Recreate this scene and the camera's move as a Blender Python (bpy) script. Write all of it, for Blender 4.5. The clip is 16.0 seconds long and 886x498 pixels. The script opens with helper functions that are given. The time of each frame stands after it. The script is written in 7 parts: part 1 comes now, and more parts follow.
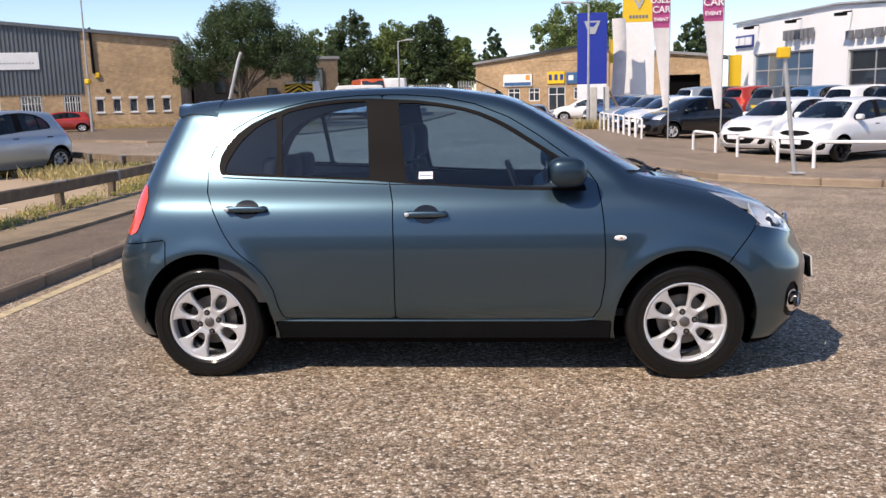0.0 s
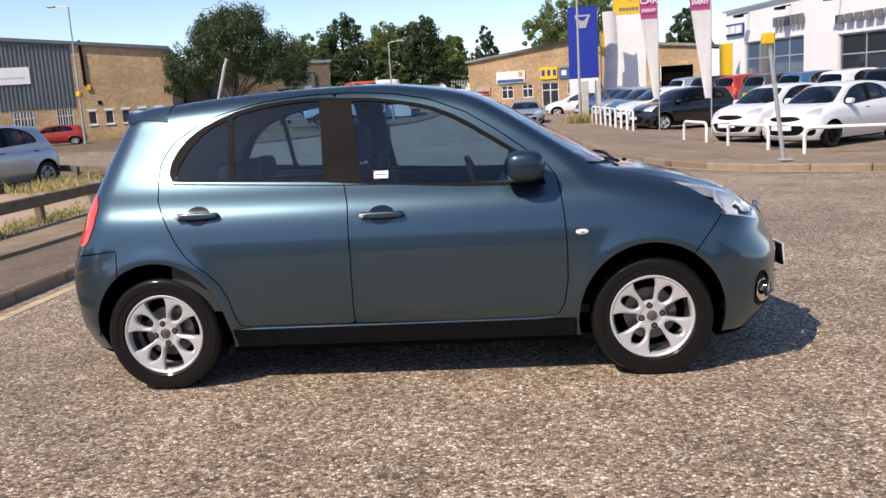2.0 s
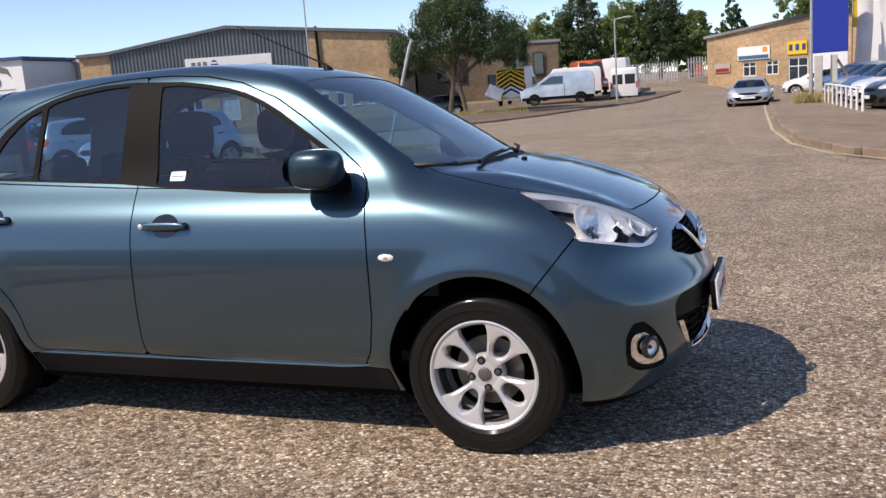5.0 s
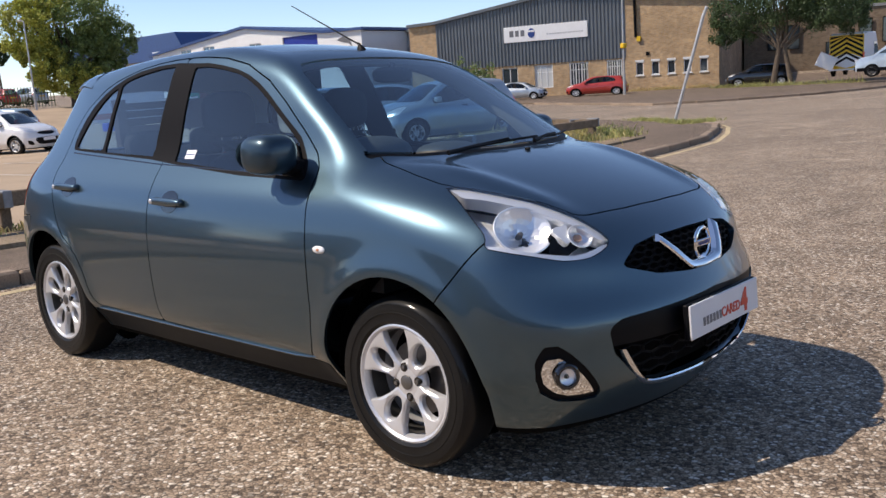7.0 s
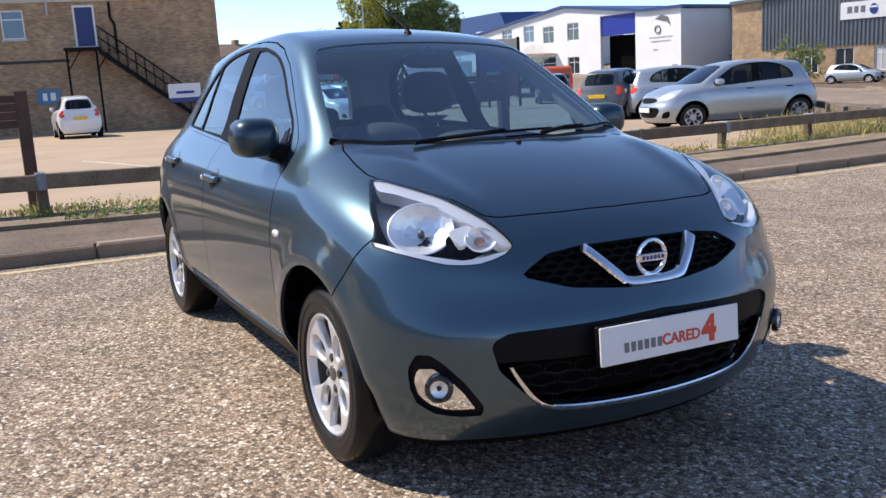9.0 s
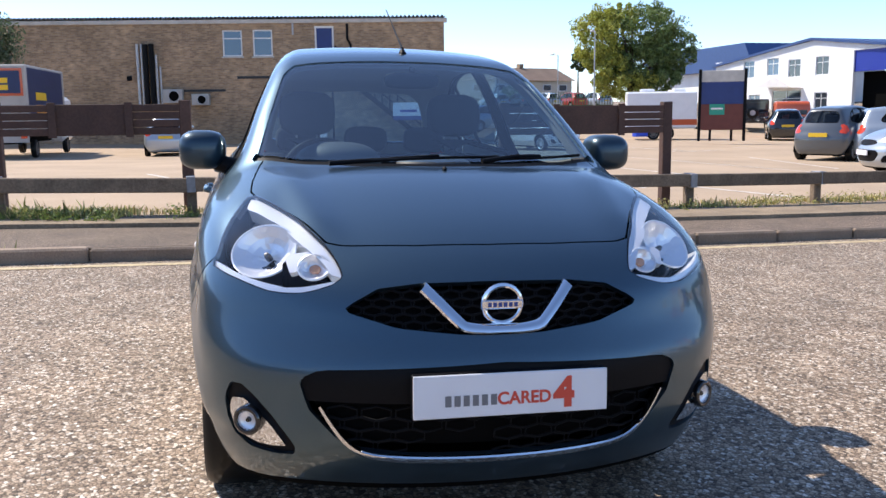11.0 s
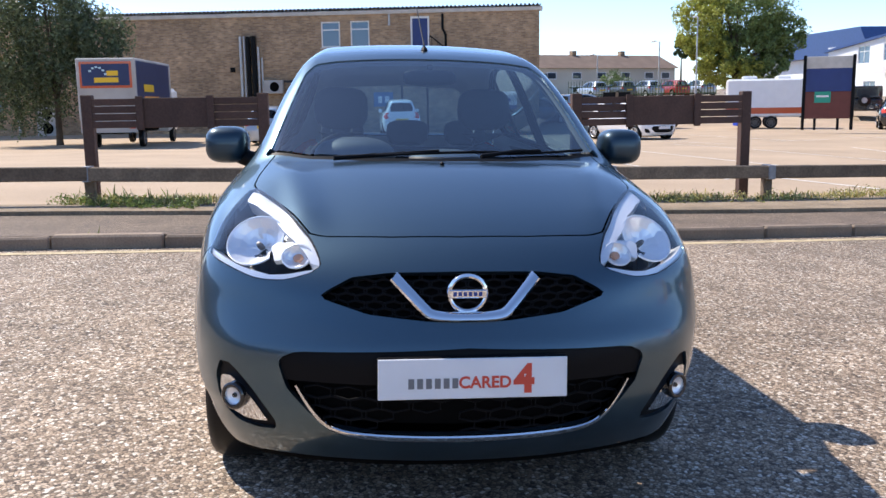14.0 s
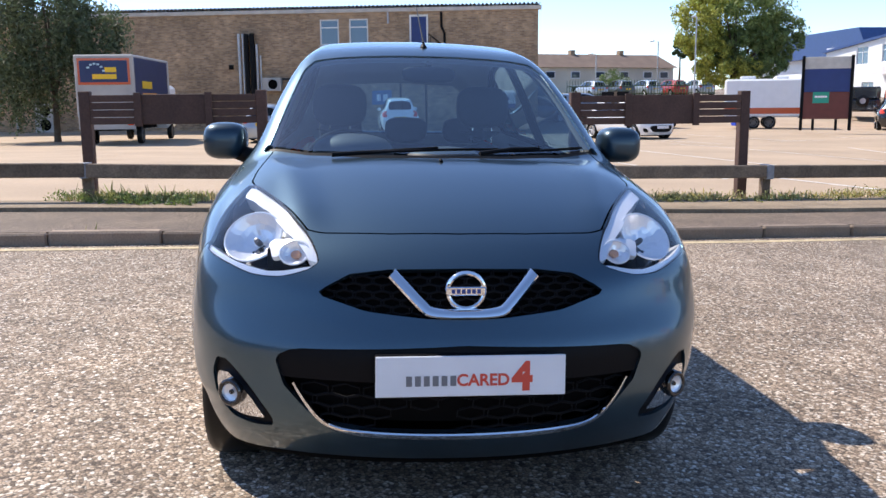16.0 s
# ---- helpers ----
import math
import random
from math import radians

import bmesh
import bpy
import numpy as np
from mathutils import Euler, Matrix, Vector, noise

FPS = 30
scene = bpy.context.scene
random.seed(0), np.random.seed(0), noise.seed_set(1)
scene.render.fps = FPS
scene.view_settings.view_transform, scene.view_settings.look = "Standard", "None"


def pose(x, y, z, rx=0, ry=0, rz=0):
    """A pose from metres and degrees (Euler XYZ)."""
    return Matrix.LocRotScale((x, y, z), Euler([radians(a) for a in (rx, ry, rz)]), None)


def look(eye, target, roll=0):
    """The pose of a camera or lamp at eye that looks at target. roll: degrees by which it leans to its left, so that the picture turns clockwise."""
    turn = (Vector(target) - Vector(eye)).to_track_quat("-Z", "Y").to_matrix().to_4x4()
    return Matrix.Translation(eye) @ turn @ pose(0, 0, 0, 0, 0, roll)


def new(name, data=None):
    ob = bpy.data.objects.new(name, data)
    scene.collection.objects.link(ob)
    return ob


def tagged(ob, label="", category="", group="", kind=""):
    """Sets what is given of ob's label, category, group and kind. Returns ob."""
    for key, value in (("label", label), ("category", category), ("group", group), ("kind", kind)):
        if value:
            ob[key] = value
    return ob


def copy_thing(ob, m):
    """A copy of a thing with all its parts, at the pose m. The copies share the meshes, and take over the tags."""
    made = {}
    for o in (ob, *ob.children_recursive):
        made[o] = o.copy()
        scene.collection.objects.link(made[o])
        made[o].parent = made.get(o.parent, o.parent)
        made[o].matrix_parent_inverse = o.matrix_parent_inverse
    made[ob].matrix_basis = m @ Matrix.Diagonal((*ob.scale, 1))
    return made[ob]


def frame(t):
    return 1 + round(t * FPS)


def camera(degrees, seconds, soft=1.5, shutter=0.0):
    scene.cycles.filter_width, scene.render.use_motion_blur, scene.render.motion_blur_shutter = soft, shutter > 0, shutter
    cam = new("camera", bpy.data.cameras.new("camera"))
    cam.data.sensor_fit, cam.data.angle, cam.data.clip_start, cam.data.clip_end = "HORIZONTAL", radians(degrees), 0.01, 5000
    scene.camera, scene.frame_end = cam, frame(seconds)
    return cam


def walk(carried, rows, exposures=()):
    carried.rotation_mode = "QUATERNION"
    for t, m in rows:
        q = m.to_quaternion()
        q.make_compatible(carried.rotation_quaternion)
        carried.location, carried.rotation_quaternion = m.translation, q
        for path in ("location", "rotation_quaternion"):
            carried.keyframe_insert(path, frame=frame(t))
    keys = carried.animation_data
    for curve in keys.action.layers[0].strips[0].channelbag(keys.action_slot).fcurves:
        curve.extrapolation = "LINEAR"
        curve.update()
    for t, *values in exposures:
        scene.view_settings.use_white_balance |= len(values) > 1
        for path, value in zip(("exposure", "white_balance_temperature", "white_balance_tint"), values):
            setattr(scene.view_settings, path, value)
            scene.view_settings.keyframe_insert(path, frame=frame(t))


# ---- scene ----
cam = camera(53.3, 16.0)
# The hatchback stands on a slight cross slope; its frame and the path share this lean.
SLOPE = pose(0, 0, 0, -1.5, 0, 0)
PATH = [
    (0, (0.406, -5.174, 1.332), (0.232, -3.203, 1.037), -1.2),
    (0.5, (0.403, -5.167, 1.331), (0.227, -3.195, 1.05), -1.1),
    (1, (0.404, -5.18, 1.328), (0.231, -3.208, 1.044), -1.0),
    (1.5, (0.425, -5.167, 1.331), (0.251, -3.195, 1.043), -1.1),
    (2, (0.607, -5.028, 1.305), (0.43, -3.058, 1.01), -3.3),
    (2.5, (0.848, -4.8, 1.296), (0.613, -2.842, 0.964), -3.2),
    (3, (1.108, -4.525, 1.296), (0.857, -2.568, 0.972), -4.3),
    (3.5, (1.411, -4.319, 1.294), (1.01, -2.389, 0.957), -3.8),
    (3.7, (1.512, -4.216, 1.281), (1.102, -2.288, 0.946), -3.5),
    (5.8, (2.628, -3.328, 1.234), (1.635, -1.625, 0.896), -3.2),
    (6, (2.72, -3.23, 1.238), (1.667, -1.57, 0.869), -3.1),
    (6.5, (2.948, -2.979, 1.218), (1.778, -1.397, 0.857), -3.5),
    (7, (3.232, -2.778, 1.224), (1.914, -1.312, 0.888), -2.8),
    (7.5, (3.393, -2.504, 1.198), (1.964, -1.147, 0.856), -2.1),
    (8, (3.634, -2.263, 1.199), (2.073, -1.059, 0.862), -2.5),
    (8.5, (3.791, -2.002, 1.194), (2.121, -0.957, 0.853), -0.9),
    (9, (3.897, -1.722, 1.203), (2.15, -0.814, 0.851), -1.9),
    (9.2, (3.968, -1.613, 1.197), (2.185, -0.763, 0.885), -1.7),
    (11.3, (4.126, -0.55, 1.181), (2.187, -0.176, 0.863), 0.2),
    (11.5, (4.152, -0.493, 1.18), (2.208, -0.159, 0.844), -0.1),
    (12, (4.231, -0.359, 1.213), (2.281, -0.106, 0.849), 2.1),
    (12.5, (4.273, -0.343, 1.214), (2.318, -0.088, 0.878), 0.7),
    (13, (4.304, -0.333, 1.213), (2.346, -0.1, 0.881), 0.5),
    (13.5, (4.289, -0.332, 1.213), (2.327, -0.117, 0.892), 0.4),
    (14, (4.292, -0.327, 1.215), (2.329, -0.115, 0.896), 0.6),
    (14.5, (4.295, -0.326, 1.214), (2.331, -0.12, 0.895), 0.7),
    (15, (4.29, -0.324, 1.216), (2.328, -0.112, 0.894), 0.7),
    (15.5, (4.285, -0.326, 1.212), (2.322, -0.11, 0.894), 0.8),
    (16, (4.283, -0.328, 1.209), (2.321, -0.111, 0.887), 0.9),
]
EXPOSURES = [(0, .38, 7050, 15), (3.5, .38, 7000, 15), (6.5, .22, 6900, 14), (7.5, .32, 6850, 14), (9, .60, 6600, 13), (11.5, .80, 6400, 13), (16, .82, 6350, 13)]
walk(cam, [(t, SLOPE @ look(eye, target, roll)) for t, eye, target, roll in PATH], EXPOSURES)

# ---- daylight ----
SUN_ELEVATION, SUN_AZIMUTH = 49.0, 227.0  # degrees; azimuth counted from +x towards +y
world = bpy.data.worlds.new("sky")
scene.world = world
world.use_nodes = True
sky_nodes = world.node_tree.nodes
sky = sky_nodes.new("ShaderNodeTexSky")
sky.sky_type, sky.sun_disc = "NISHITA", False
sky.sun_elevation, sky.sun_rotation = radians(SUN_ELEVATION), radians(90 - SUN_AZIMUTH)
sky.air_density, sky.dust_density, sky.ozone_density = .70, .12, 3.0
world.node_tree.links.new(sky.outputs[0], sky_nodes["Background"].inputs[0])
sky_nodes["Background"].inputs[1].default_value = 0.15
lamp = bpy.data.lights.new("sun", "SUN")
lamp.energy, lamp.angle, lamp.color = 3.9, radians(0.55), (1.0, 0.92, 0.80)
sun = new("sun", lamp)
sa, se = radians(SUN_AZIMUTH), radians(SUN_ELEVATION)
sun.matrix_world = look((40 * math.cos(sa), 40 * math.sin(sa), 50), (40 * math.cos(sa) - math.cos(sa) * math.cos(se), 40 * math.sin(sa) - math.sin(sa) * math.cos(se), 50 - math.sin(se)))

# ---- materials ----
def material(name, color, rough=0.6, metal=0.0, tint=0.0, tint_scale=3.0, grain=0.0, grain_scale=60.0, bump=0.0, bump_scale=80.0, coat=0.0, vary=0.0, **more):
    """A surface with slow stains (tint), fine grain, relief, and a per-object shade (vary)."""
    m = bpy.data.materials.new(name)
    m.use_nodes = True
    nt = m.node_tree
    b = nt.nodes["Principled BSDF"]
    b.inputs["Base Color"].default_value = (*color, 1)
    b.inputs["Roughness"].default_value = rough
    b.inputs["Metallic"].default_value = metal
    b.inputs["Coat Weight"].default_value = coat
    b.inputs["Coat Roughness"].default_value = 0.03
    for key, value in more.items():
        b.inputs[key.replace("_", " ")].default_value = value
    co = nt.nodes.new("ShaderNodeTexCoord")
    last = None

    def noise_node(scale, detail=4.0):
        n = nt.nodes.new("ShaderNodeTexNoise")
        n.inputs["Scale"].default_value, n.inputs["Detail"].default_value = scale, detail
        nt.links.new(co.outputs["Object"], n.inputs["Vector"])
        return n

    def shade(value, amount):
        nonlocal last
        r = nt.nodes.new("ShaderNodeMapRange")
        r.inputs["From Min"].default_value, r.inputs["From Max"].default_value = 0.25, 0.75
        r.inputs["To Min"].default_value, r.inputs["To Max"].default_value = 1 - amount, 1 + amount
        nt.links.new(value, r.inputs["Value"])
        v = nt.nodes.new("ShaderNodeVectorMath")
        v.operation = "SCALE"
        if last:
            nt.links.new(last, v.inputs[0])
        else:
            v.inputs[0].default_value = color
        nt.links.new(r.outputs[0], v.inputs["Scale"])
        last = v.outputs[0]

    if tint:
        shade(noise_node(tint_scale).outputs[0], tint)
    if grain:
        shade(noise_node(grain_scale, 2.0).outputs[0], grain)
    if vary:
        shade(nt.nodes.new("ShaderNodeObjectInfo").outputs["Random"], vary)
    if last:
        nt.links.new(last, b.inputs["Base Color"])
    if bump:
        n, h = noise_node(bump_scale, 3.0), nt.nodes.new("ShaderNodeBump")
        h.inputs["Strength"].default_value, h.inputs["Distance"].default_value = bump, 0.01
        nt.links.new(n.outputs[0], h.inputs["Height"])
        nt.links.new(h.outputs[0], b.inputs["Normal"])
    return m


def chip_road(name, scale, stops, rough=0.85, bump=0.6, patch=0.17):
    """Surface dressing of rolled stone chips: cells of mixed stone colours with dark joints."""
    m = bpy.data.materials.new(name)
    m.use_nodes = True
    nt, b = m.node_tree, m.node_tree.nodes["Principled BSDF"]
    add, link = nt.nodes.new, nt.links.new
    co = add("ShaderNodeTexCoord")
    cells, edges = add("ShaderNodeTexVoronoi"), add("ShaderNodeTexVoronoi")
    edges.feature = "DISTANCE_TO_EDGE"
    for n in (cells, edges):
        n.inputs["Scale"].default_value = scale
        link(co.outputs["Object"], n.inputs["Vector"])
    ramp = add("ShaderNodeValToRGB")
    ramp.color_ramp.elements.remove(ramp.color_ramp.elements[1])
    for i, (at, c) in enumerate(stops):
        e = ramp.color_ramp.elements[0] if i == 0 else ramp.color_ramp.elements.new(at)
        e.position, e.color = at, (*c, 1)
    sep = add("ShaderNodeSeparateColor")
    link(cells.outputs["Color"], sep.inputs[0])
    link(sep.outputs[0], ramp.inputs[0])
    gap = add("ShaderNodeMapRange")
    gap.inputs["From Max"].default_value, gap.inputs["To Min"].default_value = 0.20, 0.28
    link(edges.outputs["Distance"], gap.inputs["Value"])
    big, mid = add("ShaderNodeTexNoise"), add("ShaderNodeTexNoise")
    big.inputs["Scale"].default_value, mid.inputs["Scale"].default_value = 0.35, 2.6
    big.inputs["Detail"].default_value = 5
    total = gap.outputs[0]
    for n in (big, mid):
        link(co.outputs["Object"], n.inputs["Vector"])
        r, mul = add("ShaderNodeMapRange"), add("ShaderNodeMath")
        r.inputs["From Min"].default_value, r.inputs["From Max"].default_value = 0.3, 0.7
        r.inputs["To Min"].default_value, r.inputs["To Max"].default_value = 1 - patch, 1 + patch
        mul.operation = "MULTIPLY"
        link(n.outputs[0], r.inputs["Value"])
        link(r.outputs[0], mul.inputs[0])
        link(total, mul.inputs[1])
        total = mul.outputs[0]
    v = add("ShaderNodeVectorMath")
    v.operation = "SCALE"
    link(ramp.outputs[0], v.inputs[0])
    link(total, v.inputs["Scale"])
    link(v.outputs[0], b.inputs["Base Color"])
    b.inputs["Roughness"].default_value = rough
    h = add("ShaderNodeBump")
    h.inputs["Strength"].default_value, h.inputs["Distance"].default_value = bump, 0.006
    link(edges.outputs["Distance"], h.inputs["Height"])
    link(h.outputs[0], b.inputs["Normal"])
    return m


def brickwork(name, light, dark, mortar, stain=.2):
    """Stretcher-bond bricks in two burnt shades with recessed mortar and large stains."""
    m = bpy.data.materials.new(name)
    m.use_nodes = True
    nt, b = m.node_tree, m.node_tree.nodes["Principled BSDF"]
    add, link = nt.nodes.new, nt.links.new
    co, sep, along, flat = add("ShaderNodeTexCoord"), add("ShaderNodeSeparateXYZ"), add("ShaderNodeMath"), add("ShaderNodeCombineXYZ")
    link(co.outputs["Object"], sep.inputs[0])
    link(sep.outputs[0], along.inputs[0])
    link(sep.outputs[1], along.inputs[1])
    link(along.outputs[0], flat.inputs[0])
    link(sep.outputs[2], flat.inputs[1])
    bricks = add("ShaderNodeTexBrick")
    for key, value in (("Color1", (*light, 1)), ("Color2", (*dark, 1)), ("Mortar", (*mortar, 1)), ("Scale", 1.0), ("Mortar Size", .008), ("Bias", -.1), ("Brick Width", .225), ("Row Height", .075)):
        bricks.inputs[key].default_value = value
    link(flat.outputs[0], bricks.inputs["Vector"])
    last = bricks.outputs["Color"]
    for scale, amount in ((.45, stain), (3.0, stain * .8), (22.0, .10)):
        n, r, v = add("ShaderNodeTexNoise"), add("ShaderNodeMapRange"), add("ShaderNodeVectorMath")
        n.inputs["Scale"].default_value, n.inputs["Detail"].default_value = scale, 4.0
        r.inputs["From Min"].default_value, r.inputs["From Max"].default_value = .28, .72
        r.inputs["To Min"].default_value, r.inputs["To Max"].default_value = 1 - amount, 1 + amount
        v.operation = "SCALE"
        link(co.outputs["Object"], n.inputs["Vector"])
        link(n.outputs[0], r.inputs["Value"])
        link(last, v.inputs[0])
        link(r.outputs[0], v.inputs["Scale"])
        last = v.outputs[0]
    link(last, b.inputs["Base Color"])
    b.inputs["Roughness"].default_value = .92
    h = add("ShaderNodeBump")
    h.inputs["Strength"].default_value, h.inputs["Distance"].default_value, h.invert = .6, .01, True
    link(bricks.outputs["Fac"], h.inputs["Height"])
    link(h.outputs[0], b.inputs["Normal"])
    return m


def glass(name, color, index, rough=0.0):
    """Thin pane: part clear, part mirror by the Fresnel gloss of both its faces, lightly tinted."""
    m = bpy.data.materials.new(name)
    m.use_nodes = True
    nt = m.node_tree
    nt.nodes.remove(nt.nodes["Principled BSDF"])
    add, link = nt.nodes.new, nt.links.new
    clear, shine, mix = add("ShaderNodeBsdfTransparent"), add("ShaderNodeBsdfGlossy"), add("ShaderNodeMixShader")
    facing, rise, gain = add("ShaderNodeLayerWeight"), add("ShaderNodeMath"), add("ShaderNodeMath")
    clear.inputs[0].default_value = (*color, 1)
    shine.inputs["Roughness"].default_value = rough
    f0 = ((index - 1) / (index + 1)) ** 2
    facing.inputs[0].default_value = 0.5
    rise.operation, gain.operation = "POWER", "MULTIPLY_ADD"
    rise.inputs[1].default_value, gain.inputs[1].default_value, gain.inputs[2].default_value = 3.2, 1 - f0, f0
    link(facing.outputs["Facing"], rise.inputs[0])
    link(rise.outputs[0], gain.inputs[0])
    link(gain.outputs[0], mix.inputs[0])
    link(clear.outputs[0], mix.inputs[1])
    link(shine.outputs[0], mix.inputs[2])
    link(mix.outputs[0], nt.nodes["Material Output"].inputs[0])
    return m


ROAD = chip_road("road_chips", 66.0, [(0.0, (.085, .06, .041)), (.2, (.225, .16, .107)), (.45, (.36, .262, .178)), (.72, (.46, .352, .25)), (.88, (.61, .50, .385)), (1.0, (.80, .72, .61))], bump=.65)
TARMAC = chip_road("pavement_tarmac", 110.0, [(0.0, (.11, .08, .055)), (.5, (.22, .158, .108)), (1.0, (.37, .275, .195))], bump=.3)
FORECOURT_TARMAC = chip_road("forecourt_tarmac", 90.0, [(0.0, (.20, .145, .10)), (.5, (.36, .265, .185)), (1.0, (.54, .42, .31))], bump=.3)
CONCRETE_YARD = material("yard_concrete", (.41, .305, .205), .9, tint=.16, tint_scale=.45, grain=.10, grain_scale=35, bump=.2)
KERB = material("kerb_concrete", (.26, .195, .14), .9, tint=.25, tint_scale=4, grain=.2, grain_scale=70, bump=.4, vary=.15)
VERGE_EARTH = material("verge_earth", (.25, .19, .125), .95, tint=.35, tint_scale=2.2, grain=.3, grain_scale=45, bump=.7, bump_scale=40)
YELLOW_LINE = material("worn_yellow_paint", (.50, .40, .24), .8, tint=.3, tint_scale=9, grain=.3, grain_scale=90)
WHITE_LINE = material("worn_white_paint", (.62, .57, .50), .8, tint=.2, tint_scale=5, grain=.2)
PAINT = material("metallic_teal_grey_paint", (.064, .110, .144), .37, .95, coat=1.0, Coat_IOR=1.5, Coat_Roughness=.08, grain=.14, grain_scale=900)
BLACK_TRIM = material("black_trim", (.005, .005, .006), .5, Specular_IOR_Level=.12)
PILLAR_BLACK = material("pillar_black", (.011, .010, .010), .55, Specular_IOR_Level=.05)
# Near-black stand-in for body paint; the sill's shade is in the colour.
SILL_SHADED = material("shaded_sill_paint", (.008, .012, .016), .5, Specular_IOR_Level=.12, grain=.15, grain_scale=40)
GLOSS_BLACK = material("gloss_black", (.008, .008, .009), .12, coat=.6)
DARK = material("dark_underbody", (.004, .004, .004), .95, Specular_IOR_Level=.05)
RUBBER = material("tyre_rubber", (.005, .005, .005), .6, coat=.35, Coat_Roughness=.12, grain=.2, grain_scale=120, bump=.02, bump_scale=90, Specular_IOR_Level=.15)
ALLOY = material("silver_alloy", (.70, .70, .71), .34, .5, coat=.3)
STEEL = material("brake_steel", (.18, .17, .16), .45, .8, tint=.2, tint_scale=20)
CHROME = material("chrome", (.82, .83, .85), .05, 1.0)
SILVER_REFLECTOR = material("lamp_reflector", (.88, .89, .91), .3, .6)
TRIM_GREY = material("interior_dark_grey", (.035, .036, .038), .75, grain=.15, grain_scale=200)
FABRIC = material("seat_fabric", (.022, .023, .026), .95, grain=.3, grain_scale=260, bump=.2, bump_scale=400)
LINING = material("headlining", (.30, .29, .27), .95)
DASH = material("dashboard_plastic", (.05, .052, .055), .6, bump=.1, bump_scale=300)
PLATE = material("plate_white", (.74, .74, .76), .35, tint=.04, tint_scale=8)
PRINT_RED = material("print_red", (.62, .06, .03), .4)
PRINT_GREY = material("print_grey", (.16, .16, .17), .4)
PRINT_BLUE = material("print_blue", (.02, .05, .22), .4)
RED_LENS = material("red_lens", (.72, .06, .016), .08, coat=1.0)
AMBER_LENS = material("amber_lens", (.60, .30, .16), .1, coat=1.0)
CLEAR_LENS = glass("clear_lens", (.97, .98, 1.0), 1.4)
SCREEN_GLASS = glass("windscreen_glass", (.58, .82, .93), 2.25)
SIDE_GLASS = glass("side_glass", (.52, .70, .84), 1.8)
DARK_GLASS = glass("dark_window_glass", (.25, .30, .33), 1.55)
WHITE_PAINT = material("white_car_paint", (.78, .78, .78), .25, coat=.8)
SILVER_PAINT = material("silver_car_paint", (.42, .47, .52), .32, .5, coat=.8)
BLACK_PAINT = material("black_car_paint", (.012, .013, .016), .2, coat=1.0)
RED_PAINT = material("red_car_paint", (.36, .03, .02), .28, coat=.7)
BLUE_PAINT = material("blue_car_paint", (.06, .16, .32), .28, .3, coat=.8)
GREY_PAINT = material("grey_car_paint", (.10, .11, .12), .3, .4, coat=.8)
LIGHTBLUE_PAINT = material("light_blue_car_paint", (.40, .52, .58), .3, .3, coat=.8)
ORANGE_PAINT = material("orange_van_paint", (.55, .10, .03), .35, coat=.5)
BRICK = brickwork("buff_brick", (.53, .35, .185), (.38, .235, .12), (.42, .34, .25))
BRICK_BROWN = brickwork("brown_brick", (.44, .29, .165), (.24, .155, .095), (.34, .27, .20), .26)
# Darker copy of the brown brick; the annex's shade is in these colours.
BRICK_SHADED = brickwork("shaded_brown_brick", (.20, .14, .09), (.13, .09, .06), (.18, .15, .11))
CLADDING = material("grey_steel_cladding", (.13, .145, .16), .5, .2, tint=.12, tint_scale=.8)
ROOF_GREY = material("grey_roof", (.25, .25, .25), .7, tint=.2, tint_scale=.6)
RENDER_WHITE = material("white_render", (.80, .80, .80), .8, tint=.05, tint_scale=.6)
BLUE_TRIM = material("blue_fascia", (.03, .07, .20), .5, tint=.1)
SIGN_BLUE = material("sign_blue", (.012, .03, .30), .4)
SIGN_YELLOW = material("sign_yellow", (.80, .50, .02), .45)
SIGN_WHITE = material("sign_white", (.80, .80, .80), .45, tint=.04)
SIGN_ORANGE = material("sign_orange", (.72, .30, .05), .5)
PINK = material("banner_magenta", (.45, .07, .22), .7, tint=.15, tint_scale=2)
BANNER = material("banner_white", (.70, .67, .66), .7, tint=.12, tint_scale=2)
GALV = material("galvanised_steel", (.46, .46, .46), .5, .4, tint=.15, tint_scale=6)
TIMBER = material("weathered_timber", (.17, .125, .085), .9, tint=.3, tint_scale=5, grain=.25, grain_scale=40, bump=.5, bump_scale=50, vary=.15)
DARK_TIMBER = material("brown_stained_timber", (.082, .042, .030), .75, tint=.2, tint_scale=4, grain=.2, grain_scale=40, bump=.3, vary=.12)
BARK = material("bark", (.12, .09, .065), .95, tint=.3, tint_scale=6, bump=.8, bump_scale=20)
LEAF_DARK = material("leaves_dark", (.038, .068, .018), .6, vary=.3)
TRUCK_BODY = material("box_body_grey", (.40, .38, .355), .55, tint=.16, tint_scale=1.5)
NAVY = material("navy_panel", (.018, .032, .10), .45, tint=.15, tint_scale=2)
ROOF_TILE = material("brown_roof_tile", (.17, .12, .09), .9, tint=.2, tint_scale=.8)
BLUE_DOOR = material("blue_door", (.012, .032, .15), .4, tint=.1)
BIN_BLUE = material("bright_blue_plastic", (.01, .06, .55), .4)
GREEN_SIGN = material("green_sign", (.02, .30, .20), .5)

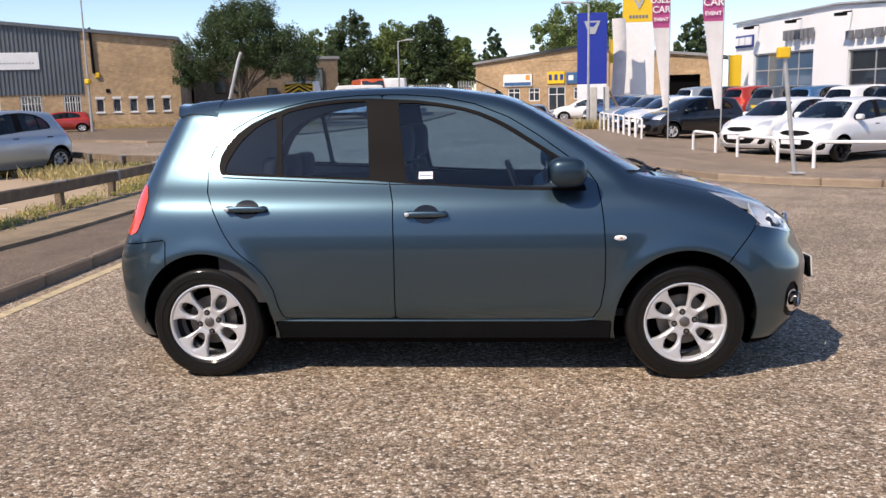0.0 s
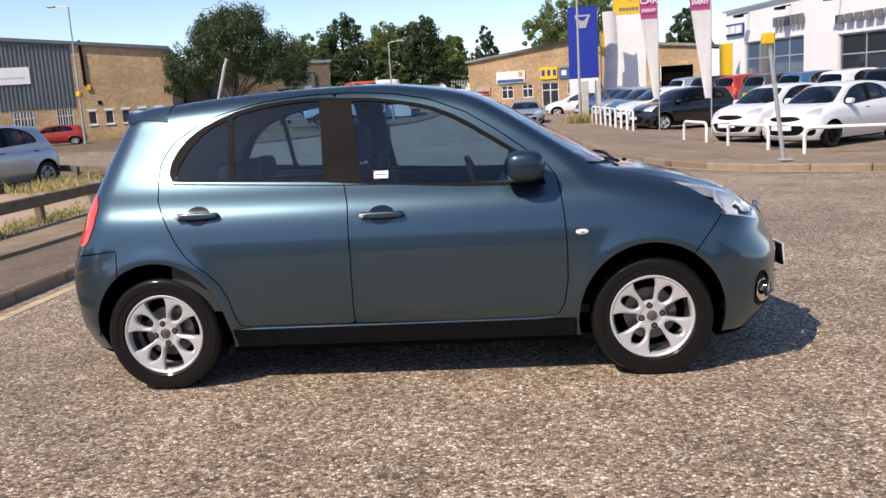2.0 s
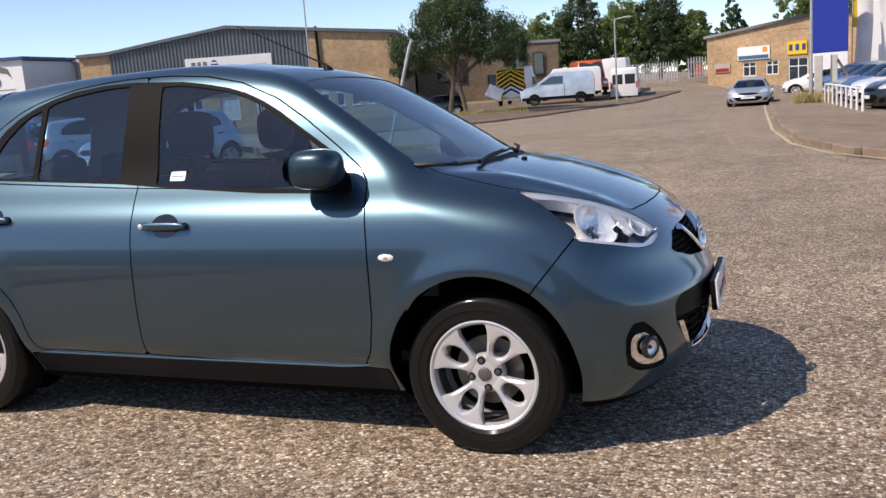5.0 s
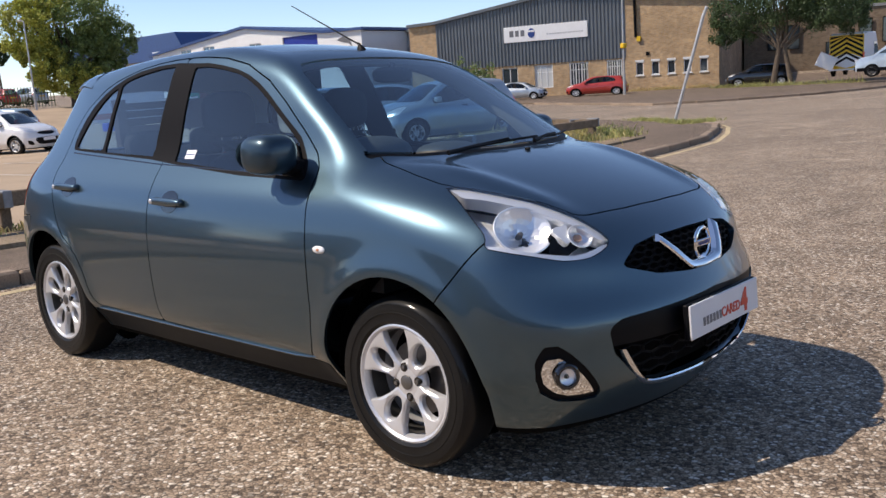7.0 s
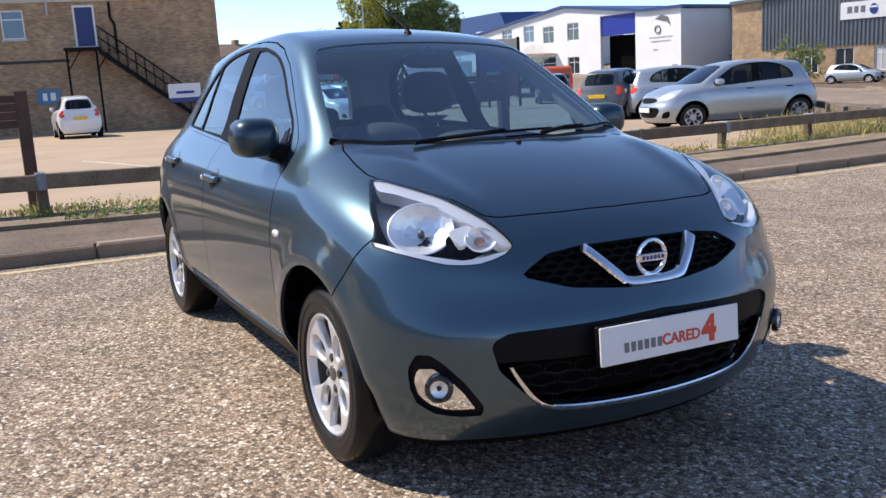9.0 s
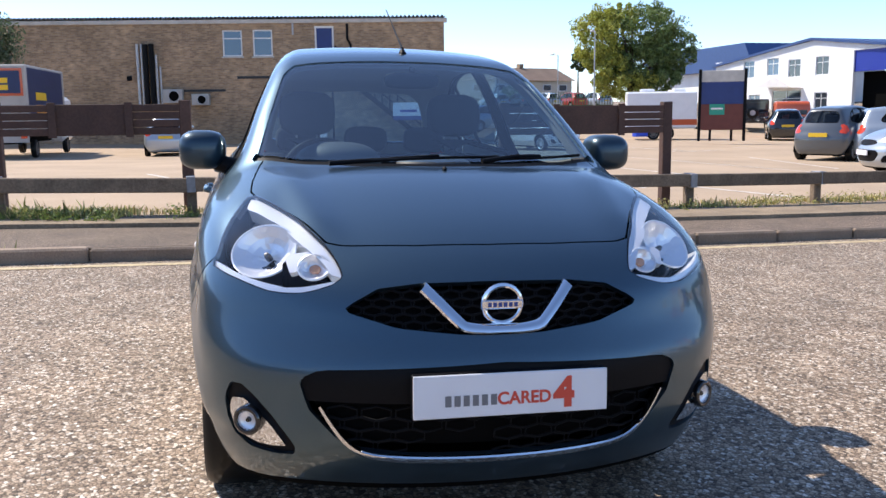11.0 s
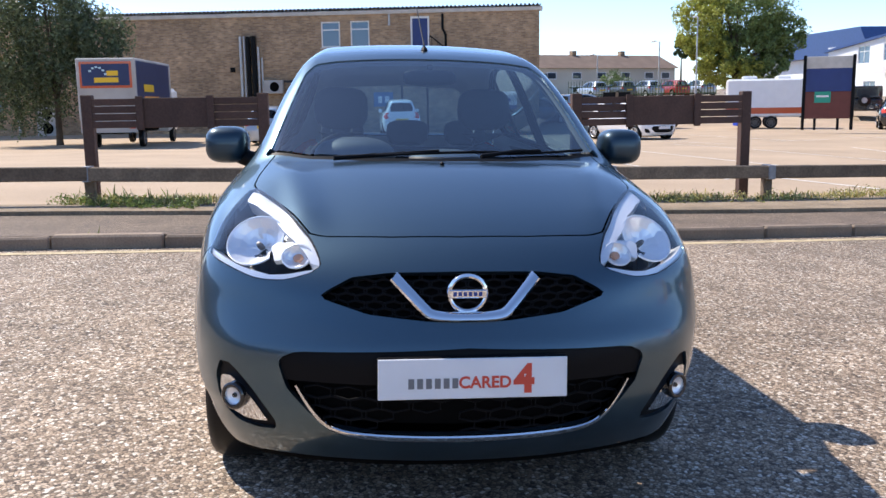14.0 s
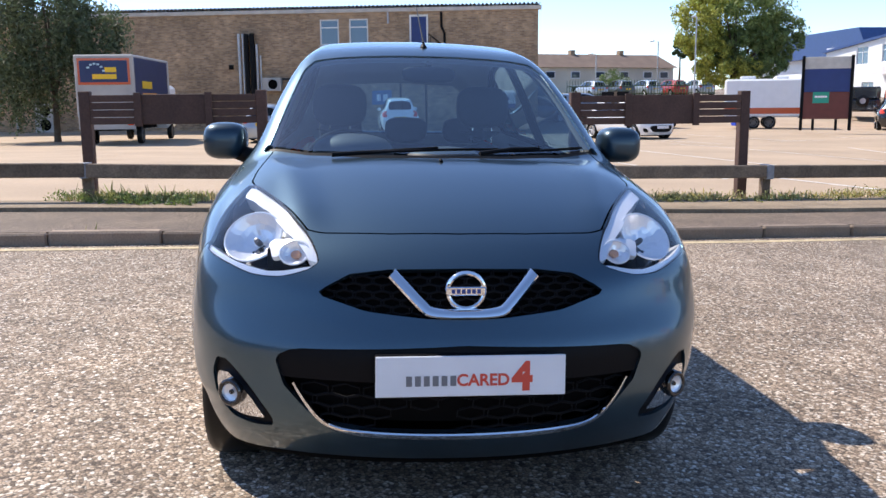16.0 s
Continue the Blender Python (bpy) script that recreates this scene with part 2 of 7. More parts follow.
# ---- the hatchback's outer skin: a smooth solid from spline tables ----
class Spline:
    """Natural cubic spline through a table, straight beyond its ends."""
    def __init__(self, table):
        x, y = np.array(table, float).T
        n, h = len(x), np.diff(x)
        a, b = np.zeros((n, n)), np.zeros(n)
        a[0, 0] = a[-1, -1] = 1
        for i in range(1, n - 1):
            a[i, i - 1:i + 2] = h[i - 1], 2 * (h[i - 1] + h[i]), h[i]
            b[i] = 6 * ((y[i + 1] - y[i]) / h[i] - (y[i] - y[i - 1]) / h[i - 1])
        self.x, self.y, self.m, self.h = x, y, np.linalg.solve(a, b), h

    def __call__(self, v):
        x, y, m, h = self.x, self.y, self.m, self.h
        w = np.clip(v, x[0], x[-1])
        i = np.clip(np.searchsorted(x, w) - 1, 0, len(x) - 2)
        p, q = (x[i + 1] - w) / h[i], (w - x[i]) / h[i]
        s = p * y[i] + q * y[i + 1] + ((p ** 3 - p) * m[i] + (q ** 3 - q) * m[i + 1]) * h[i] ** 2 / 6
        lo = (y[1] - y[0]) / h[0] - h[0] * m[1] / 6
        hi = (y[-1] - y[-2]) / h[-1] + h[-1] * m[-2] / 6
        return s + np.minimum(v - x[0], 0) * lo + np.maximum(v - x[-1], 0) * hi


def smoothstep(a, b, v):
    s = np.clip((v - a) / (b - a), 0, 1)
    return s * s * (3 - 2 * s)


def smax(a, b, k):
    """The greater of two fields, rounded over a width k."""
    h = np.maximum(k - np.abs(a - b), 0) / k
    return np.maximum(a, b) + h * h * k * 0.25


WHEEL_X, WHEEL_Z, ARCH_R = 1.225, 0.293, 0.352
CAR_PLAN = Spline([(-1.83, .70), (-1.6, .772), (-1.4, .806), (-1.2, .822), (-.8, .829), (0, .832), (.6, .829), (1.0, .826), (1.25, .82), (1.45, .800), (1.6, .768), (1.75, .733), (1.95, .65)])
CAR_SECTION = Spline([(.15, -.15), (.22, -.115), (.29, -.068), (.34, -.036), (.42, -.014), (.52, -.004), (.6, 0), (.7, -.001), (.78, -.010), (.85, -.026), (.90, -.047), (.95, -.083), (1.0, -.126), (1.06, -.163), (1.2, -.219), (1.3, -.263), (1.4, -.314), (1.5, -.385)])
CAR_ROOF = Spline([(-1.9, 1.30), (-1.6, 1.40), (-1.4, 1.437), (-1.2, 1.460), (-.9, 1.487), (-.6, 1.502), (-.3, 1.508), (0, 1.500), (.2, 1.474), (.36, 1.442), (.5, 1.386), (.7, 1.272), (.85, 1.182), (1.05, 1.062), (1.3, .91)])
CAR_HOOD = Spline([(.6, 1.075), (.9, 1.056), (1.1, 1.030), (1.3, .992), (1.5, .935), (1.65, .880), (1.75, .832), (1.85, .765), (1.95, .67), (2.05, .55)])
CAR_NOSE = Spline([(.12, 1.80), (.2, 1.868), (.27, 1.925), (.35, 1.962), (.45, 1.972), (.54, 1.972), (.60, 1.946), (.66, 1.922), (.72, 1.908), (.78, 1.885), (.85, 1.84), (.95, 1.74)])
CAR_TAIL = Spline([(.12, -1.70), (.22, -1.775), (.35, -1.820), (.5, -1.833), (.62, -1.832), (.72, -1.80), (.8, -1.765), (.9, -1.728), (1.0, -1.685), (1.15, -1.615), (1.3, -1.54), (1.42, -1.485), (1.5, -1.45)])


def car_field(x, y, z):
    y = np.sqrt(y * y + 1e-8)
    w = CAR_PLAN(x) + CAR_SECTION(z)
    for wx in (-WHEEL_X, WHEEL_X):
        r = np.hypot((x - wx) / .352, (z - WHEEL_Z) / .372) * .36
        w = w + .013 * np.exp(-((r - .37) / .055) ** 2) * smoothstep(.12, .3, z)
    w = w + .024 * np.exp(-((x - 1.60) / .13) ** 2) * smoothstep(.16, .30, z) * smoothstep(.80, .55, z)
    w = w + .06 * smoothstep(1.35, 1.55, x) * smoothstep(.34, .18, z)
    w = w - 0.038 * np.maximum(-x - .3, 0) ** 2 * smoothstep(.95, 1.3, z)
    side = y - w
    roof = z - (CAR_ROOF(x + .10 * y * y) - .085 * y * y - .10 * y ** 4)
    fold = .011 * np.exp(-((y - (.53 - .16 * (x - 1.15))) / .06) ** 2) * smoothstep(1.05, 1.3, x) * smoothstep(1.78, 1.55, x)
    hood = z - (CAR_HOOD(x + .12 * y * y) - .05 * y * y + fold)
    top = np.where(roof < hood, roof, hood)
    k = .02
    h = np.maximum(k - np.abs(roof - hood), 0) / k
    top = np.minimum(roof, hood) - h * h * k * .25
    nose = (x - (CAR_NOSE(z) - .34 * y * y - .16 * y ** 4)) * .96
    tail = ((CAR_TAIL(z) + .20 * y * y + .10 * y ** 4) - x) * .93
    f = smax(side, top, .06 + .10 * smoothstep(.7, 1.3, x) + .02 * smoothstep(.0, -1.0, x))
    f = smax(f, nose, .09)
    f = smax(f, tail, .11)
    return smax(f, .155 - z, .05)

# ---- mesh helpers ----
class Geo:
    """Collects faces, then becomes one mesh."""
    def __init__(self):
        self.v, self.f, self.m = [], [], None

    def add(self, verts, faces):
        n = len(self.v)
        self.v += [tuple(float(c) for c in p) for p in verts]
        self.f += [tuple(n + i for i in face) for face in faces]
        return self

    def box(self, lo, hi, bevel=0.0, m=None):
        lo, hi = np.minimum(lo, hi), np.maximum(lo, hi)
        b = min(bevel, .45 * float(min(np.subtract(hi, lo))))
        if b <= 0:
            vs = [(x, y, z) for x in (lo[0], hi[0]) for y in (lo[1], hi[1]) for z in (lo[2], hi[2])]
            fs = [(0, 1, 3, 2), (4, 6, 7, 5), (0, 4, 5, 1), (2, 3, 7, 6), (0, 2, 6, 4), (1, 5, 7, 3)]
        else:
            vs, at = [], {}
            for sx in (0, 1):
                for sy in (0, 1):
                    for sz in (0, 1):
                        s = (sx, sy, sz)
                        for a in range(3):
                            p = [(hi[k] if s[k] else lo[k]) + ((0 if k == a else (-b if s[k] else b))) for k in range(3)]
                            at[s, a] = len(vs)
                            vs.append(tuple(p))
            fs = []
            for a in range(3):
                u, w = (a + 1) % 3, (a + 2) % 3
                for side in (0, 1):
                    ring = []
                    for p, q in ((0, 0), (1, 0), (1, 1), (0, 1)):
                        s = [0, 0, 0]
                        s[a], s[u], s[w] = side, p, q
                        ring.append(at[tuple(s), a])
                    fs.append(tuple(ring if side else ring[::-1]))
                for p in (0, 1):
                    for q in (0, 1):
                        s, t = [0, 0, 0], [0, 0, 0]
                        s[u] = t[u] = p
                        s[w] = t[w] = q
                        t[a] = 1
                        ring = [at[tuple(s), u], at[tuple(t), u], at[tuple(t), w], at[tuple(s), w]]
                        fs.append(tuple(ring if p == q else ring[::-1]))
            for s in [(x, y, z) for x in (0, 1) for y in (0, 1) for z in (0, 1)]:
                ring = [at[s, 0], at[s, 1], at[s, 2]]
                fs.append(tuple(ring if sum(s) % 2 else ring[::-1]))
        if m is not None:
            vs = [m @ Vector(p) for p in vs]
        return self.add(vs, fs)

    def tube(self, pts, r, n=10, closed=False, caps=True):
        """A round rod along points; r a number or one for each point."""
        pts = [Vector(p) for p in pts]
        rs = [r] * len(pts) if np.isscalar(r) else list(r)
        vs, fs, k = [], [], len(pts)
        up = None
        for i, p in enumerate(pts):
            a = pts[(i - 1) % k] if closed or i else p
            c = pts[(i + 1) % k] if closed or i < k - 1 else p
            d = (c - a).normalized()
            if up is None:
                up = d.orthogonal().normalized()
            up = (up - d * up.dot(d)).normalized()
            w = d.cross(up)
            vs += [p + rs[i] * (math.cos(2 * math.pi * j / n) * up + math.sin(2 * math.pi * j / n) * w) for j in range(n)]
        for i in range(k if closed else k - 1):
            o, q = i * n, (i + 1) % k * n
            fs += [(o + j, o + (j + 1) % n, q + (j + 1) % n, q + j) for j in range(n)]
        if caps and not closed:
            fs += [tuple(range(n))[::-1], tuple(range((k - 1) * n, k * n))]
        return self.add(vs, fs)

    def prism(self, poly, place, depth):
        """A flat outline (u, v), put in space by place(u, v, w), w from 0 to depth."""
        n = len(poly)
        vs = [place(u, v, 0) for u, v in poly] + [place(u, v, depth) for u, v in poly]
        fs = [tuple(range(n))[::-1], tuple(range(n, 2 * n))] + [(i, (i + 1) % n, n + (i + 1) % n, n + i) for i in range(n)]
        return self.add(vs, fs)

    def lathe(self, profile, place, n=32, closed=False):
        """A profile of (radius, height) turned round; place(x, y, h)."""
        vs, fs, k = [], [], len(profile)
        for r, h in profile:
            vs += [place(r * math.cos(2 * math.pi * j / n), r * math.sin(2 * math.pi * j / n), h) for j in range(n)]
        for i in range(k if closed else k - 1):
            o, q = i * n, (i + 1) % k * n
            fs += [(o + j, o + (j + 1) % n, q + (j + 1) % n, q + j) for j in range(n)]
        return self.add(vs, fs)

    def arc(self, profile, place, a0=-12.0, a1=192.0, n=30):
        """A profile of (radius, height) turned through part of a circle."""
        def at(a, b):
            i = min(int(b * (len(profile) - 1) + 1e-6), len(profile) - 1)
            t = radians(a0 + (a1 - a0) * a)
            return place(profile[i][0] * math.cos(t), profile[i][0] * math.sin(t), profile[i][1])
        return self.grid(at, n, len(profile) - 1)

    def grid(self, fn, nu, nv):
        vs = [fn(i / nu, j / nv) for i in range(nu + 1) for j in range(nv + 1)]
        fs = [(i * (nv + 1) + j, (i + 1) * (nv + 1) + j, (i + 1) * (nv + 1) + j + 1, i * (nv + 1) + j + 1) for i in range(nu) for j in range(nv)]
        return self.add(vs, fs)

    def blob(self, c, r, n=10, power=1.0):
        """A rounded lump with three radii; power below 1 squares it off."""
        def f(a, b):
            t, p = math.pi * (a - .5), 2 * math.pi * b
            q = lambda v: math.copysign(abs(v) ** power, v)  # noqa: E731
            return (c[0] + r[0] * q(math.cos(t)) * q(math.cos(p)), c[1] + r[1] * q(math.cos(t)) * q(math.sin(p)), c[2] + r[2] * q(math.sin(t)))
        return self.grid(f, n, 2 * n)

    def mesh(self, name, mat, angle=35.0):
        me = bpy.data.meshes.new(name)
        me.from_pydata(self.v, [], self.f)
        me.materials.append(mat)
        if angle:
            bm = bmesh.new()
            bm.from_mesh(me)
            bmesh.ops.remove_doubles(bm, verts=bm.verts, dist=1e-5)
            bmesh.ops.recalc_face_normals(bm, faces=bm.faces)
            bm.to_mesh(me)
            bm.free()
            me.shade_smooth()
            me.set_sharp_from_angle(angle=radians(angle))
        return me


def part(name, geo, mat, parent=None, label="", angle=35.0):
    me = geo if isinstance(geo, bpy.types.Mesh) else geo.mesh(name, mat, angle)
    ob = new(name, me)
    if parent:
        ob.parent = parent
    return tagged(ob, label)


def thing(name, label, category, m=None, group="", kind=""):
    """An empty at a thing's base, that holds its parts."""
    ob = tagged(new(name), label, category, group, kind)
    ob.empty_display_size = .2
    if m is not None:
        ob.matrix_world = m
    return ob


def solo(name, geo, mat, label, category, m=None, group="", kind="", angle=35.0):
    ob = part(name, geo, mat, None, label, angle)
    tagged(ob, "", category, group, kind)
    if m is not None:
        ob.matrix_world = m
    return ob


def writing(name, words, size, mat, parent, m, depth=.001, bold=0.0, align="CENTER", label=""):
    """Letters of the built-in font as a mesh under a thing."""
    cu = bpy.data.curves.new(name, "FONT")
    cu.body, cu.size, cu.extrude, cu.offset, cu.align_x, cu.align_y = words, size, depth, bold, align, "CENTER"
    tmp = new(name, cu)
    me = bpy.data.meshes.new_from_object(tmp.evaluated_get(bpy.context.evaluated_depsgraph_get()))
    bpy.data.objects.remove(tmp)
    me.materials.clear()
    me.materials.append(mat)
    ob = part(name, me, mat, parent, label)
    ob.matrix_local = m
    return ob


def ground_height(x, y):
    """The lie of the land: a cross slope under the car, dips to the north, the forecourt and the yard, rises far west and north."""
    z = -.02618 * y * math.exp(-(y / 13) ** 2) - .3 * smoothstep(14, 38, y) * smoothstep(-70, -40, x)
    z += 1.25 * smoothstep(-38, -64, x) + 1.2 * smoothstep(-62, -115, x)
    z -= .30 * smoothstep(9.5, 14.5, y) * (1 - .8 * smoothstep(22, 38, y)) * smoothstep(3.2, 5.5, x)
    z -= .20 * smoothstep(-4.8, -8, x) * smoothstep(8, 16, y) * (1 - .6 * smoothstep(24, 40, y)) * smoothstep(-70, -40, x)
    z -= .22 * smoothstep(-9, -20, x) * smoothstep(3, -5, y)
    z -= .24 * smoothstep(-18, -31, x) * smoothstep(15, 8, y)
    return float(z + 1.1 * smoothstep(56, 86, y) * smoothstep(-1, -7, x))


def axes(origin, right, up, out):
    """The pose whose x, y and z point right, up and out."""
    m = Matrix((right, up, out)).transposed().to_4x4()
    m.translation = origin
    return m

# ---- ground, kerbs and pavements ----
def make_ground():
    g = Geo()
    span = [-1600, -700, -350, -200, -140] + list(np.arange(-110, -30, 5.0)) + list(np.arange(-30, 45, 1.5)) + list(np.arange(45, 110, 5.0)) + [120, 160, 240, 400, 800, 1600]
    g.add([(x, y, ground_height(x, y)) for x in span for y in span], [])
    n = len(span)
    g.f = [(i * n + j, (i + 1) * n + j, (i + 1) * n + j + 1, i * n + j + 1) for i in range(n - 1) for j in range(n - 1)]
    return solo("ground", g, ROAD, "brown-grey road of rolled stone chips, dry and worn", "road", kind="structure", angle=60)


def edge_x(line, y):
    """x on a line of (x, y) points in rising y."""
    xs, ys = np.array(line).T
    return float(np.interp(y, ys, xs))


def slab(name, west, east, lift, mat, label, category, step=.75, skirt=.2, across=0):
    """A raised sheet between two lines of (x, y), following the ground."""
    lo, hi = max(west[0][1], east[0][1]), min(west[-1][1], east[-1][1])
    ys = sorted({*np.round(np.arange(lo, hi, step), 3), hi, *(p[1] for p in west + east if lo <= p[1] <= hi)})
    g, k = Geo(), across or (8 if abs(west[0][0] - east[0][0]) < 12 else 26)
    rows = []
    for y in ys:
        a, b = edge_x(west, y), edge_x(east, y)
        rows.append([(a + (b - a) * i / k, y, ground_height(a + (b - a) * i / k, y) + lift) for i in range(k + 1)])
    n = k + 3
    for row in rows:
        g.add([(row[0][0], row[0][1], row[0][2] - skirt)] + row + [(row[-1][0], row[-1][1], row[-1][2] - skirt)], [])
    g.f = [(i * n + j, i * n + j + 1, (i + 1) * n + j + 1, (i + 1) * n + j) for i in range(len(ys) - 1) for j in range(n - 1)]
    return solo(name, g, mat, label, category, kind="structure", angle=40)


KERB_W = [(-2.4, -34), (-2.9, -12), (-3.15, -5), (-3.3, -3), (-3.42, -1), (-3.6, 2.9), (-3.75, 5), (-3.8, 6.5), (-3.78, 8.8), (-3.85, 10.6), (-4.0, 12.6), (-4.5, 14.2), (-5.1, 15.6)]
NOSE_W = [(-5.1, 15.6), (-6.0, 16.9), (-8.8, 19.6), (-12.2, 21.4), (-20, 26), (-34, 33)]
KERB_E = [(22, -4), (12, 4.9), (8.0, 8.0), (6.2, 9.3), (4.9, 10.05), (4.2, 10.7), (3.2, 12.1), (2.6, 14.2), (2.25, 18), (2.1, 24), (1.9, 34), (1.6, 60)]
FENCE_W = [(-4.9, -34), (-5.45, -3.0), (-5.75, 4.7), (-6.05, 8.0), (-6.2, 12.3)]
FENCE_N = [(-6.2, 12.3), (-7.25, 13.2), (-8.5, 14.05), (-11.3, 16.5), (-14.5, 19.0), (-20, 23)]


def shifted(line, dx):
    return [(x + dx, y) for x, y in line]


def kerb_run(name, line, label, outward, height=.11, width=.14, step=.92, reach=60):
    """Kerb stones laid along a line of points, each a stone of its own."""
    holder = thing(name, label, "kerb", kind="structure")
    pts = [Vector((*p, 0)) for p in line]
    stone = Geo().box((-step / 2 + .004, 0, -.2), (step / 2 - .004, width, 0), .018).mesh("kerb_stone", KERB)
    carry, count = 0.0, 0
    for a, b in zip(pts, pts[1:]):
        d = (b - a)
        length, ang = d.length, math.atan2(d.y, d.x)
        s = step / 2 - carry
        while s < length:
            p = a + d * (s / length)
            if abs(p.x) + abs(p.y) < reach:
                ob = part("kerb_stone", stone, KERB, holder)
                lean = math.degrees(math.atan2(ground_height(p.x + .3 * math.cos(ang), p.y + .3 * math.sin(ang)) - ground_height(p.x - .3 * math.cos(ang), p.y - .3 * math.sin(ang)), .6))
                up = height + random.uniform(-.006, .006)
                ob.matrix_world = pose(p.x, p.y, ground_height(p.x, p.y) + up, 0, -lean, math.degrees(ang) + random.uniform(-.4, .4)) @ Matrix.Diagonal((1, outward, 1, 1))
                count += 1
            s += step
        carry = (length - (s - step)) - step / 2
    return holder


def ribbon(name, line, width, lift, mat, label, category="road marking"):
    """A painted stripe along a line, just above the ground."""
    g, pts = Geo(), []
    for a, b in zip(line, line[1:]):
        k = max(1, int(math.dist(a, b) / .6))
        pts += [(a[0] + (b[0] - a[0]) * i / k, a[1] + (b[1] - a[1]) * i / k) for i in range(k)]
    pts.append(line[-1])
    for i, p in enumerate(pts):
        a, c = pts[max(i - 1, 0)], pts[min(i + 1, len(pts) - 1)]
        d = Vector((c[0] - a[0], c[1] - a[1])).normalized()
        for s in (-.5, .5):
            q = (p[0] - d.y * s * width, p[1] + d.x * s * width)
            g.add([(*q, ground_height(*q) + lift)], [])
    g.f = [(2 * i, 2 * i + 1, 2 * i + 3, 2 * i + 2) for i in range(len(pts) - 1)]
    return solo(name, g, mat, label, category, kind="structure", angle=60)


make_ground()
# Unseen wall added behind the viewer; it dims the low sky in reflections.
south = solo("wall_south", Geo().box((-20, -18.4, -.5), (45, -17.6, 3.2), .02), BRICK_BROWN, "plain brown brick wall added out of view to darken reflections", "wall", kind="structure")
VERGE = [*shifted(FENCE_W, .0)]
slab("pavement", VERGE, shifted(KERB_W, -.06)[:-1] + [(-4.1, 12.3 + .3)], .108, TARMAC, "worn brown tarmac footpath beside the road", "pavement")
slab("verge", FENCE_W, [(-4.3, -34), (-4.8, -3.0), (-4.75, 0.0), (-4.72, 4.0), (-4.85, 8.0), (-5.05, 12.3)], .150, VERGE_EARTH, "raised strip of dry earth and worn tarmac under the fence", "verge")
slab("yard_1", [(-60, -34), (-60, 12.3)], shifted(FENCE_W, -.0), .104, CONCRETE_YARD, "sunlit tan concrete car park", "car park")
slab("yard_2", [(-60, 12.3), (-60, 33)], [(-6.2, 12.3), (-8.5, 14.05), (-11.3, 16.5), (-20, 23), (-34, 33)], .104, CONCRETE_YARD, "sunlit tan concrete car park", "car park")
slab("pavement_corner", [(-6.2, 12.3), (-8.5, 14.05), (-11.3, 16.5), (-20, 23), (-34, 33)], [(-4.06, 12.3), (-4.55, 14.2), (-5.1, 15.5), (-6.05, 16.9), (-8.85, 19.5), (-12.25, 21.3), (-20, 25.9), (-33.9, 33)], .107, TARMAC, "worn tarmac corner of the footpath with dry weeds", "pavement")
slab("forecourt_near", [(21.9, -4), (12.1, 4.95), (8.1, 8.05), (6.2, 9.4), (4.9, 10.15), (4.26, 10.75), (3.28, 12.15), (2.68, 14.25), (2.33, 18), (2.18, 24), (1.98, 34), (1.7, 60)], [(60, -4), (60, 60)], .10, FORECOURT_TARMAC, "tarmac dealership forecourt with parked cars", "forecourt")
FAR_KERB = [(-26.5, 38.6), (-20.5, 35.3), (-16, 32.9), (-14, 34), (-12.2, 35.6), (-10.5, 37.5), (-9.2, 41), (-8.5, 45), (-7.7, 48.3), (-5.9, 52), (-5.4, 59.6), (-4.6, 66.5)]
slab("pavement_far", [(-16, 33), (-20.5, 35.4), (-26.5, 38.7), (-38, 45), (-60, 56), (-78, 66.5)], [(-16, 33), *[(x - .06, y) for x, y in FAR_KERB[3:]]], .10, TARMAC, "brown tarmac footway before the warehouse", "pavement", across=34)
kerb_run("kerb_far", FAR_KERB, "row of worn concrete kerb stones across the junction", 1, reach=76)
kerb_run("kerb_west", KERB_W[1:] + NOSE_W[1:4], "row of weathered concrete kerb stones", 1)
kerb_run("kerb_east", KERB_E[1:], "row of pale concrete kerb stones along the forecourt", -1, reach=52)
ribbon("yellow_line_west", [(x + .22, y) for x, y in KERB_W], .10, .004, YELLOW_LINE, "faded single yellow line along the kerb")
ribbon("yellow_line_nose", [(-4.75, 15.4), (-5.4, 16.5), (-6.6, 17.9), (-8.6, 20.0)], .075, .004, YELLOW_LINE, "faded yellow line round the kerb corner")
ribbon("yellow_line_east", [(x - .16, y - .16) for x, y in KERB_E], .07, .004, YELLOW_LINE, "faded single yellow line along the kerb")

# ---- the hatchback ----
def outline_distance(p, poly):
    """Signed distance of points to a closed outline, below nought inside."""
    a = np.array(poly, float)
    b = np.roll(a, -1, 0)
    best, inside = np.full(len(p), 1e9), np.zeros(len(p), bool)
    for (ax, ay), (bx, by) in zip(a, b):
        e = np.array((bx - ax, by - ay))
        w = p - (ax, ay)
        t = np.clip(w @ e / max(e @ e, 1e-12), 0, 1)[:, None]
        best = np.minimum(best, np.hypot(*(w - t * e).T))
        cross = ((ay > p[:, 1]) != (by > p[:, 1])) & (p[:, 0] < (bx - ax) * (p[:, 1] - ay) / (by - ay + 1e-12) + ax)
        inside ^= cross
    return np.where(inside, -best, best)


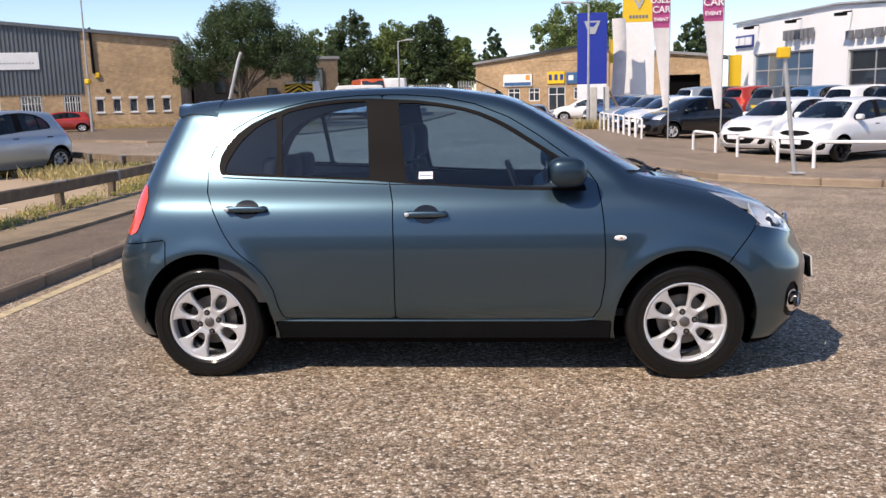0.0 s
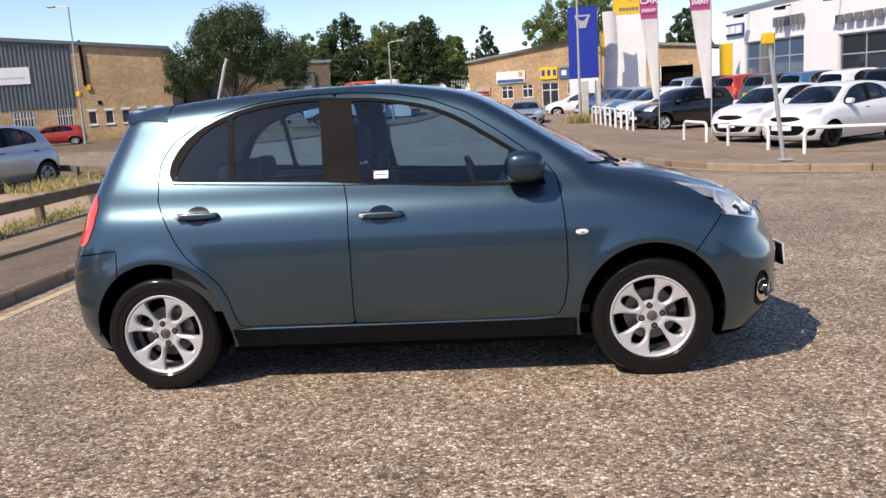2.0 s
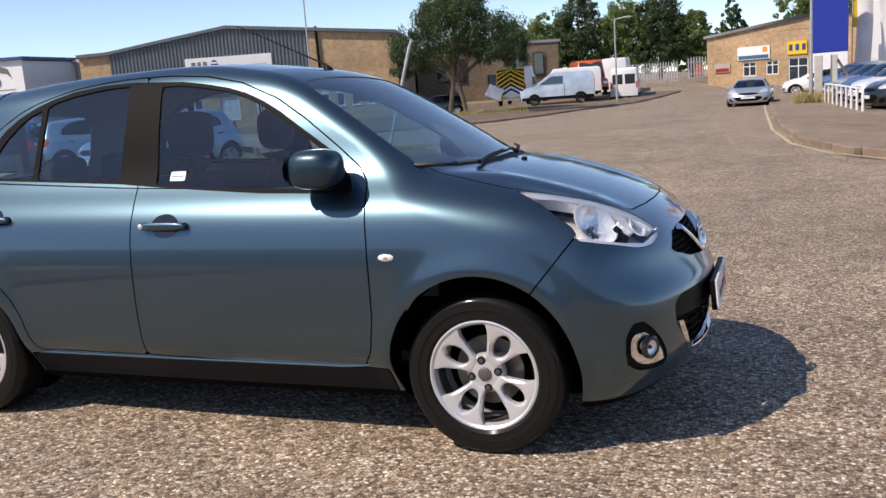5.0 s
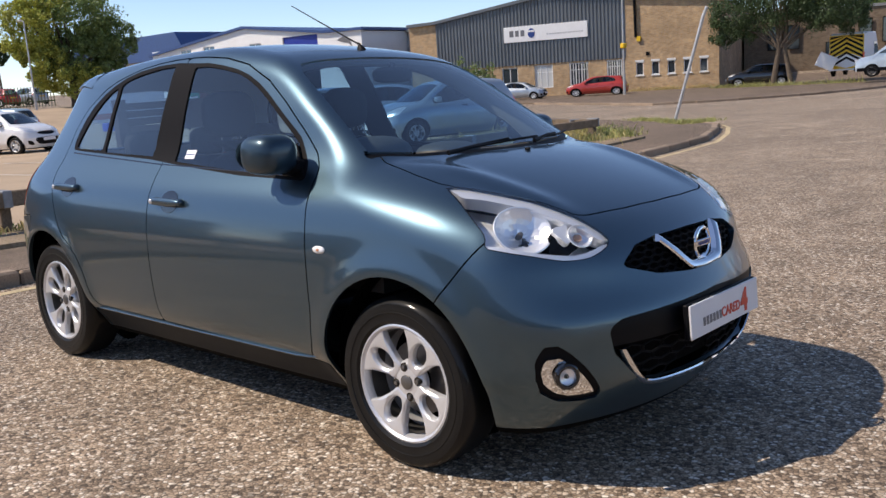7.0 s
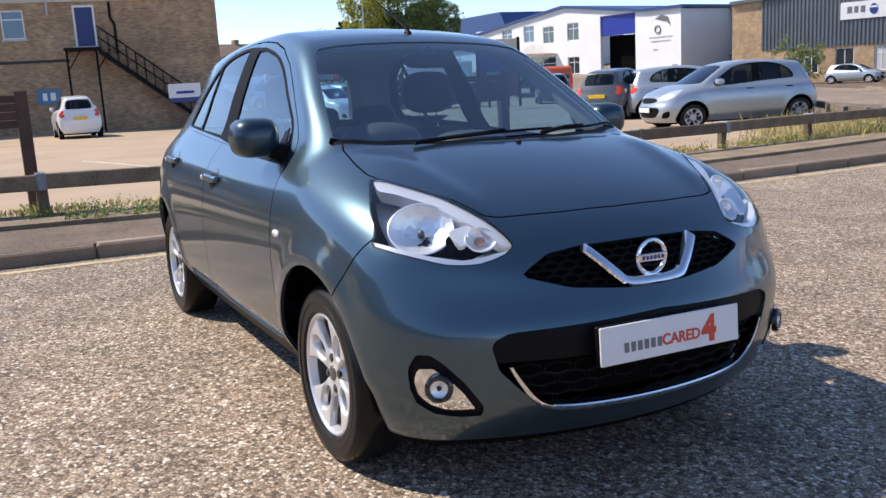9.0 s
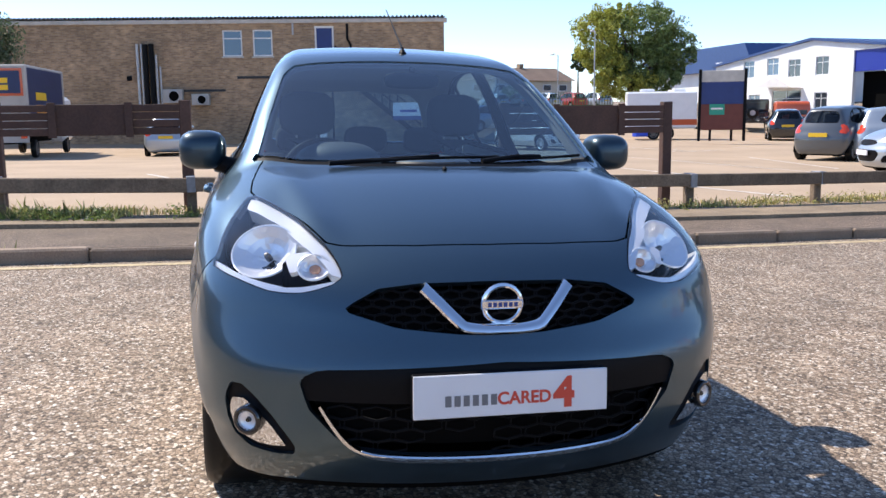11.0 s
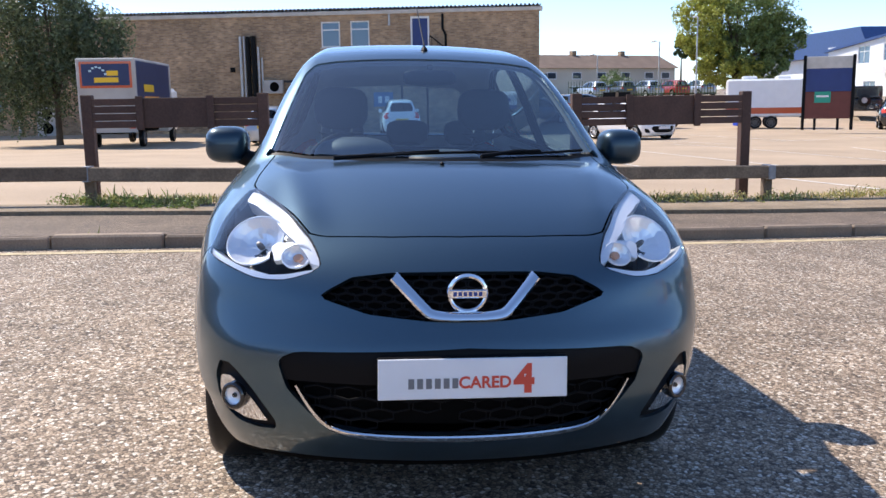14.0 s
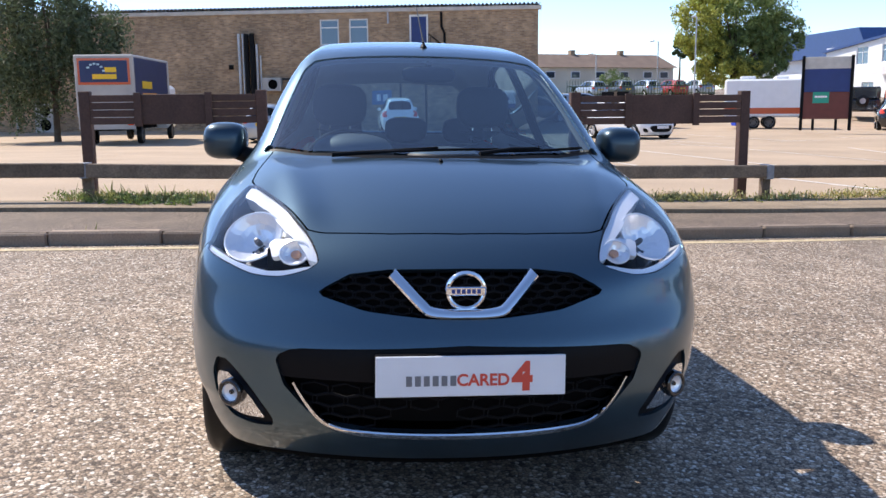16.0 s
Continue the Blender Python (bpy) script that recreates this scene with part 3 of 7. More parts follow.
class Skin:
    """The car's outer skin as faces that can be cut into panels."""
    def __init__(self, nx, na, ncap):
        x0, x1, zc = -1.45, 1.55, .6
        ang = np.linspace(0, 2 * np.pi, na, endpoint=False)
        ring = np.stack([0 * ang, np.sin(ang), -np.cos(ang)], 1)
        starts, ways = [], []
        for s in np.linspace(0, 1, ncap + 1)[:-1] * np.pi / 2:
            starts.append(np.full((na, 3), (x0, 0, zc))), ways.append(ring * math.sin(s) + (-math.cos(s), 0, 0))
        for x in np.linspace(x0, x1, nx + 1):
            starts.append(np.full((na, 3), (x, 0, zc))), ways.append(ring)
        for s in np.linspace(1, 0, ncap + 1)[1:] * np.pi / 2:
            starts.append(np.full((na, 3), (x1, 0, zc))), ways.append(ring * math.sin(s) + (math.cos(s), 0, 0))
        o, w = np.concatenate(starts), np.concatenate(ways)
        lo, hi = np.zeros(len(o)), np.full(len(o), 1.6)
        for _ in range(34):
            mid = (lo + hi) / 2
            p = o + mid[:, None] * w
            out = car_field(*p.T) > 0
            hi, lo = np.where(out, mid, hi), np.where(out, lo, mid)
        self.v = [tuple(q) for q in o + hi[:, None] * w]
        rows = len(starts)
        self.faces = [(i * na + j, i * na + (j + 1) % na, (i + 1) * na + (j + 1) % na, (i + 1) * na + j) for i in range(rows - 1) for j in range(na)]

    def split(self, faces, dist):
        """Faces inside and outside of a border where dist(points) is nought."""
        d = dist(np.array(self.v))
        near, far, made = [], [], {}
        for f in faces:
            ds = [d[i] for i in f]
            if max(ds) <= 0:
                near.append(f)
            elif min(ds) >= 0:
                far.append(f)
            else:
                a, b = [], []
                for i, j in zip(f, f[1:] + f[:1]):
                    (a if d[i] <= 0 else b).append(i)
                    if (d[i] <= 0) != (d[j] <= 0):
                        key = (min(i, j), max(i, j))
                        if key not in made:
                            t = d[key[0]] / (d[key[0]] - d[key[1]])
                            made[key] = len(self.v)
                            self.v.append(tuple(np.array(self.v[key[0]]) * (1 - t) + np.array(self.v[key[1]]) * t))
                        a.append(made[key]), b.append(made[key])
                if len(a) > 2:
                    near.append(tuple(a))
                if len(b) > 2:
                    far.append(tuple(b))
        return near, far

    def panel(self, faces, dist, gap=.0028):
        """Cut a panel free, leaving an open joint round it."""
        inner, rest = self.split(faces, lambda p: dist(p) + gap)
        _, rest = self.split(rest, lambda p: dist(p) - gap)
        return inner, rest

    def mesh(self, name, faces, mat, inset=0.0, lip=0.0, flip=False):
        used = sorted({i for f in faces for i in f})
        at = {i: n for n, i in enumerate(used)}
        p = np.array([self.v[i] for i in used]).reshape(-1, 3)
        e = 1e-3
        nrm = np.stack([car_field(*(p + np.eye(3)[k] * e).T) - car_field(*(p - np.eye(3)[k] * e).T) for k in range(3)], 1)
        nrm /= np.linalg.norm(nrm, axis=1)[:, None] + 1e-9
        q = p - nrm * inset
        polys = [tuple(at[i] for i in (f[::-1] if flip else f)) for f in faces]
        normals = list(-nrm if flip else nrm)
        verts = list(q)
        if lip:
            count = {}
            for f in polys:
                for i, j in zip(f, f[1:] + f[:1]):
                    key = (min(i, j), max(i, j))
                    count[key] = count.get(key, []) + [(i, j)]
            inner = {}
            for (_, _), uses in count.items():
                if len(uses) == 1:
                    i, j = uses[0]
                    for k in (i, j):
                        if k not in inner:
                            inner[k] = len(verts)
                            verts += [q[k], q[k] - nrm[k] * lip]
                            normals += [np.zeros(3), np.zeros(3)]
                    out = np.cross(q[j] - q[i], nrm[i])
                    for k in (i, j):
                        normals[inner[k]] = normals[inner[k] + 1] = normals[inner[k]] + out
                    polys.append((inner[j], inner[i], inner[i] + 1, inner[j] + 1))
        me = bpy.data.meshes.new(name)
        me.from_pydata([tuple(v) for v in verts], [], polys)
        me.materials.append(mat)
        me.shade_smooth()
        me.normals_split_custom_set_from_vertices([tuple(n / (np.linalg.norm(n) + 1e-12)) for n in normals])
        return me


def on_side(poly, upper=9.0):
    return lambda p: outline_distance(p[:, [0, 2]], poly)


def on_front(half):
    full = half + [(-y, z) for y, z in half[::-1] if y > 1e-6]
    return lambda p: np.where(p[:, 0] > 1.3, outline_distance(p[:, [1, 2]], full), .5)


def on_front_each(half):
    return lambda p: np.where(p[:, 0] > 1.3, outline_distance(np.stack([np.abs(p[:, 1]), p[:, 2]], 1), half), .5)


def on_top(half, low):
    full = half + [(x, -y) for x, y in half[::-1] if y > 1e-6]
    return lambda p: np.where(p[:, 2] > low, outline_distance(p[:, [0, 1]], full), .5)


def on_corner(poly):
    """Outlines on the front corners, in the plane square to the diagonal."""
    return lambda p: np.where(p[:, 0] > 1.2, outline_distance(np.stack([(np.abs(p[:, 1]) - p[:, 0]) / math.sqrt(2), p[:, 2]], 1), poly), .5)


FRONT_GLASS = [(-.17, 1.012), (-.228, 1.412), (-.129, 1.41), (-.01, 1.393), (.109, 1.37), (.197, 1.342), (.285, 1.303), (.372, 1.253), (.458, 1.197), (.543, 1.142), (.628, 1.085), (.690, 1.015), (.70, .985), (.512, .974), (.342, .982), (.057, .998)]
REAR_GLASS = [(-.822, 1.048), (-.847, 1.363), (-.793, 1.382), (-.703, 1.401), (-.582, 1.417), (-.491, 1.424), (-.397, 1.425), (-.38, 1.278), (-.37, 1.105), (-.361, 1.031)]
QUARTER_GLASS = [(-.85, 1.054), (-.874, 1.354), (-.943, 1.326), (-1.002, 1.285), (-1.059, 1.23), (-1.099, 1.17), (-1.125, 1.121), (-1.134, 1.086), (-1.128, 1.066)]
WINDOW_TRIM = [(-1.153, 1.058), (-1.172, 1.095), (-1.163, 1.15), (-1.132, 1.211), (-1.082, 1.269), (-1.008, 1.321), (-.915, 1.364), (-.826, 1.395), (-.706, 1.422), (-.554, 1.437), (-.387, 1.44), (-.241, 1.431), (-.13, 1.425), (-.01, 1.408), (.109, 1.385), (.197, 1.36), (.285, 1.323), (.372, 1.276), (.458, 1.22), (.544, 1.165), (.634, 1.107), (.718, 1.012), (.745, .955), (.342, .966), (.057, .985), (-.175, 1.002), (-.36, 1.018), (-.821, 1.040), (-1.071, 1.052)]
FRONT_DOOR = [(-.232, .316), (.72, .298), (.765, .315), (.803, .376), (.824, .5), (.826, .65), (.820, .787), (.808, .899), (.792, .993), (.750, 1.048), (.645, 1.130), (.500, 1.236), (.352, 1.328), (.172, 1.401), (-.008, 1.438), (-.193, 1.454), (-.317, 1.457), (-.288, 1.305), (-.268, 1.132), (-.256, 1.005), (-.232, .91), (-.226, .659)]
REAR_DOOR = [(-.317, 1.457), (-.436, 1.456), (-.557, 1.449), (-.707, 1.432), (-.797, 1.412), (-.917, 1.381), (-1.007, 1.346), (-1.097, 1.294), (-1.156, 1.252), (-1.197, 1.197), (-1.222, 1.139), (-1.223, 1.058), (-1.209, .974), (-1.18, .919), (-1.145, .848), (-1.101, .763), (-1.053, .693), (-1.008, .65), (-.95, .607), (-.894, .548), (-.855, .474), (-.834, .382), (-.815, .326), (-.79, .318), (-.232, .316), (-.226, .659), (-.232, .91), (-.256, 1.005), (-.268, 1.132), (-.288, 1.305)]
WINDSCREEN = [(1.10, 0), (1.08, .25), (1.025, .47), (.952, .612), (.72, .556), (.50, .502), (.43, .458), (.425, .38), (.435, .2), (.44, 0)]
COWL = [(1.155, 0), (1.135, .25), (1.07, .46), (.995, .588), (.975, .632), (.93, .625), (.952, .600), (1.02, .46), (1.075, .25), (1.095, 0)]
HOOD = [(1.152, 0), (1.132, .25), (1.067, .46), (.99, .592), (1.03, .607), (1.20, .632), (1.31, .638), (1.36, .624), (1.39, .610), (1.445, .578), (1.49, .551), (1.53, .528), (1.586, .498), (1.645, .468), (1.695, .442), (1.712, .40), (1.735, .20), (1.742, 0)]
HEADLAMP = [(-.488, .938), (-.512, .915), (-.530, .892), (-.558, .850), (-.584, .814), (-.588, .792), (-.576, .772), (-.62, .764), (-.668, .754), (-.718, .745), (-.769, .733), (-.817, .723), (-.863, .720), (-.909, .722), (-.945, .733), (-.972, .745), (-.986, .763), (-.978, .776), (-.952, .798), (-.916, .823), (-.878, .844), (-.824, .867), (-.764, .889), (-.704, .905), (-.645, .919), (-.584, .932), (-.540, .940), (-.508, .942)]
LAMP_UPPER = [(-.47, .96), (-.54, .915), (-.602, .908), (-.643, .899), (-.718, .882), (-.796, .853), (-.868, .825), (-.921, .797), (-.957, .769), (-1.02, .76), (-1.0, .83), (-.8, .95)]
LAMP_LOWER = [(-1.02, .755), (-.960, .757), (-.919, .743), (-.861, .737), (-.767, .750), (-.690, .765), (-.640, .776), (-.560, .786), (-.56, .70), (-1.0, .68)]
LAMP_DARK = [(-.743, .880), (-.799, .862), (-.870, .835), (-.832, .827), (-.814, .817), (-.845, .787), (-.872, .762), (-.882, .730), (-.815, .72), (-.72, .73), (-.62, .755), (-.600, .785), (-.64, .802), (-.718, .825)]
UPPER_GRILLE = [(0, .754), (.21, .751), (.32, .738), (.385, .705), (.412, .686), (.395, .678), (.275, .643), (.11, .627), (0, .625)]
LOWER_GRILLE = [(0, .560), (.46, .540), (.505, .532), (.528, .505), (.505, .43), (.44, .36), (.385, .318), (.27, .300), (0, .296)]
FOG_BEZEL = [(.705, .478), (.719, .432), (.712, .375), (.694, .330), (.655, .299), (.593, .290), (.533, .294), (.531, .309), (.555, .347), (.597, .405), (.640, .453), (.672, .481), (.692, .485)]
FOG_CHROME = [(.703, .428), (.689, .447), (.672, .445), (.638, .418), (.598, .374), (.560, .318), (.627, .316), (.668, .331), (.695, .362), (.704, .396)]
TAIL_LAMP = [(-1.565, 1.005), (-1.80, 1.03), (-1.80, .775), (-1.63, .752), (-1.585, .77), (-1.545, .86), (-1.535, .94)]
REAR_SCREEN = [(0, 1.365), (.36, 1.345), (.435, 1.30), (.50, 1.10), (.49, 1.05), (.45, 1.035), (0, 1.03)]


def arch_distance(p):
    r = (np.hypot((np.abs(p[:, 0]) - WHEEL_X) / ARCH_R, (p[:, 2] - WHEEL_Z) / .372) - 1) * .36
    return np.where(np.abs(p[:, 1]) > .5, r, .3)


def halves(skin, faces):
    """The faces of a panel on the car's right, and those on its left."""
    right = [f for f in faces if sum(skin.v[i][1] for i in f) < 0]
    return right, [f for f in faces if sum(skin.v[i][1] for i in f) >= 0]


def car_shell(car, skin, paint, full=True):
    """All outer panels of the car as parts. full: with open joints, lamps and grilles."""
    under, body = skin.split(skin.faces, lambda p: p[:, 2] - .195)
    _, body = skin.split(body, arch_distance)
    _, under = skin.split(under, arch_distance)
    part("underbody", skin.mesh("underbody", under, DARK), DARK, car, "black underbody")
    trim, body = skin.split(body, on_side(WINDOW_TRIM))
    for name, poly in (("front_window", FRONT_GLASS), ("rear_window", REAR_GLASS), ("quarter_window", QUARTER_GLASS)):
        pane, trim = skin.split(trim, on_side(poly))
        for faces in halves(skin, pane):
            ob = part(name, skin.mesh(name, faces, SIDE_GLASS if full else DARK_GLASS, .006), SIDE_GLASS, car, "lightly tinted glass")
            ob.visible_shadow = False
    for faces in halves(skin, trim):
        part("window_trim", skin.mesh("window_trim", faces, PILLAR_BLACK, .001, .01), PILLAR_BLACK, car, "satin black pillar and seal")
    pane, body = skin.split(body, on_top(WINDSCREEN, 1.0))
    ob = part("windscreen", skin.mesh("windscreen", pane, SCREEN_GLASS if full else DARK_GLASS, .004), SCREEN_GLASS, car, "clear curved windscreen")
    ob.visible_shadow = False
    cowl, body = skin.split(body, on_top(COWL, .95))
    part("cowl", skin.mesh("cowl", cowl, BLACK_TRIM, .012, .01), BLACK_TRIM, car, "black plastic scuttle")
    back = lambda p: np.where(p[:, 0] < -1.2, outline_distance(p[:, [1, 2]], REAR_SCREEN + [(-y, z) for y, z in REAR_SCREEN[::-1] if y > 0]), .5)  # noqa: E731
    pane, body = skin.split(body, back)
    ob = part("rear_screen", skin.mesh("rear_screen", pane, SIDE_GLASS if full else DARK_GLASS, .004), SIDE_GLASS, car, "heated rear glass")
    ob.visible_shadow = False
    lamps, body = skin.split(body, on_corner(HEADLAMP))
    tails, body = skin.split(body, lambda p: np.where(p[:, 0] < -1.3, outline_distance(np.stack([p[:, 0], p[:, 2]], 1), TAIL_LAMP), .5) + np.where(np.abs(p[:, 1]) > .52, 0, .5))
    for faces in halves(skin, tails):
        part("tail_lamp", skin.mesh("tail_lamp", faces, RED_LENS, -.004, .012), RED_LENS, car, "red tail lamp lens")
    upper, body = skin.split(body, on_front(UPPER_GRILLE))
    lower, body = skin.split(body, on_front(LOWER_GRILLE))
    fogs, body = skin.split(body, on_front_each(FOG_BEZEL))
    if full:
        part("lining", skin.mesh("lining", [f for f in body if min(skin.v[i][2] for i in f) > .9], LINING, .03, 0, True), LINING, car, "pale grey headlining and pillars")
        # Near-black skin under the panels puts shade into the open joints.
        part("inner_shell", skin.mesh("inner_shell", [f for f in body if min(skin.v[i][2] for i in f) < 1.0 or True], DARK, .014), DARK, car, "near-black inner skin that darkens the panel joints")
    cut = skin.panel if full else (lambda faces, dist: ([], faces))
    for name, dist in (("front_door", on_side(FRONT_DOOR)), ("rear_door", on_side(REAR_DOOR))):
        door, body = cut(body, dist)
        for faces in halves(skin, door):
            if faces:
                part(name, skin.mesh(name, faces, paint, 0, .012), paint, car, "painted door with a curved upper frame")
    hood, body = cut(body, on_top(HOOD, .75))
    if hood:
        part("bonnet", skin.mesh("bonnet", hood, paint, 0, .012), paint, car, "smooth painted bonnet")
    bumper, body = cut(body, lambda p: (1.405 + (p[:, 2] - .58) * .80 - p[:, 0]) * .8)
    if bumper:
        part("front_bumper", skin.mesh("front_bumper", bumper, paint, 0, .02), paint, car, "rounded painted front bumper")
    tail, body = cut(body, lambda p: np.maximum(p[:, 2] - .715 - .12 * (p[:, 0] + 1.58), p[:, 0] + 1.42))
    if tail:
        part("rear_bumper", skin.mesh("rear_bumper", tail, paint, 0, .02), paint, car, "painted rear bumper")
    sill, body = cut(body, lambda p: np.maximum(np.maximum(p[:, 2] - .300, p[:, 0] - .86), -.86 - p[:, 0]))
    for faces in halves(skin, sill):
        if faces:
            part("sill", skin.mesh("sill", faces, SILL_SHADED, 0, .02), SILL_SHADED, car, "tucked-under sill, its shade put into a near-black colour")
    part("body", skin.mesh("body", body, paint, 0, .014), paint, car, "metallic body shell with roof, wings and pillars")
    return lamps, upper, lower, fogs


def wheel_at(parent, x, y, z, side, rim_mat, full=True):
    """A wheel under a car: tyre, rim with four pairs of spokes, nuts, cap, brake disc. side -1: the car's right."""
    R, RIM = .2955, .196
    put = lambda a, b, h: (x + a, y + side * h, z + b)  # noqa: E731
    n = 64 if full else 28
    w = part("wheel", Geo().lathe([(.185, -.085), (.192, .058), (.197, .068), (.203, .070), (.204, .074), (.198, .076), (.190, .070), (.184, .050), (.178, -.080)], put, n, True), rim_mat, parent, "silver alloy rim")
    tyre = [(.200, -.09), (.225, -.098), (.262, -.100), (.284, -.094), (.2945, -.078), (R, -.05), (R, .03), (.2945, .056), (.284, .075), (.274, .081), (.2735, .0825), (.262, .085), (.2475, .0845), (.2465, .086), (.243, .086), (.242, .0835), (.225, .081), (.215, .082), (.203, .073)]
    part("tyre", Geo().lathe(tyre, put, n), RUBBER, w, "black tyre with a glossy sidewall")
    part("wheel_barrel", Geo().lathe([(.183, -.085), (.178, .045)], put, n), STEEL, w)
    part("brake_disc", Geo().lathe([(.05, -.012), (.128, -.012), (.128, -.03), (.05, -.03)], put, n, True), STEEL, w, "grey brake disc")
    part("wheel_back", Geo().lathe([(.001, -.07), (.18, -.07)], put, n), DARK, w)
    sp = Geo()
    half = [(.040, .030), (.075, .036), (.105, .050), (.135, .066), (.165, .086), (.186, .105)]
    arc = [(.195 * math.cos(radians(30 - 60 * i / 8)), .195 * math.sin(radians(30 - 60 * i / 8))) for i in range(9)]
    outline = [(u, v) for u, v in half] + arc + [(u, -v) for u, v in half[::-1]]
    count = 40 if full else 16
    for k in range(4):
        mid = math.pi / 2 * k + math.radians(57)
        rings = []
        for i in range(count):
            a = 2 * math.pi * i / count
            d = np.array((math.cos(a), math.sin(a)))
            c = np.array((.122, 0.0))
            reach = 0.0
            for p, q in zip(outline, outline[1:] + outline[:1]):
                m = np.array(((d[0], p[0] - q[0]), (d[1], p[1] - q[1])))
                if abs(np.linalg.det(m)) > 1e-9:
                    t, w_ = np.linalg.solve(m, np.array(p) - c)
                    if t > 0 and -1e-6 <= w_ <= 1 + 1e-6:
                        reach = max(reach, t)
            hole = .047 * .030 / math.hypot(.030 * d[0], .047 * d[1])
            row = []
            for f, dh in ((hole - .001, -.026), (hole, -.008), (hole + .006, -.001), (hole * .45 + reach * .55, .001), (reach - .006, -.001), (reach, -.007), (reach + .001, -.026)):
                u, v = c + d * f
                h = .052 + .018 * (math.hypot(u, v) - .045) / .145
                row.append(put(math.cos(mid) * u - math.sin(mid) * v, math.sin(mid) * u + math.cos(mid) * v, h + dh))
            rings.append(row)
        sp.add([p for row in rings for p in row], [(i * 7 + j, i * 7 + j + 1, (i + 1) % count * 7 + j + 1, (i + 1) % count * 7 + j) for i in range(count) for j in range(6)])
    sp.lathe([(.001, .052), (.040, .053), (.062, .050), (.072, .038), (.074, .02)], put, 32)
    part("spokes", sp, rim_mat, w, "eight silver spokes in four pairs")
    if full:
        for k in range(4):
            a = math.pi / 2 * k + math.radians(12)
            c = (math.cos(a) * .051, math.sin(a) * .051)
            # Level black disc gives each bolt hole its shade by colour.
            part("nut_recess", Geo().lathe([(.001, .0525), (.0155, .0535), (.0155, .045)], lambda p, q, h: put(c[0] + p, c[1] + q, h), 14), GLOSS_BLACK, w, "black disc for the shade in a bolt hole")
            part("wheel_nut", Geo().lathe([(.0095, .050), (.0095, .0565), (.009, .0545), (.0085, .051), (.0075, .058), (.001, .059)], lambda p, q, h: put(c[0] + p, c[1] + q, h), 12), STEEL, w)
        part("hub_cap", Geo().lathe([(.001, .061), (.018, .060), (.025, .057), (.0265, .050)], put, 24), STEEL, w, "grey centre cap")
    return w


def wheel_well(parent, x, side):
    put = lambda a, b, h: (x + a, side * h, WHEEL_Z + b * 1.05)  # noqa: E731
    part("wheel_liner", Geo().arc([(.353, .745), (.368, .72), (.368, .46), (.001, .46)], put, -2, 182).lathe([(.001, .455), (.27, .455)], put, 30), DARK, parent, "black wheel arch liner")


def hero_car():
    car = thing("car", "dark teal-grey metallic five-door hatchback parked on the road", "car", SLOPE)
    skin = Skin(168, 288, 34)
    lamps, upper, lower, fogs = car_shell(car, skin, PAINT)
    for x in (-WHEEL_X, WHEEL_X):
        for side in (-1, 1):
            wheel_at(car, x, side * .706, WHEEL_Z, side, ALLOY)
            wheel_well(car, x, side)
    return car, skin, lamps, upper, lower, fogs


car, skin, lamp_faces, upper_faces, lower_faces, fog_faces = hero_car()

import functools


# ---- the hatchback's fittings ----
@functools.lru_cache(None)
def settle(kind, p, q):
    """Where the skin lies along x, y or z above a point, by the secant rule."""
    f = (lambda v: car_field(v, p, q)) if kind == "x" else (lambda v: car_field(p, v, q)) if kind == "y" else (lambda v: car_field(p, q, v))
    a = np.array({"x": 1.95, "y": .85, "z": 1.6}[kind])
    fa = f(a)
    b = a - fa
    for _ in range(8):
        fb = f(b)
        if abs(fb) < 2e-5 or fb == fa:
            break
        a, b, fa = b, b - max(-.25, min(.25, fb * (b - a) / (fb - fa))), fb
    return float(b)


def front_x(y, z):
    return settle("x", round(float(y), 5), round(float(z), 5))


def side_y(x, z):
    return settle("y", round(float(x), 5), round(float(z), 5))


def top_z(x, y):
    return settle("z", round(float(x), 5), round(float(y), 5))


def skin_normal(x, y, z):
    e = 1e-3
    f = lambda a, b, c: float(car_field(np.float64(a), np.float64(b), np.float64(c)))  # noqa: E731
    return Vector((f(x + e, y, z) - f(x - e, y, z), f(x, y + e, z) - f(x, y - e, z), f(x, y, z + e) - f(x, y, z - e))).normalized()


def front_strip(path, widths, proud, rise):
    """A domed moulding along (y, z) points on the car's nose."""
    g, rows = Geo(), []
    for i, (y, z) in enumerate(path):
        a, c = path[max(i - 1, 0)], path[min(i + 1, len(path) - 1)]
        d = Vector((c[0] - a[0], c[1] - a[1])).normalized()
        nx, ny = -d.y, d.x
        row = []
        for u, h in ((-.5, -.02), (-.5, 0), (-.3, rise * .8), (0, rise), (.3, rise * .8), (.5, 0), (.5, -.02)):
            p = (y + nx * u * widths[i], z + ny * u * widths[i])
            row.append((front_x(*p) + proud + h, *p))
        rows.append(row)
    g.add([p for row in rows for p in row], [(i * 7 + j, i * 7 + j + 1, (i + 1) * 7 + j + 1, (i + 1) * 7 + j) for i in range(len(rows) - 1) for j in range(6)])
    g.f += [tuple(range(7)), tuple((len(rows) - 1) * 7 + j for j in range(7))]
    return g


def smooth_path(pts, k=6):
    """A rounded way through points."""
    out = []
    p = [pts[0], *pts, pts[-1]]
    for i in range(1, len(p) - 2):
        for s in range(k):
            t = s / k
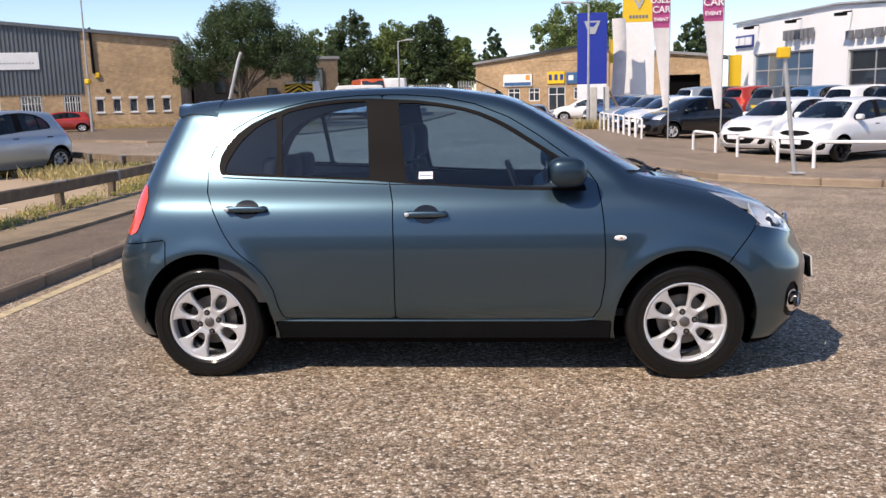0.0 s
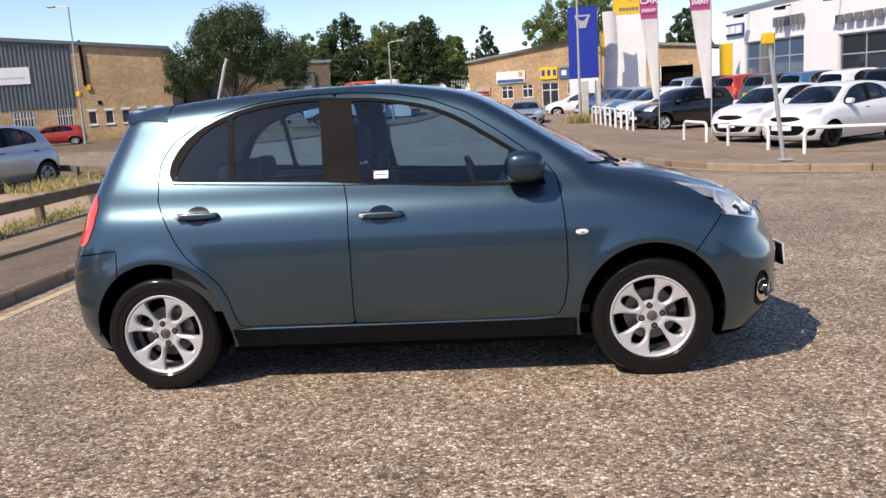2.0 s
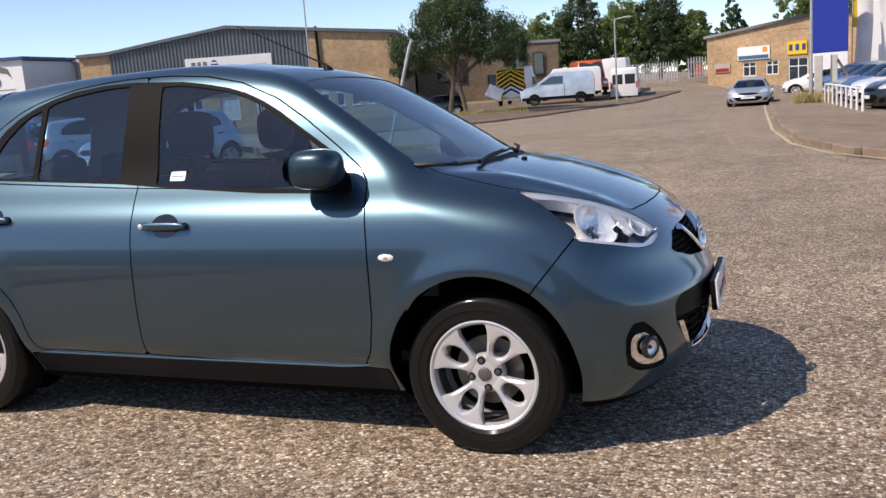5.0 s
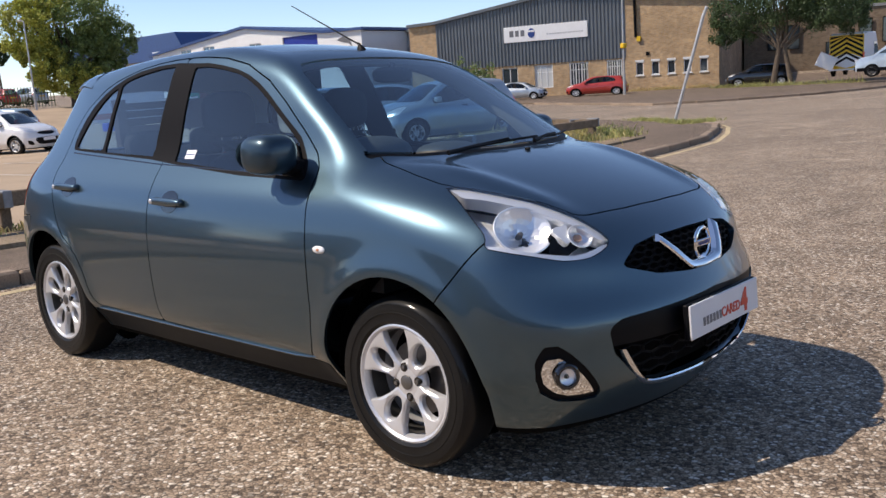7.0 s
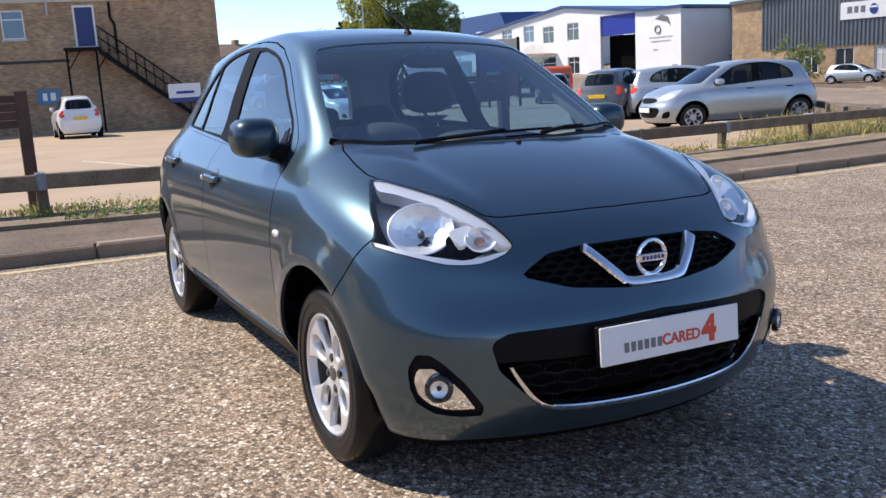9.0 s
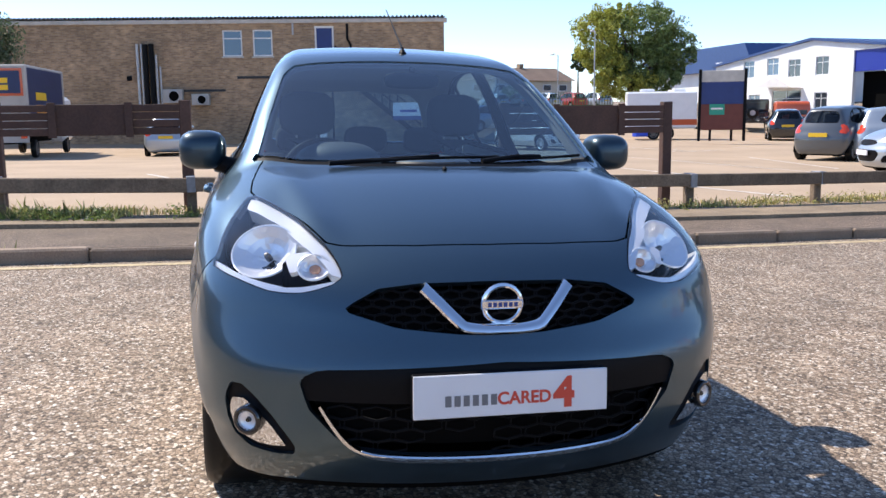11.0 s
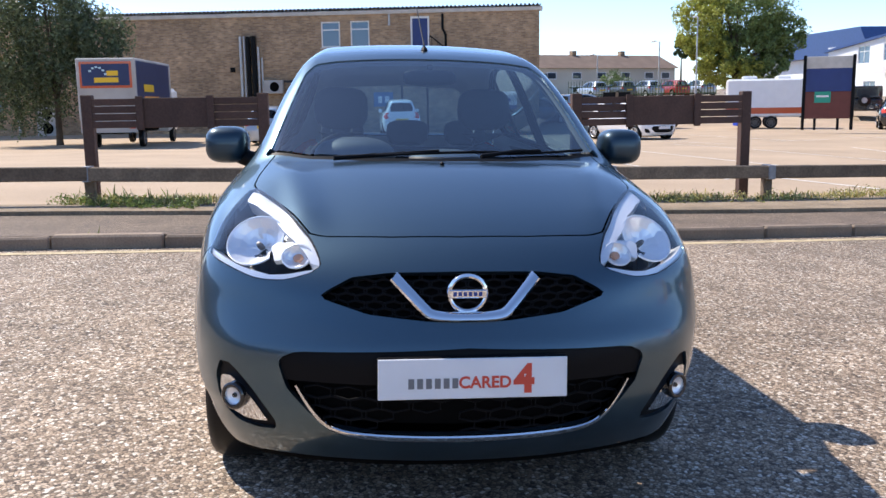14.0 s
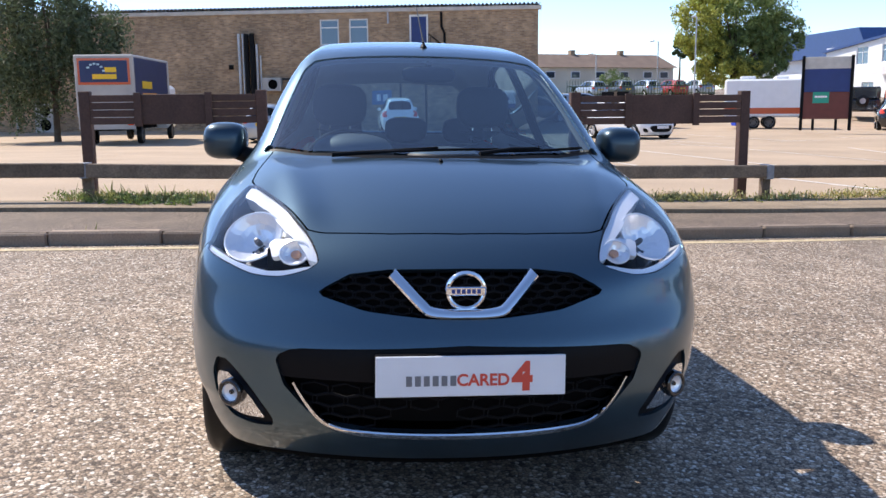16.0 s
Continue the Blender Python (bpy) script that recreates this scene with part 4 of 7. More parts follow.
            out.append(tuple(.5 * (2 * p[i][c] + (p[i + 1][c] - p[i - 1][c]) * t + (2 * p[i - 1][c] - 5 * p[i][c] + 4 * p[i + 1][c] - p[i + 2][c]) * t * t + (3 * p[i][c] - p[i - 1][c] - 3 * p[i + 1][c] + p[i + 2][c]) * t ** 3) for c in range(len(pts[0]))))
    return out + [tuple(pts[-1])]


def honeycomb(half, size, back, zmax=9.0):
    """Hexagon bars that fill an outline on the nose."""
    g = Geo()
    full = half + [(-y, z) for y, z in half[::-1] if y > 1e-6]
    lo, hi = np.min(full, 0), np.max(full, 0)
    row = 0
    z = lo[1]
    while z < hi[1]:
        y = lo[0] + (row % 2) * size * .87
        while y < hi[0]:
            ring = [(y + size * .58 * math.cos(math.pi / 6 + math.pi / 3 * k) * 1.5, z + size * .40 * math.sin(math.pi / 6 + math.pi / 3 * k)) for k in range(6)]
            if z < zmax and float(outline_distance(np.array([(y, z)]), full)[0]) < .004:
                g.tube([(front_x(max(-.6, min(.6, a)), b) - back, a, b) for a, b in ring], .0035, 5, True)
            y += size * 1.74
        z += size * .62
        row += 1
    return g


def fit_front(car):
    upper, rest = skin.split(lamp_faces, on_corner(LAMP_UPPER))
    lower, _ = skin.split(rest, on_corner(LAMP_LOWER))
    dark, bright = skin.split(lamp_faces, on_corner(LAMP_DARK))
    edge, _ = skin.split(lamp_faces, lambda p: -(on_corner(HEADLAMP)(p) + .003))
    rng = random.Random(8)
    for faces, band, strip, black, shine, seal, side in zip(*(halves(skin, f) for f in (lamp_faces, upper, lower, dark, bright, edge)), (-1, 1)):
        lamp = part("headlamp", skin.mesh("headlamp", faces, CLEAR_LENS, -.003), CLEAR_LENS, car, "clear headlamp lens")
        lamp.visible_shadow = False
        part("lamp_seal", skin.mesh("lamp_seal", seal, BLACK_TRIM, .001), BLACK_TRIM, lamp, "thin black lens seal")
        part("lamp_housing", skin.mesh("lamp_housing", shine, LAMP_RIM, .086), LAMP_RIM, lamp, "bright chrome lamp housing")
        part("lamp_mask", skin.mesh("lamp_mask", black, GLOSS_BLACK, .082, .01), GLOSS_BLACK, lamp, "glossy black panel between the reflectors")
        part("lamp_back", skin.mesh("lamp_back", faces, LAMP_RIM, .100), LAMP_RIM, lamp)
        part("lamp_brow", skin.mesh("lamp_brow", band, LAMP_RIM, .008, .04), LAMP_RIM, lamp, "satin chrome strip along the lens edge")
        part("lamp_lip", skin.mesh("lamp_lip", strip, LAMP_RIM, .008, .04), LAMP_RIM, lamp, "satin chrome lower strip")
        for name, c, r, deep, sink in (("main_reflector", (1.636, .618, .829), (.094, .083), .048, .030), ("turn_reflector", (1.752, .482, .791), (.044, .037), .022, .016)):
            c = Vector((c[0], side * c[1], c[2]))
            n = (skin_normal(*c) * .85 + Vector((.28, side * .10, -.04))).normalized()
            u = Vector((0, 0, 1)).cross(n).normalized()
            v = n.cross(u)
            o = c - n * sink
            put = lambda a, b, h: o + u * a * r[0] + v * b * r[1] + n * h  # noqa: E731
            bowl, rows, sectors = Geo(), (0.0, .18, .36, .54, .72, .88, 1.0), 26
            for k, q in enumerate(rows):
                for i in range(sectors):
                    a = 2 * math.pi * (i + .5 * (k % 2)) / sectors
                    jog = rng.uniform(-.0022, .0022) if 0 < k < 6 else 0
                    bowl.add([put(q * math.cos(a) + .0001 * math.cos(a), q * math.sin(a) + .0001 * math.sin(a), -deep * (1 - q * q) + jog)], [])
            bowl.f = [(k * sectors + i, k * sectors + (i + 1) % sectors, (k + 1) * sectors + (i + 1) % sectors, (k + 1) * sectors + i) for k in range(6) for i in range(sectors)]
            part(name, bowl, SILVER_REFLECTOR, lamp, "faceted bright reflector", 3.0)
            part("reflector_rim", Geo().tube([put(1.01 * math.cos(a), 1.01 * math.sin(a), 0) for a in (2 * math.pi * k / 32 for k in range(32))], .0032, 6, True), LAMP_RIM, lamp)
            wide = .36 if name == "turn_reflector" else .11
            bulb = Geo().lathe([(.001, -deep * .35), (wide * .75, -deep * .4), (wide, -deep * .6), (wide, -deep * .95)], put, 16)
            part("bulb", bulb, AMBER_LENS if name == "turn_reflector" else STEEL, lamp, "amber bulb" if name == "turn_reflector" else "grey bulb shield")
        wing = [(-.800, .823), (-.832, .829), (-.865, .832), (-.862, .800), (-.868, .770), (-.880, .752), (-.850, .775), (-.825, .800)]
        fin, _ = skin.split(faces, on_corner(wing))
        part("turn_surround", skin.mesh("turn_surround", fin, LAMP_RIM, .018, .02), LAMP_RIM, lamp, "bright pointed surround of the turn lamp")
    part("upper_grille", skin.mesh("upper_grille", upper_faces, DARK, .035), DARK, car, "black recessed upper grille")
    part("upper_grille_mesh", honeycomb(UPPER_GRILLE, .030, .022), GRILLE_BAR, car, "black honeycomb grille bars")
    low, band = skin.split(lower_faces, lambda p: p[:, 2] - .452)
    part("lower_grille", skin.mesh("lower_grille", low, DARK, .05), DARK, car, "black recessed lower grille")
    part("grille_band", skin.mesh("grille_band", band, BLACK_TRIM, .008, .03), BLACK_TRIM, car, "satin black number plate band")
    part("lower_grille_mesh", honeycomb([(y, z) for y, z in LOWER_GRILLE if z < .5] + [(0, .45)], .050, .026, .44), GRILLE_BAR, car, "black honeycomb grille bars")
    part("grille_back", Geo().box((1.66, -.56, .20), (1.70, .56, .80), .02), DARK, car, "black panel behind the grilles")
    vee = smooth_path([(-.203, .744), (-.163, .704), (-.125, .666), (-.100, .648), (-.05, .642), (0, .641), (.05, .642), (.100, .648), (.125, .666), (.163, .704), (.203, .744)], 4)
    part("chrome_grille_vee", front_strip(vee, [.021 + .008 * min(1, abs(y) / .13) for y, z in vee], .010, .008), CHROME, car, "polished chrome V moulding")
    half = [(.478, .442), (.448, .392), (.408, .340), (.36, .308), (.28, .294), (.14, .289)]
    strip = smooth_path([(-y, z) for y, z in half] + [(0, .288)] + half[::-1], 4)
    part("chrome_lower_strip", front_strip(strip, [.010 + .014 * min(1, (.478 - abs(y)) / .2) for y, z in strip], .002, .006), CHROME, car, "chrome strip under the lower grille")
    # round badge
    bx, bz = front_x(0, .703) + .010, .703
    ring = Geo().tube([(bx + .012 - .10 * (s * .0) , .0515 * math.cos(a), bz + .0495 * math.sin(a)) for s, a in ((0, 2 * math.pi * k / 40) for k in range(40))], .0068, 8, True)
    badge = part("badge", ring, CHROME, car, "round chrome badge with a cross bar")
    part("badge_bar", Geo().box((bx + .006, -.055, bz - .012), (bx + .021, .055, bz + .012), .003), CHROME, badge)
    for k in range(6):
        part("badge_print_bar", Geo().box((bx + .020, -.041 + k * .0142, bz - .006), (bx + .0218, -.031 + k * .0142, bz + .006)), PRINT_BLUE, badge)
    # plate
    px = 1.992
    tilt = pose(px, .008, .4845, 0, -4, 0)
    plate = part("number_plate", Geo().box((0, -.26, -.0555), (.008, .26, .0555), .002), PLATE, car, "white dealer show plate")
    plate.matrix_local = tilt
    holder = part("plate_holder", Geo().box((-.02, -.262, -.058), (-.001, .262, .058), .004), BLACK_TRIM, car, "black plate holder")
    holder.matrix_local = tilt
    face = lambda y, z: axes((.0092, y, z), (0, 1, 0), (0, 0, 1), (1, 0, 0))  # noqa: E731
    writing("plate_word", "CARED", .045, PRINT_RED, plate, face(.032, -.012), .0006, .0012, label="red printed word")
    writing("plate_figure", "4", .104, PRINT_RED, plate, face(.140, -.006), .0006, .0052, label="large red printed figure")
    for k in range(6):
        g = Geo().box((.0086, -.178 + k * .024, -.026), (.0096, -.162 + k * .024, .002))
        part("plate_print_bar", g, PRINT_GREY, plate)
    # fog lamps
    chrome, bezel = skin.split(fog_faces, on_front_each(FOG_CHROME))
    for faces, bright, side in zip(halves(skin, bezel), halves(skin, chrome), (-1, 1)):
        fog = part("fog_lamp_bezel", skin.mesh("fog_lamp_bezel", faces, BLACK_TRIM, .010, .01), BLACK_TRIM, car, "black fog lamp surround")
        part("fog_lamp_trim", skin.mesh("fog_lamp_trim", bright, CHROME, -.001, .012), CHROME, fog, "chrome teardrop trim")
        c = Vector((1.798, side * .658, .387))
        n = Vector((.86, side * .5, 0)).normalized()
        u = Vector((0, 0, 1)).cross(n).normalized()
        put = lambda a, b, h: c + u * a + Vector((0, 0, 1)) * b + n * h  # noqa: E731
        part("fog_lamp", Geo().lathe([(.001, -.004), (.016, -.003), (.024, .002), (.026, .008)], put, 24), SILVER_REFLECTOR, fog, "small round fog lamp lens")
        part("fog_lamp_core", Geo().lathe([(.001, .004), (.006, .003), (.008, -.004)], put, 16), GLOSS_BLACK, fog)
        part("fog_lamp_ring", Geo().lathe([(.025, .006), (.029, .011), (.035, .012), (.040, .008), (.041, -.006)], put, 28), GLOSS_BLACK, fog, "dark recessed ring")


def fit_sides(car):
    for side in (-1, 1):
        for x, z in ((-.062, .856), (-.985, .890)):
            y = side_y(x, z)
            handle = part("door_handle", Geo().blob((x, side * (y + .024), z), (.112, .013, .0165), 10, .75), PAINT, car, "body-coloured pull handle")
            part("handle_end", Geo().blob((x - .085, side * (y + .012), z), (.026, .022, .017), 8, .8), PAINT, handle)
            part("handle_foot", Geo().blob((x + .090, side * (y + .010), z), (.02, .02, .015), 8, .8), PAINT, handle)
            part("handle_lock", Geo().blob((x - .094, side * (y + .0335), z), (.012, .004, .011), 8), ALLOY, handle, "silver lock barrel")
            # Flat black disc on the door skin paints the shade of the hollow.
            bowl = Geo()
            bowl.grid(lambda a, b: (lambda px, pz: (px, side * (side_y(px, pz) + .0015), pz))(x + .066 * a * math.cos(2 * math.pi * b), z - .002 + .046 * a * math.sin(2 * math.pi * b)), 4, 22)
            part("handle_bowl", bowl, GLOSS_BLACK, handle, "black disc for the shade in the finger recess")
        y = side_y(.898, .729)
        part("side_repeater", Geo().blob((.898, side * (y + .002), .729), (.031, .008, .0135), 8, .9), SIGN_WHITE, car, "clear oval side repeater")
        part("repeater_bulb", Geo().blob((.900, side * (y + .008), .729), (.010, .004, .006), 6), AMBER_LENS, car)
        # mirror
        mir = part("door_mirror", Geo().blob((.640, side * .808, 1.055), (.095, .086, .073), 16, .66), MIRROR_SHELL, car, "dark rounded mirror shell")
        part("mirror_stalk", Geo().tube([(.668, side * .665, .985), (.672, side * .70, .992), (.665, side * .765, 1.012)], [.045, .036, .03], 12), BLACK_TRIM, mir, "black mirror foot")
        part("mirror_sail", Geo().prism([(.735, .972), (.60, .975), (.595, 1.07), (.62, 1.085)], lambda a, b, h: (a, side * (side_y(a, b) + .001 + h), b), .006), BLACK_TRIM, mir, "black corner panel")
        part("mirror_glass", Geo().lathe([(.001, 0), (1.0, 0)], lambda a, b, h: (.538, side * .808 + a * .070, 1.055 + b * .058), 24), CHROME, mir, "mirror glass")
        # belt seal, sill ledge, door edge seam
        part("belt_seal", Geo().tube([(x, side * (side_y(x, 1.003 - .03 * (x + .2) + .022 * max(0, -x - .3)) + .001), 1.003 - .03 * (x + .2) + .022 * max(0, -x - .3) - .008) for x in np.linspace(-1.14, .66, 30)], .0055, 6), GLOSS_BLACK, car, "black belt seal")
        ledge = [(x, side * (side_y(x, .304) + .004), .304 + .012 * (x > .7) * (x - .7) / .1) for x in np.linspace(-.82, .80, 26)]
        part("sill_ledge", Geo().tube(ledge, [.002, *[.006] * 24, .002], 8), PAINT, car, "narrow painted ledge along the sill")
    x, z = -.072, 1.041
    y = side_y(x, z)
    part("window_sticker", Geo().prism([(-.036, -.018), (.036, -.018), (.036, .018), (-.036, .018)], lambda a, b, h: (x + a, -(side_y(x + a, z + b) - .0055 + h), z + b), .001), SIGN_WHITE, car, "white window sticker")
    part("sticker_print", Geo().prism([(-.03, -.002), (.03, -.002), (.03, .002), (-.03, .002)], lambda a, b, h: (x + a, -(side_y(x + a, z + b) - .0035 + h), z + b), .0006), PRINT_BLUE, car)


def fit_top(car):
    base = Geo().lathe([(.001, .020), (.007, .018), (.012, .009), (.016, 0), (.016, -.01)], lambda a, b, h: (.292 + a * 1.5 - h * .4, .012 + b, top_z(.292, 0) + h), 16)
    aerial = part("aerial", base, BLACK_TRIM, car, "thin black roof aerial leaning back")
    z0 = top_z(.292, 0)
    part("aerial_mast", Geo().tube([(.285, .012, z0 + .02), (.25, .012, z0 + .035), (-.17, .012, 1.692)], [.006, .004, .0022], 8), BLACK_TRIM, aerial)
    spoiler = Geo()

    def roof_lip(a, b):
        y = -.50 + b * 1.0
        x = -1.205 - a * (.31 - .30 * y * y)
        return (x, y * (1 - .10 * a), top_z(max(x, -1.42), y * (1 - .10 * a)) + .005 + .012 * a * a)
    spoiler.grid(roof_lip, 8, 24)
    spoiler.grid(lambda a, b: tuple(c - d for c, d in zip(roof_lip(a, b), (-.03 * a, 0, .004 + .030 * (1 - a) + .028 * a))), 8, 24)
    spoiler.grid(lambda a, b: tuple(c - a * d for c, d in zip(roof_lip(1, b), (-.03, 0, .032))), 1, 24)
    for b in (0, 1):
        spoiler.grid(lambda a, s: tuple(c - s * d for c, d in zip(roof_lip(a, b), (-.03 * a, 0, .034 - .002 * a))), 8, 1)
    part("roof_spoiler", spoiler, PAINT, car, "body-coloured roof spoiler")
    for pts in ([(1.112, -.36), (1.108, 0), (1.088, .22)], [(1.108, .17), (1.068, .38), (1.002, .555)]):
        way = smooth_path([(x, y, top_z(x - .02, y) + .008) for x, y in pts], 5)
        wiper = part("wiper", Geo().tube(way, .005, 8), BLACK_TRIM, car, "black wiper blade")
        arm = [(1.125, pts[0][1] - .02, top_z(1.12, pts[0][1]) + .012), (1.10, (pts[0][1] + pts[1][1]) / 2, top_z(1.08, pts[0][1]) + .014), (pts[1][0], pts[1][1], top_z(pts[1][0] - .02, pts[1][1]) + .016)]
        part("wiper_arm", Geo().tube(arm, [.009, .007, .005], 8), BLACK_TRIM, wiper)
    part("washer_jet", Geo().blob((1.20, .0, top_z(1.20, 0) + .003), (.014, .008, .008), 6), BLACK_TRIM, car, "black washer jet")


def seat(car, y, x=-.02, wide=.25):
    s = part("front_seat", Geo().blob((x + .30, y, .50), (.28, wide, .10), 10, .6), FABRIC, car, "dark fabric front seat")
    back = Geo()

    def shell(a, b):
        p = 2 * math.pi * b
        q = lambda v: math.copysign(abs(v) ** .6, v)  # noqa: E731
        h = .42 + a * .66
        w = wide * (1 - .35 * a ** 3) * (math.sin(math.pi * min(1, .12 + a * .95)) ** .25 if a < 1 else .72)
        return (x - .03 - .18 * a + .075 * q(math.cos(p)) * (1 - .35 * a), y + w * q(math.sin(p)), h)
    back.grid(shell, 14, 20)
    part("backrest", back, FABRIC, s)
    part("headrest", Geo().blob((x - .20, y, 1.20), (.055, .135, .105), 10, .65), FABRIC, s)
    for d in (-.05, .05):
        part("headrest_post", Geo().tube([(x - .205, y + d, 1.02), (x - .205, y + d, 1.14)], .006, 8), CHROME, s)


def fit_inside(car):
    dash = Geo().prism([(1.02, .93), (.90, .985), (.72, 1.0), (.58, .985), (.50, .94), (.48, .82), (.55, .55), (1.02, .55)], lambda a, b, h: (a, -.64 + h, b), 1.28)
    part("dashboard", dash, DASH, car, "dark grey dashboard")
    part("binnacle", Geo().blob((.66, -.30, 1.01), (.13, .165, .080), 12, .85), DASH, car, "hooded instrument binnacle")
    part("dash_pod", Geo().blob((.74, .06, .995), (.12, .15, .050), 12, .85), DASH, car)
    ring = [(.40 - .06 * math.sin(a), -.33 + .175 * math.cos(a), .92 + .165 * math.sin(a)) for a in (2 * math.pi * k / 32 for k in range(32))]
    steer = part("steering_wheel", Geo().tube(ring, .014, 8, True), BLACK_TRIM, car, "black steering wheel")
    part("steering_hub", Geo().blob((.41, -.33, .905), (.03, .07, .055), 8, .7), BLACK_TRIM, steer)
    for y in (-.36, .36):
        seat(car, y)
    part("rear_seat", Geo().blob((-.66, 0, .50), (.24, .60, .12), 10, .5), FABRIC, car, "dark fabric rear bench")
    part("rear_backrest", Geo().box((-1.02, -.60, .45), (-.88, .60, .98), .05), FABRIC, car, "upright rear backrest")
    for y in (-.36, .02, .36):
        part("rear_headrest", Geo().blob((-.95, y, 1.06), (.05, .125, .075), 8, .6), FABRIC, car)
    part("cabin_floor", Geo().box((-1.45, -.66, .30), (1.0, .66, .34)), TRIM_GREY, car, "dark cabin floor")
    part("parcel_shelf", Geo().box((-1.50, -.55, .93), (-1.02, .55, .95), .008), TRIM_GREY, car, "black parcel shelf")
    for side in (-1, 1):
        part("door_card", Geo().grid(lambda a, b: (-1.15 + 1.95 * a, side * (side_y(-1.15 + 1.95 * a, .40 + .58 * b) - .05), .40 + .58 * b), 14, 6), TRIM_GREY, car, "dark grey door lining")
    m = part("rear_view_mirror", Geo().blob((.47, .02, 1.335), (.022, .115, .034), 10, .6), BLACK_TRIM, car, "black rear-view mirror")
    part("mirror_mount", Geo().tube([(.46, .02, 1.355), (.475, .02, 1.385)], [.010, .014], 10), BLACK_TRIM, m)


GRILLE_BAR = material("grille_black", (.006, .006, .007), .75, Specular_IOR_Level=.12)
LAMP_RIM = material("lamp_rim_chrome", (.86, .87, .88), .3, .5)
MIRROR_SHELL = material("mirror_shell_dark", (.024, .05, .072), .4, .7, coat=.6, Coat_Roughness=.15)
fit_front(car)
fit_sides(car)
fit_top(car)
fit_inside(car)

# ---- buildings ----
def facade_pose(x, y, z, dx, dy):
    """Local x along the wall to the viewer's left, y out of the wall, z up."""
    return axes((x, y, z), (dx, dy, 0), (-dy, dx, 0), (0, 0, 1))


def holed_wall(length, z0, z1, holes, thick=.3, start=0.0):
    """A wall with openings (s0, s1, lo, hi) right through it."""
    g = Geo()
    ss = sorted({start, length, *(h[0] for h in holes), *(h[1] for h in holes)})
    zs = sorted({z0, z1, *(h[2] for h in holes), *(h[3] for h in holes)})
    open_at = lambda s, z: any(h[0] < s < h[1] and h[2] < z < h[3] for h in holes)  # noqa: E731
    for a, b in zip(ss, ss[1:]):
        for c, d in zip(zs, zs[1:]):
            if not open_at((a + b) / 2, (c + d) / 2):
                g.add([(a, 0, c), (b, 0, c), (b, 0, d), (a, 0, d)], [(0, 1, 2, 3)])
                g.add([(a, -thick, c), (b, -thick, c), (b, -thick, d), (a, -thick, d)], [(3, 2, 1, 0)])
    for a, b, c, d in holes + [(start, length, z0, z1)]:
        for p, q in (((a, c), (b, c)), ((b, c), (b, d)), ((b, d), (a, d)), ((a, d), (a, c))):
            g.add([(p[0], 0, p[1]), (q[0], 0, q[1]), (q[0], -thick, q[1]), (p[0], -thick, p[1])], [(0, 1, 2, 3)])
    return g


def window(parent, a, b, c, d, frame_mat, pane_mat, bars=1, transom=False, deep=.12, w=.06, sill=None):
    """A window in an opening: frame with bars, pane, sill."""
    g = Geo()
    for lo, hi in (((a, -deep, c), (b, -deep + .06, c + w)), ((a, -deep, d - w), (b, -deep + .06, d)), ((a, -deep, c + w), (a + w, -deep + .06, d - w)), ((b - w, -deep, c + w), (b, -deep + .06, d - w))):
        g.box(lo, hi, .006)
    for i in range(1, bars + 1):
        s = a + (b - a) * i / (bars + 1)
        g.box((s - w * .4, -deep + .002, c + w), (s + w * .4, -deep + .055, d - w))
    if transom:
        z = c + (d - c) * .68
        g.box((a + w, -deep + .004, z - w * .4), (b - w, -deep + .052, z + w * .4))
    win = part("window", g, frame_mat, parent, "framed window")
    part("pane", Geo().box((a + w * .5, -deep + .02, c + w * .5), (b - w * .5, -deep + .03, d - w * .5)), pane_mat, win)
    if sill:
        part("sill", Geo().box((a - .06, -deep + .06, c - .08), (b + .06, .06, c), .01), sill, win, "white sill")
    return win


WINDOW_DARK = material("window_dark_glass", (.03, .04, .05), .06, coat=1.0)
# Blue base colour stands in for sky mirrored in the panes.
WINDOW_BLUE = material("window_painted_sky", (.06, .12, .20), .08, coat=1.0)
WINDOW_PALE = material("window_pale_blind", (.55, .56, .55), .3, coat=.4)
UPVC = material("white_frame", (.75, .75, .74), .4)
CONCRETE_PALE = material("pale_coping", (.52, .49, .44), .8, tint=.15)


def roof_sheet(parent, outline, depth, mat, label, name="roof", over=.25):
    """A roof laid over a roofline (s, z) and reaching back."""
    g = Geo()
    for (a, za), (b, zb) in zip(outline, outline[1:]):
        g.add([(a, over, za), (b, over, zb), (b, -depth, zb), (a, -depth, za), (a, over, za + .22), (b, over, zb + .22), (b, -depth, zb + .22), (a, -depth, za + .22)],
              [(0, 1, 2, 3), (7, 6, 5, 4), (0, 4, 5, 1), (2, 6, 7, 3), (1, 5, 6, 2), (3, 7, 4, 0)])
    return part(name, g, mat, parent, label)


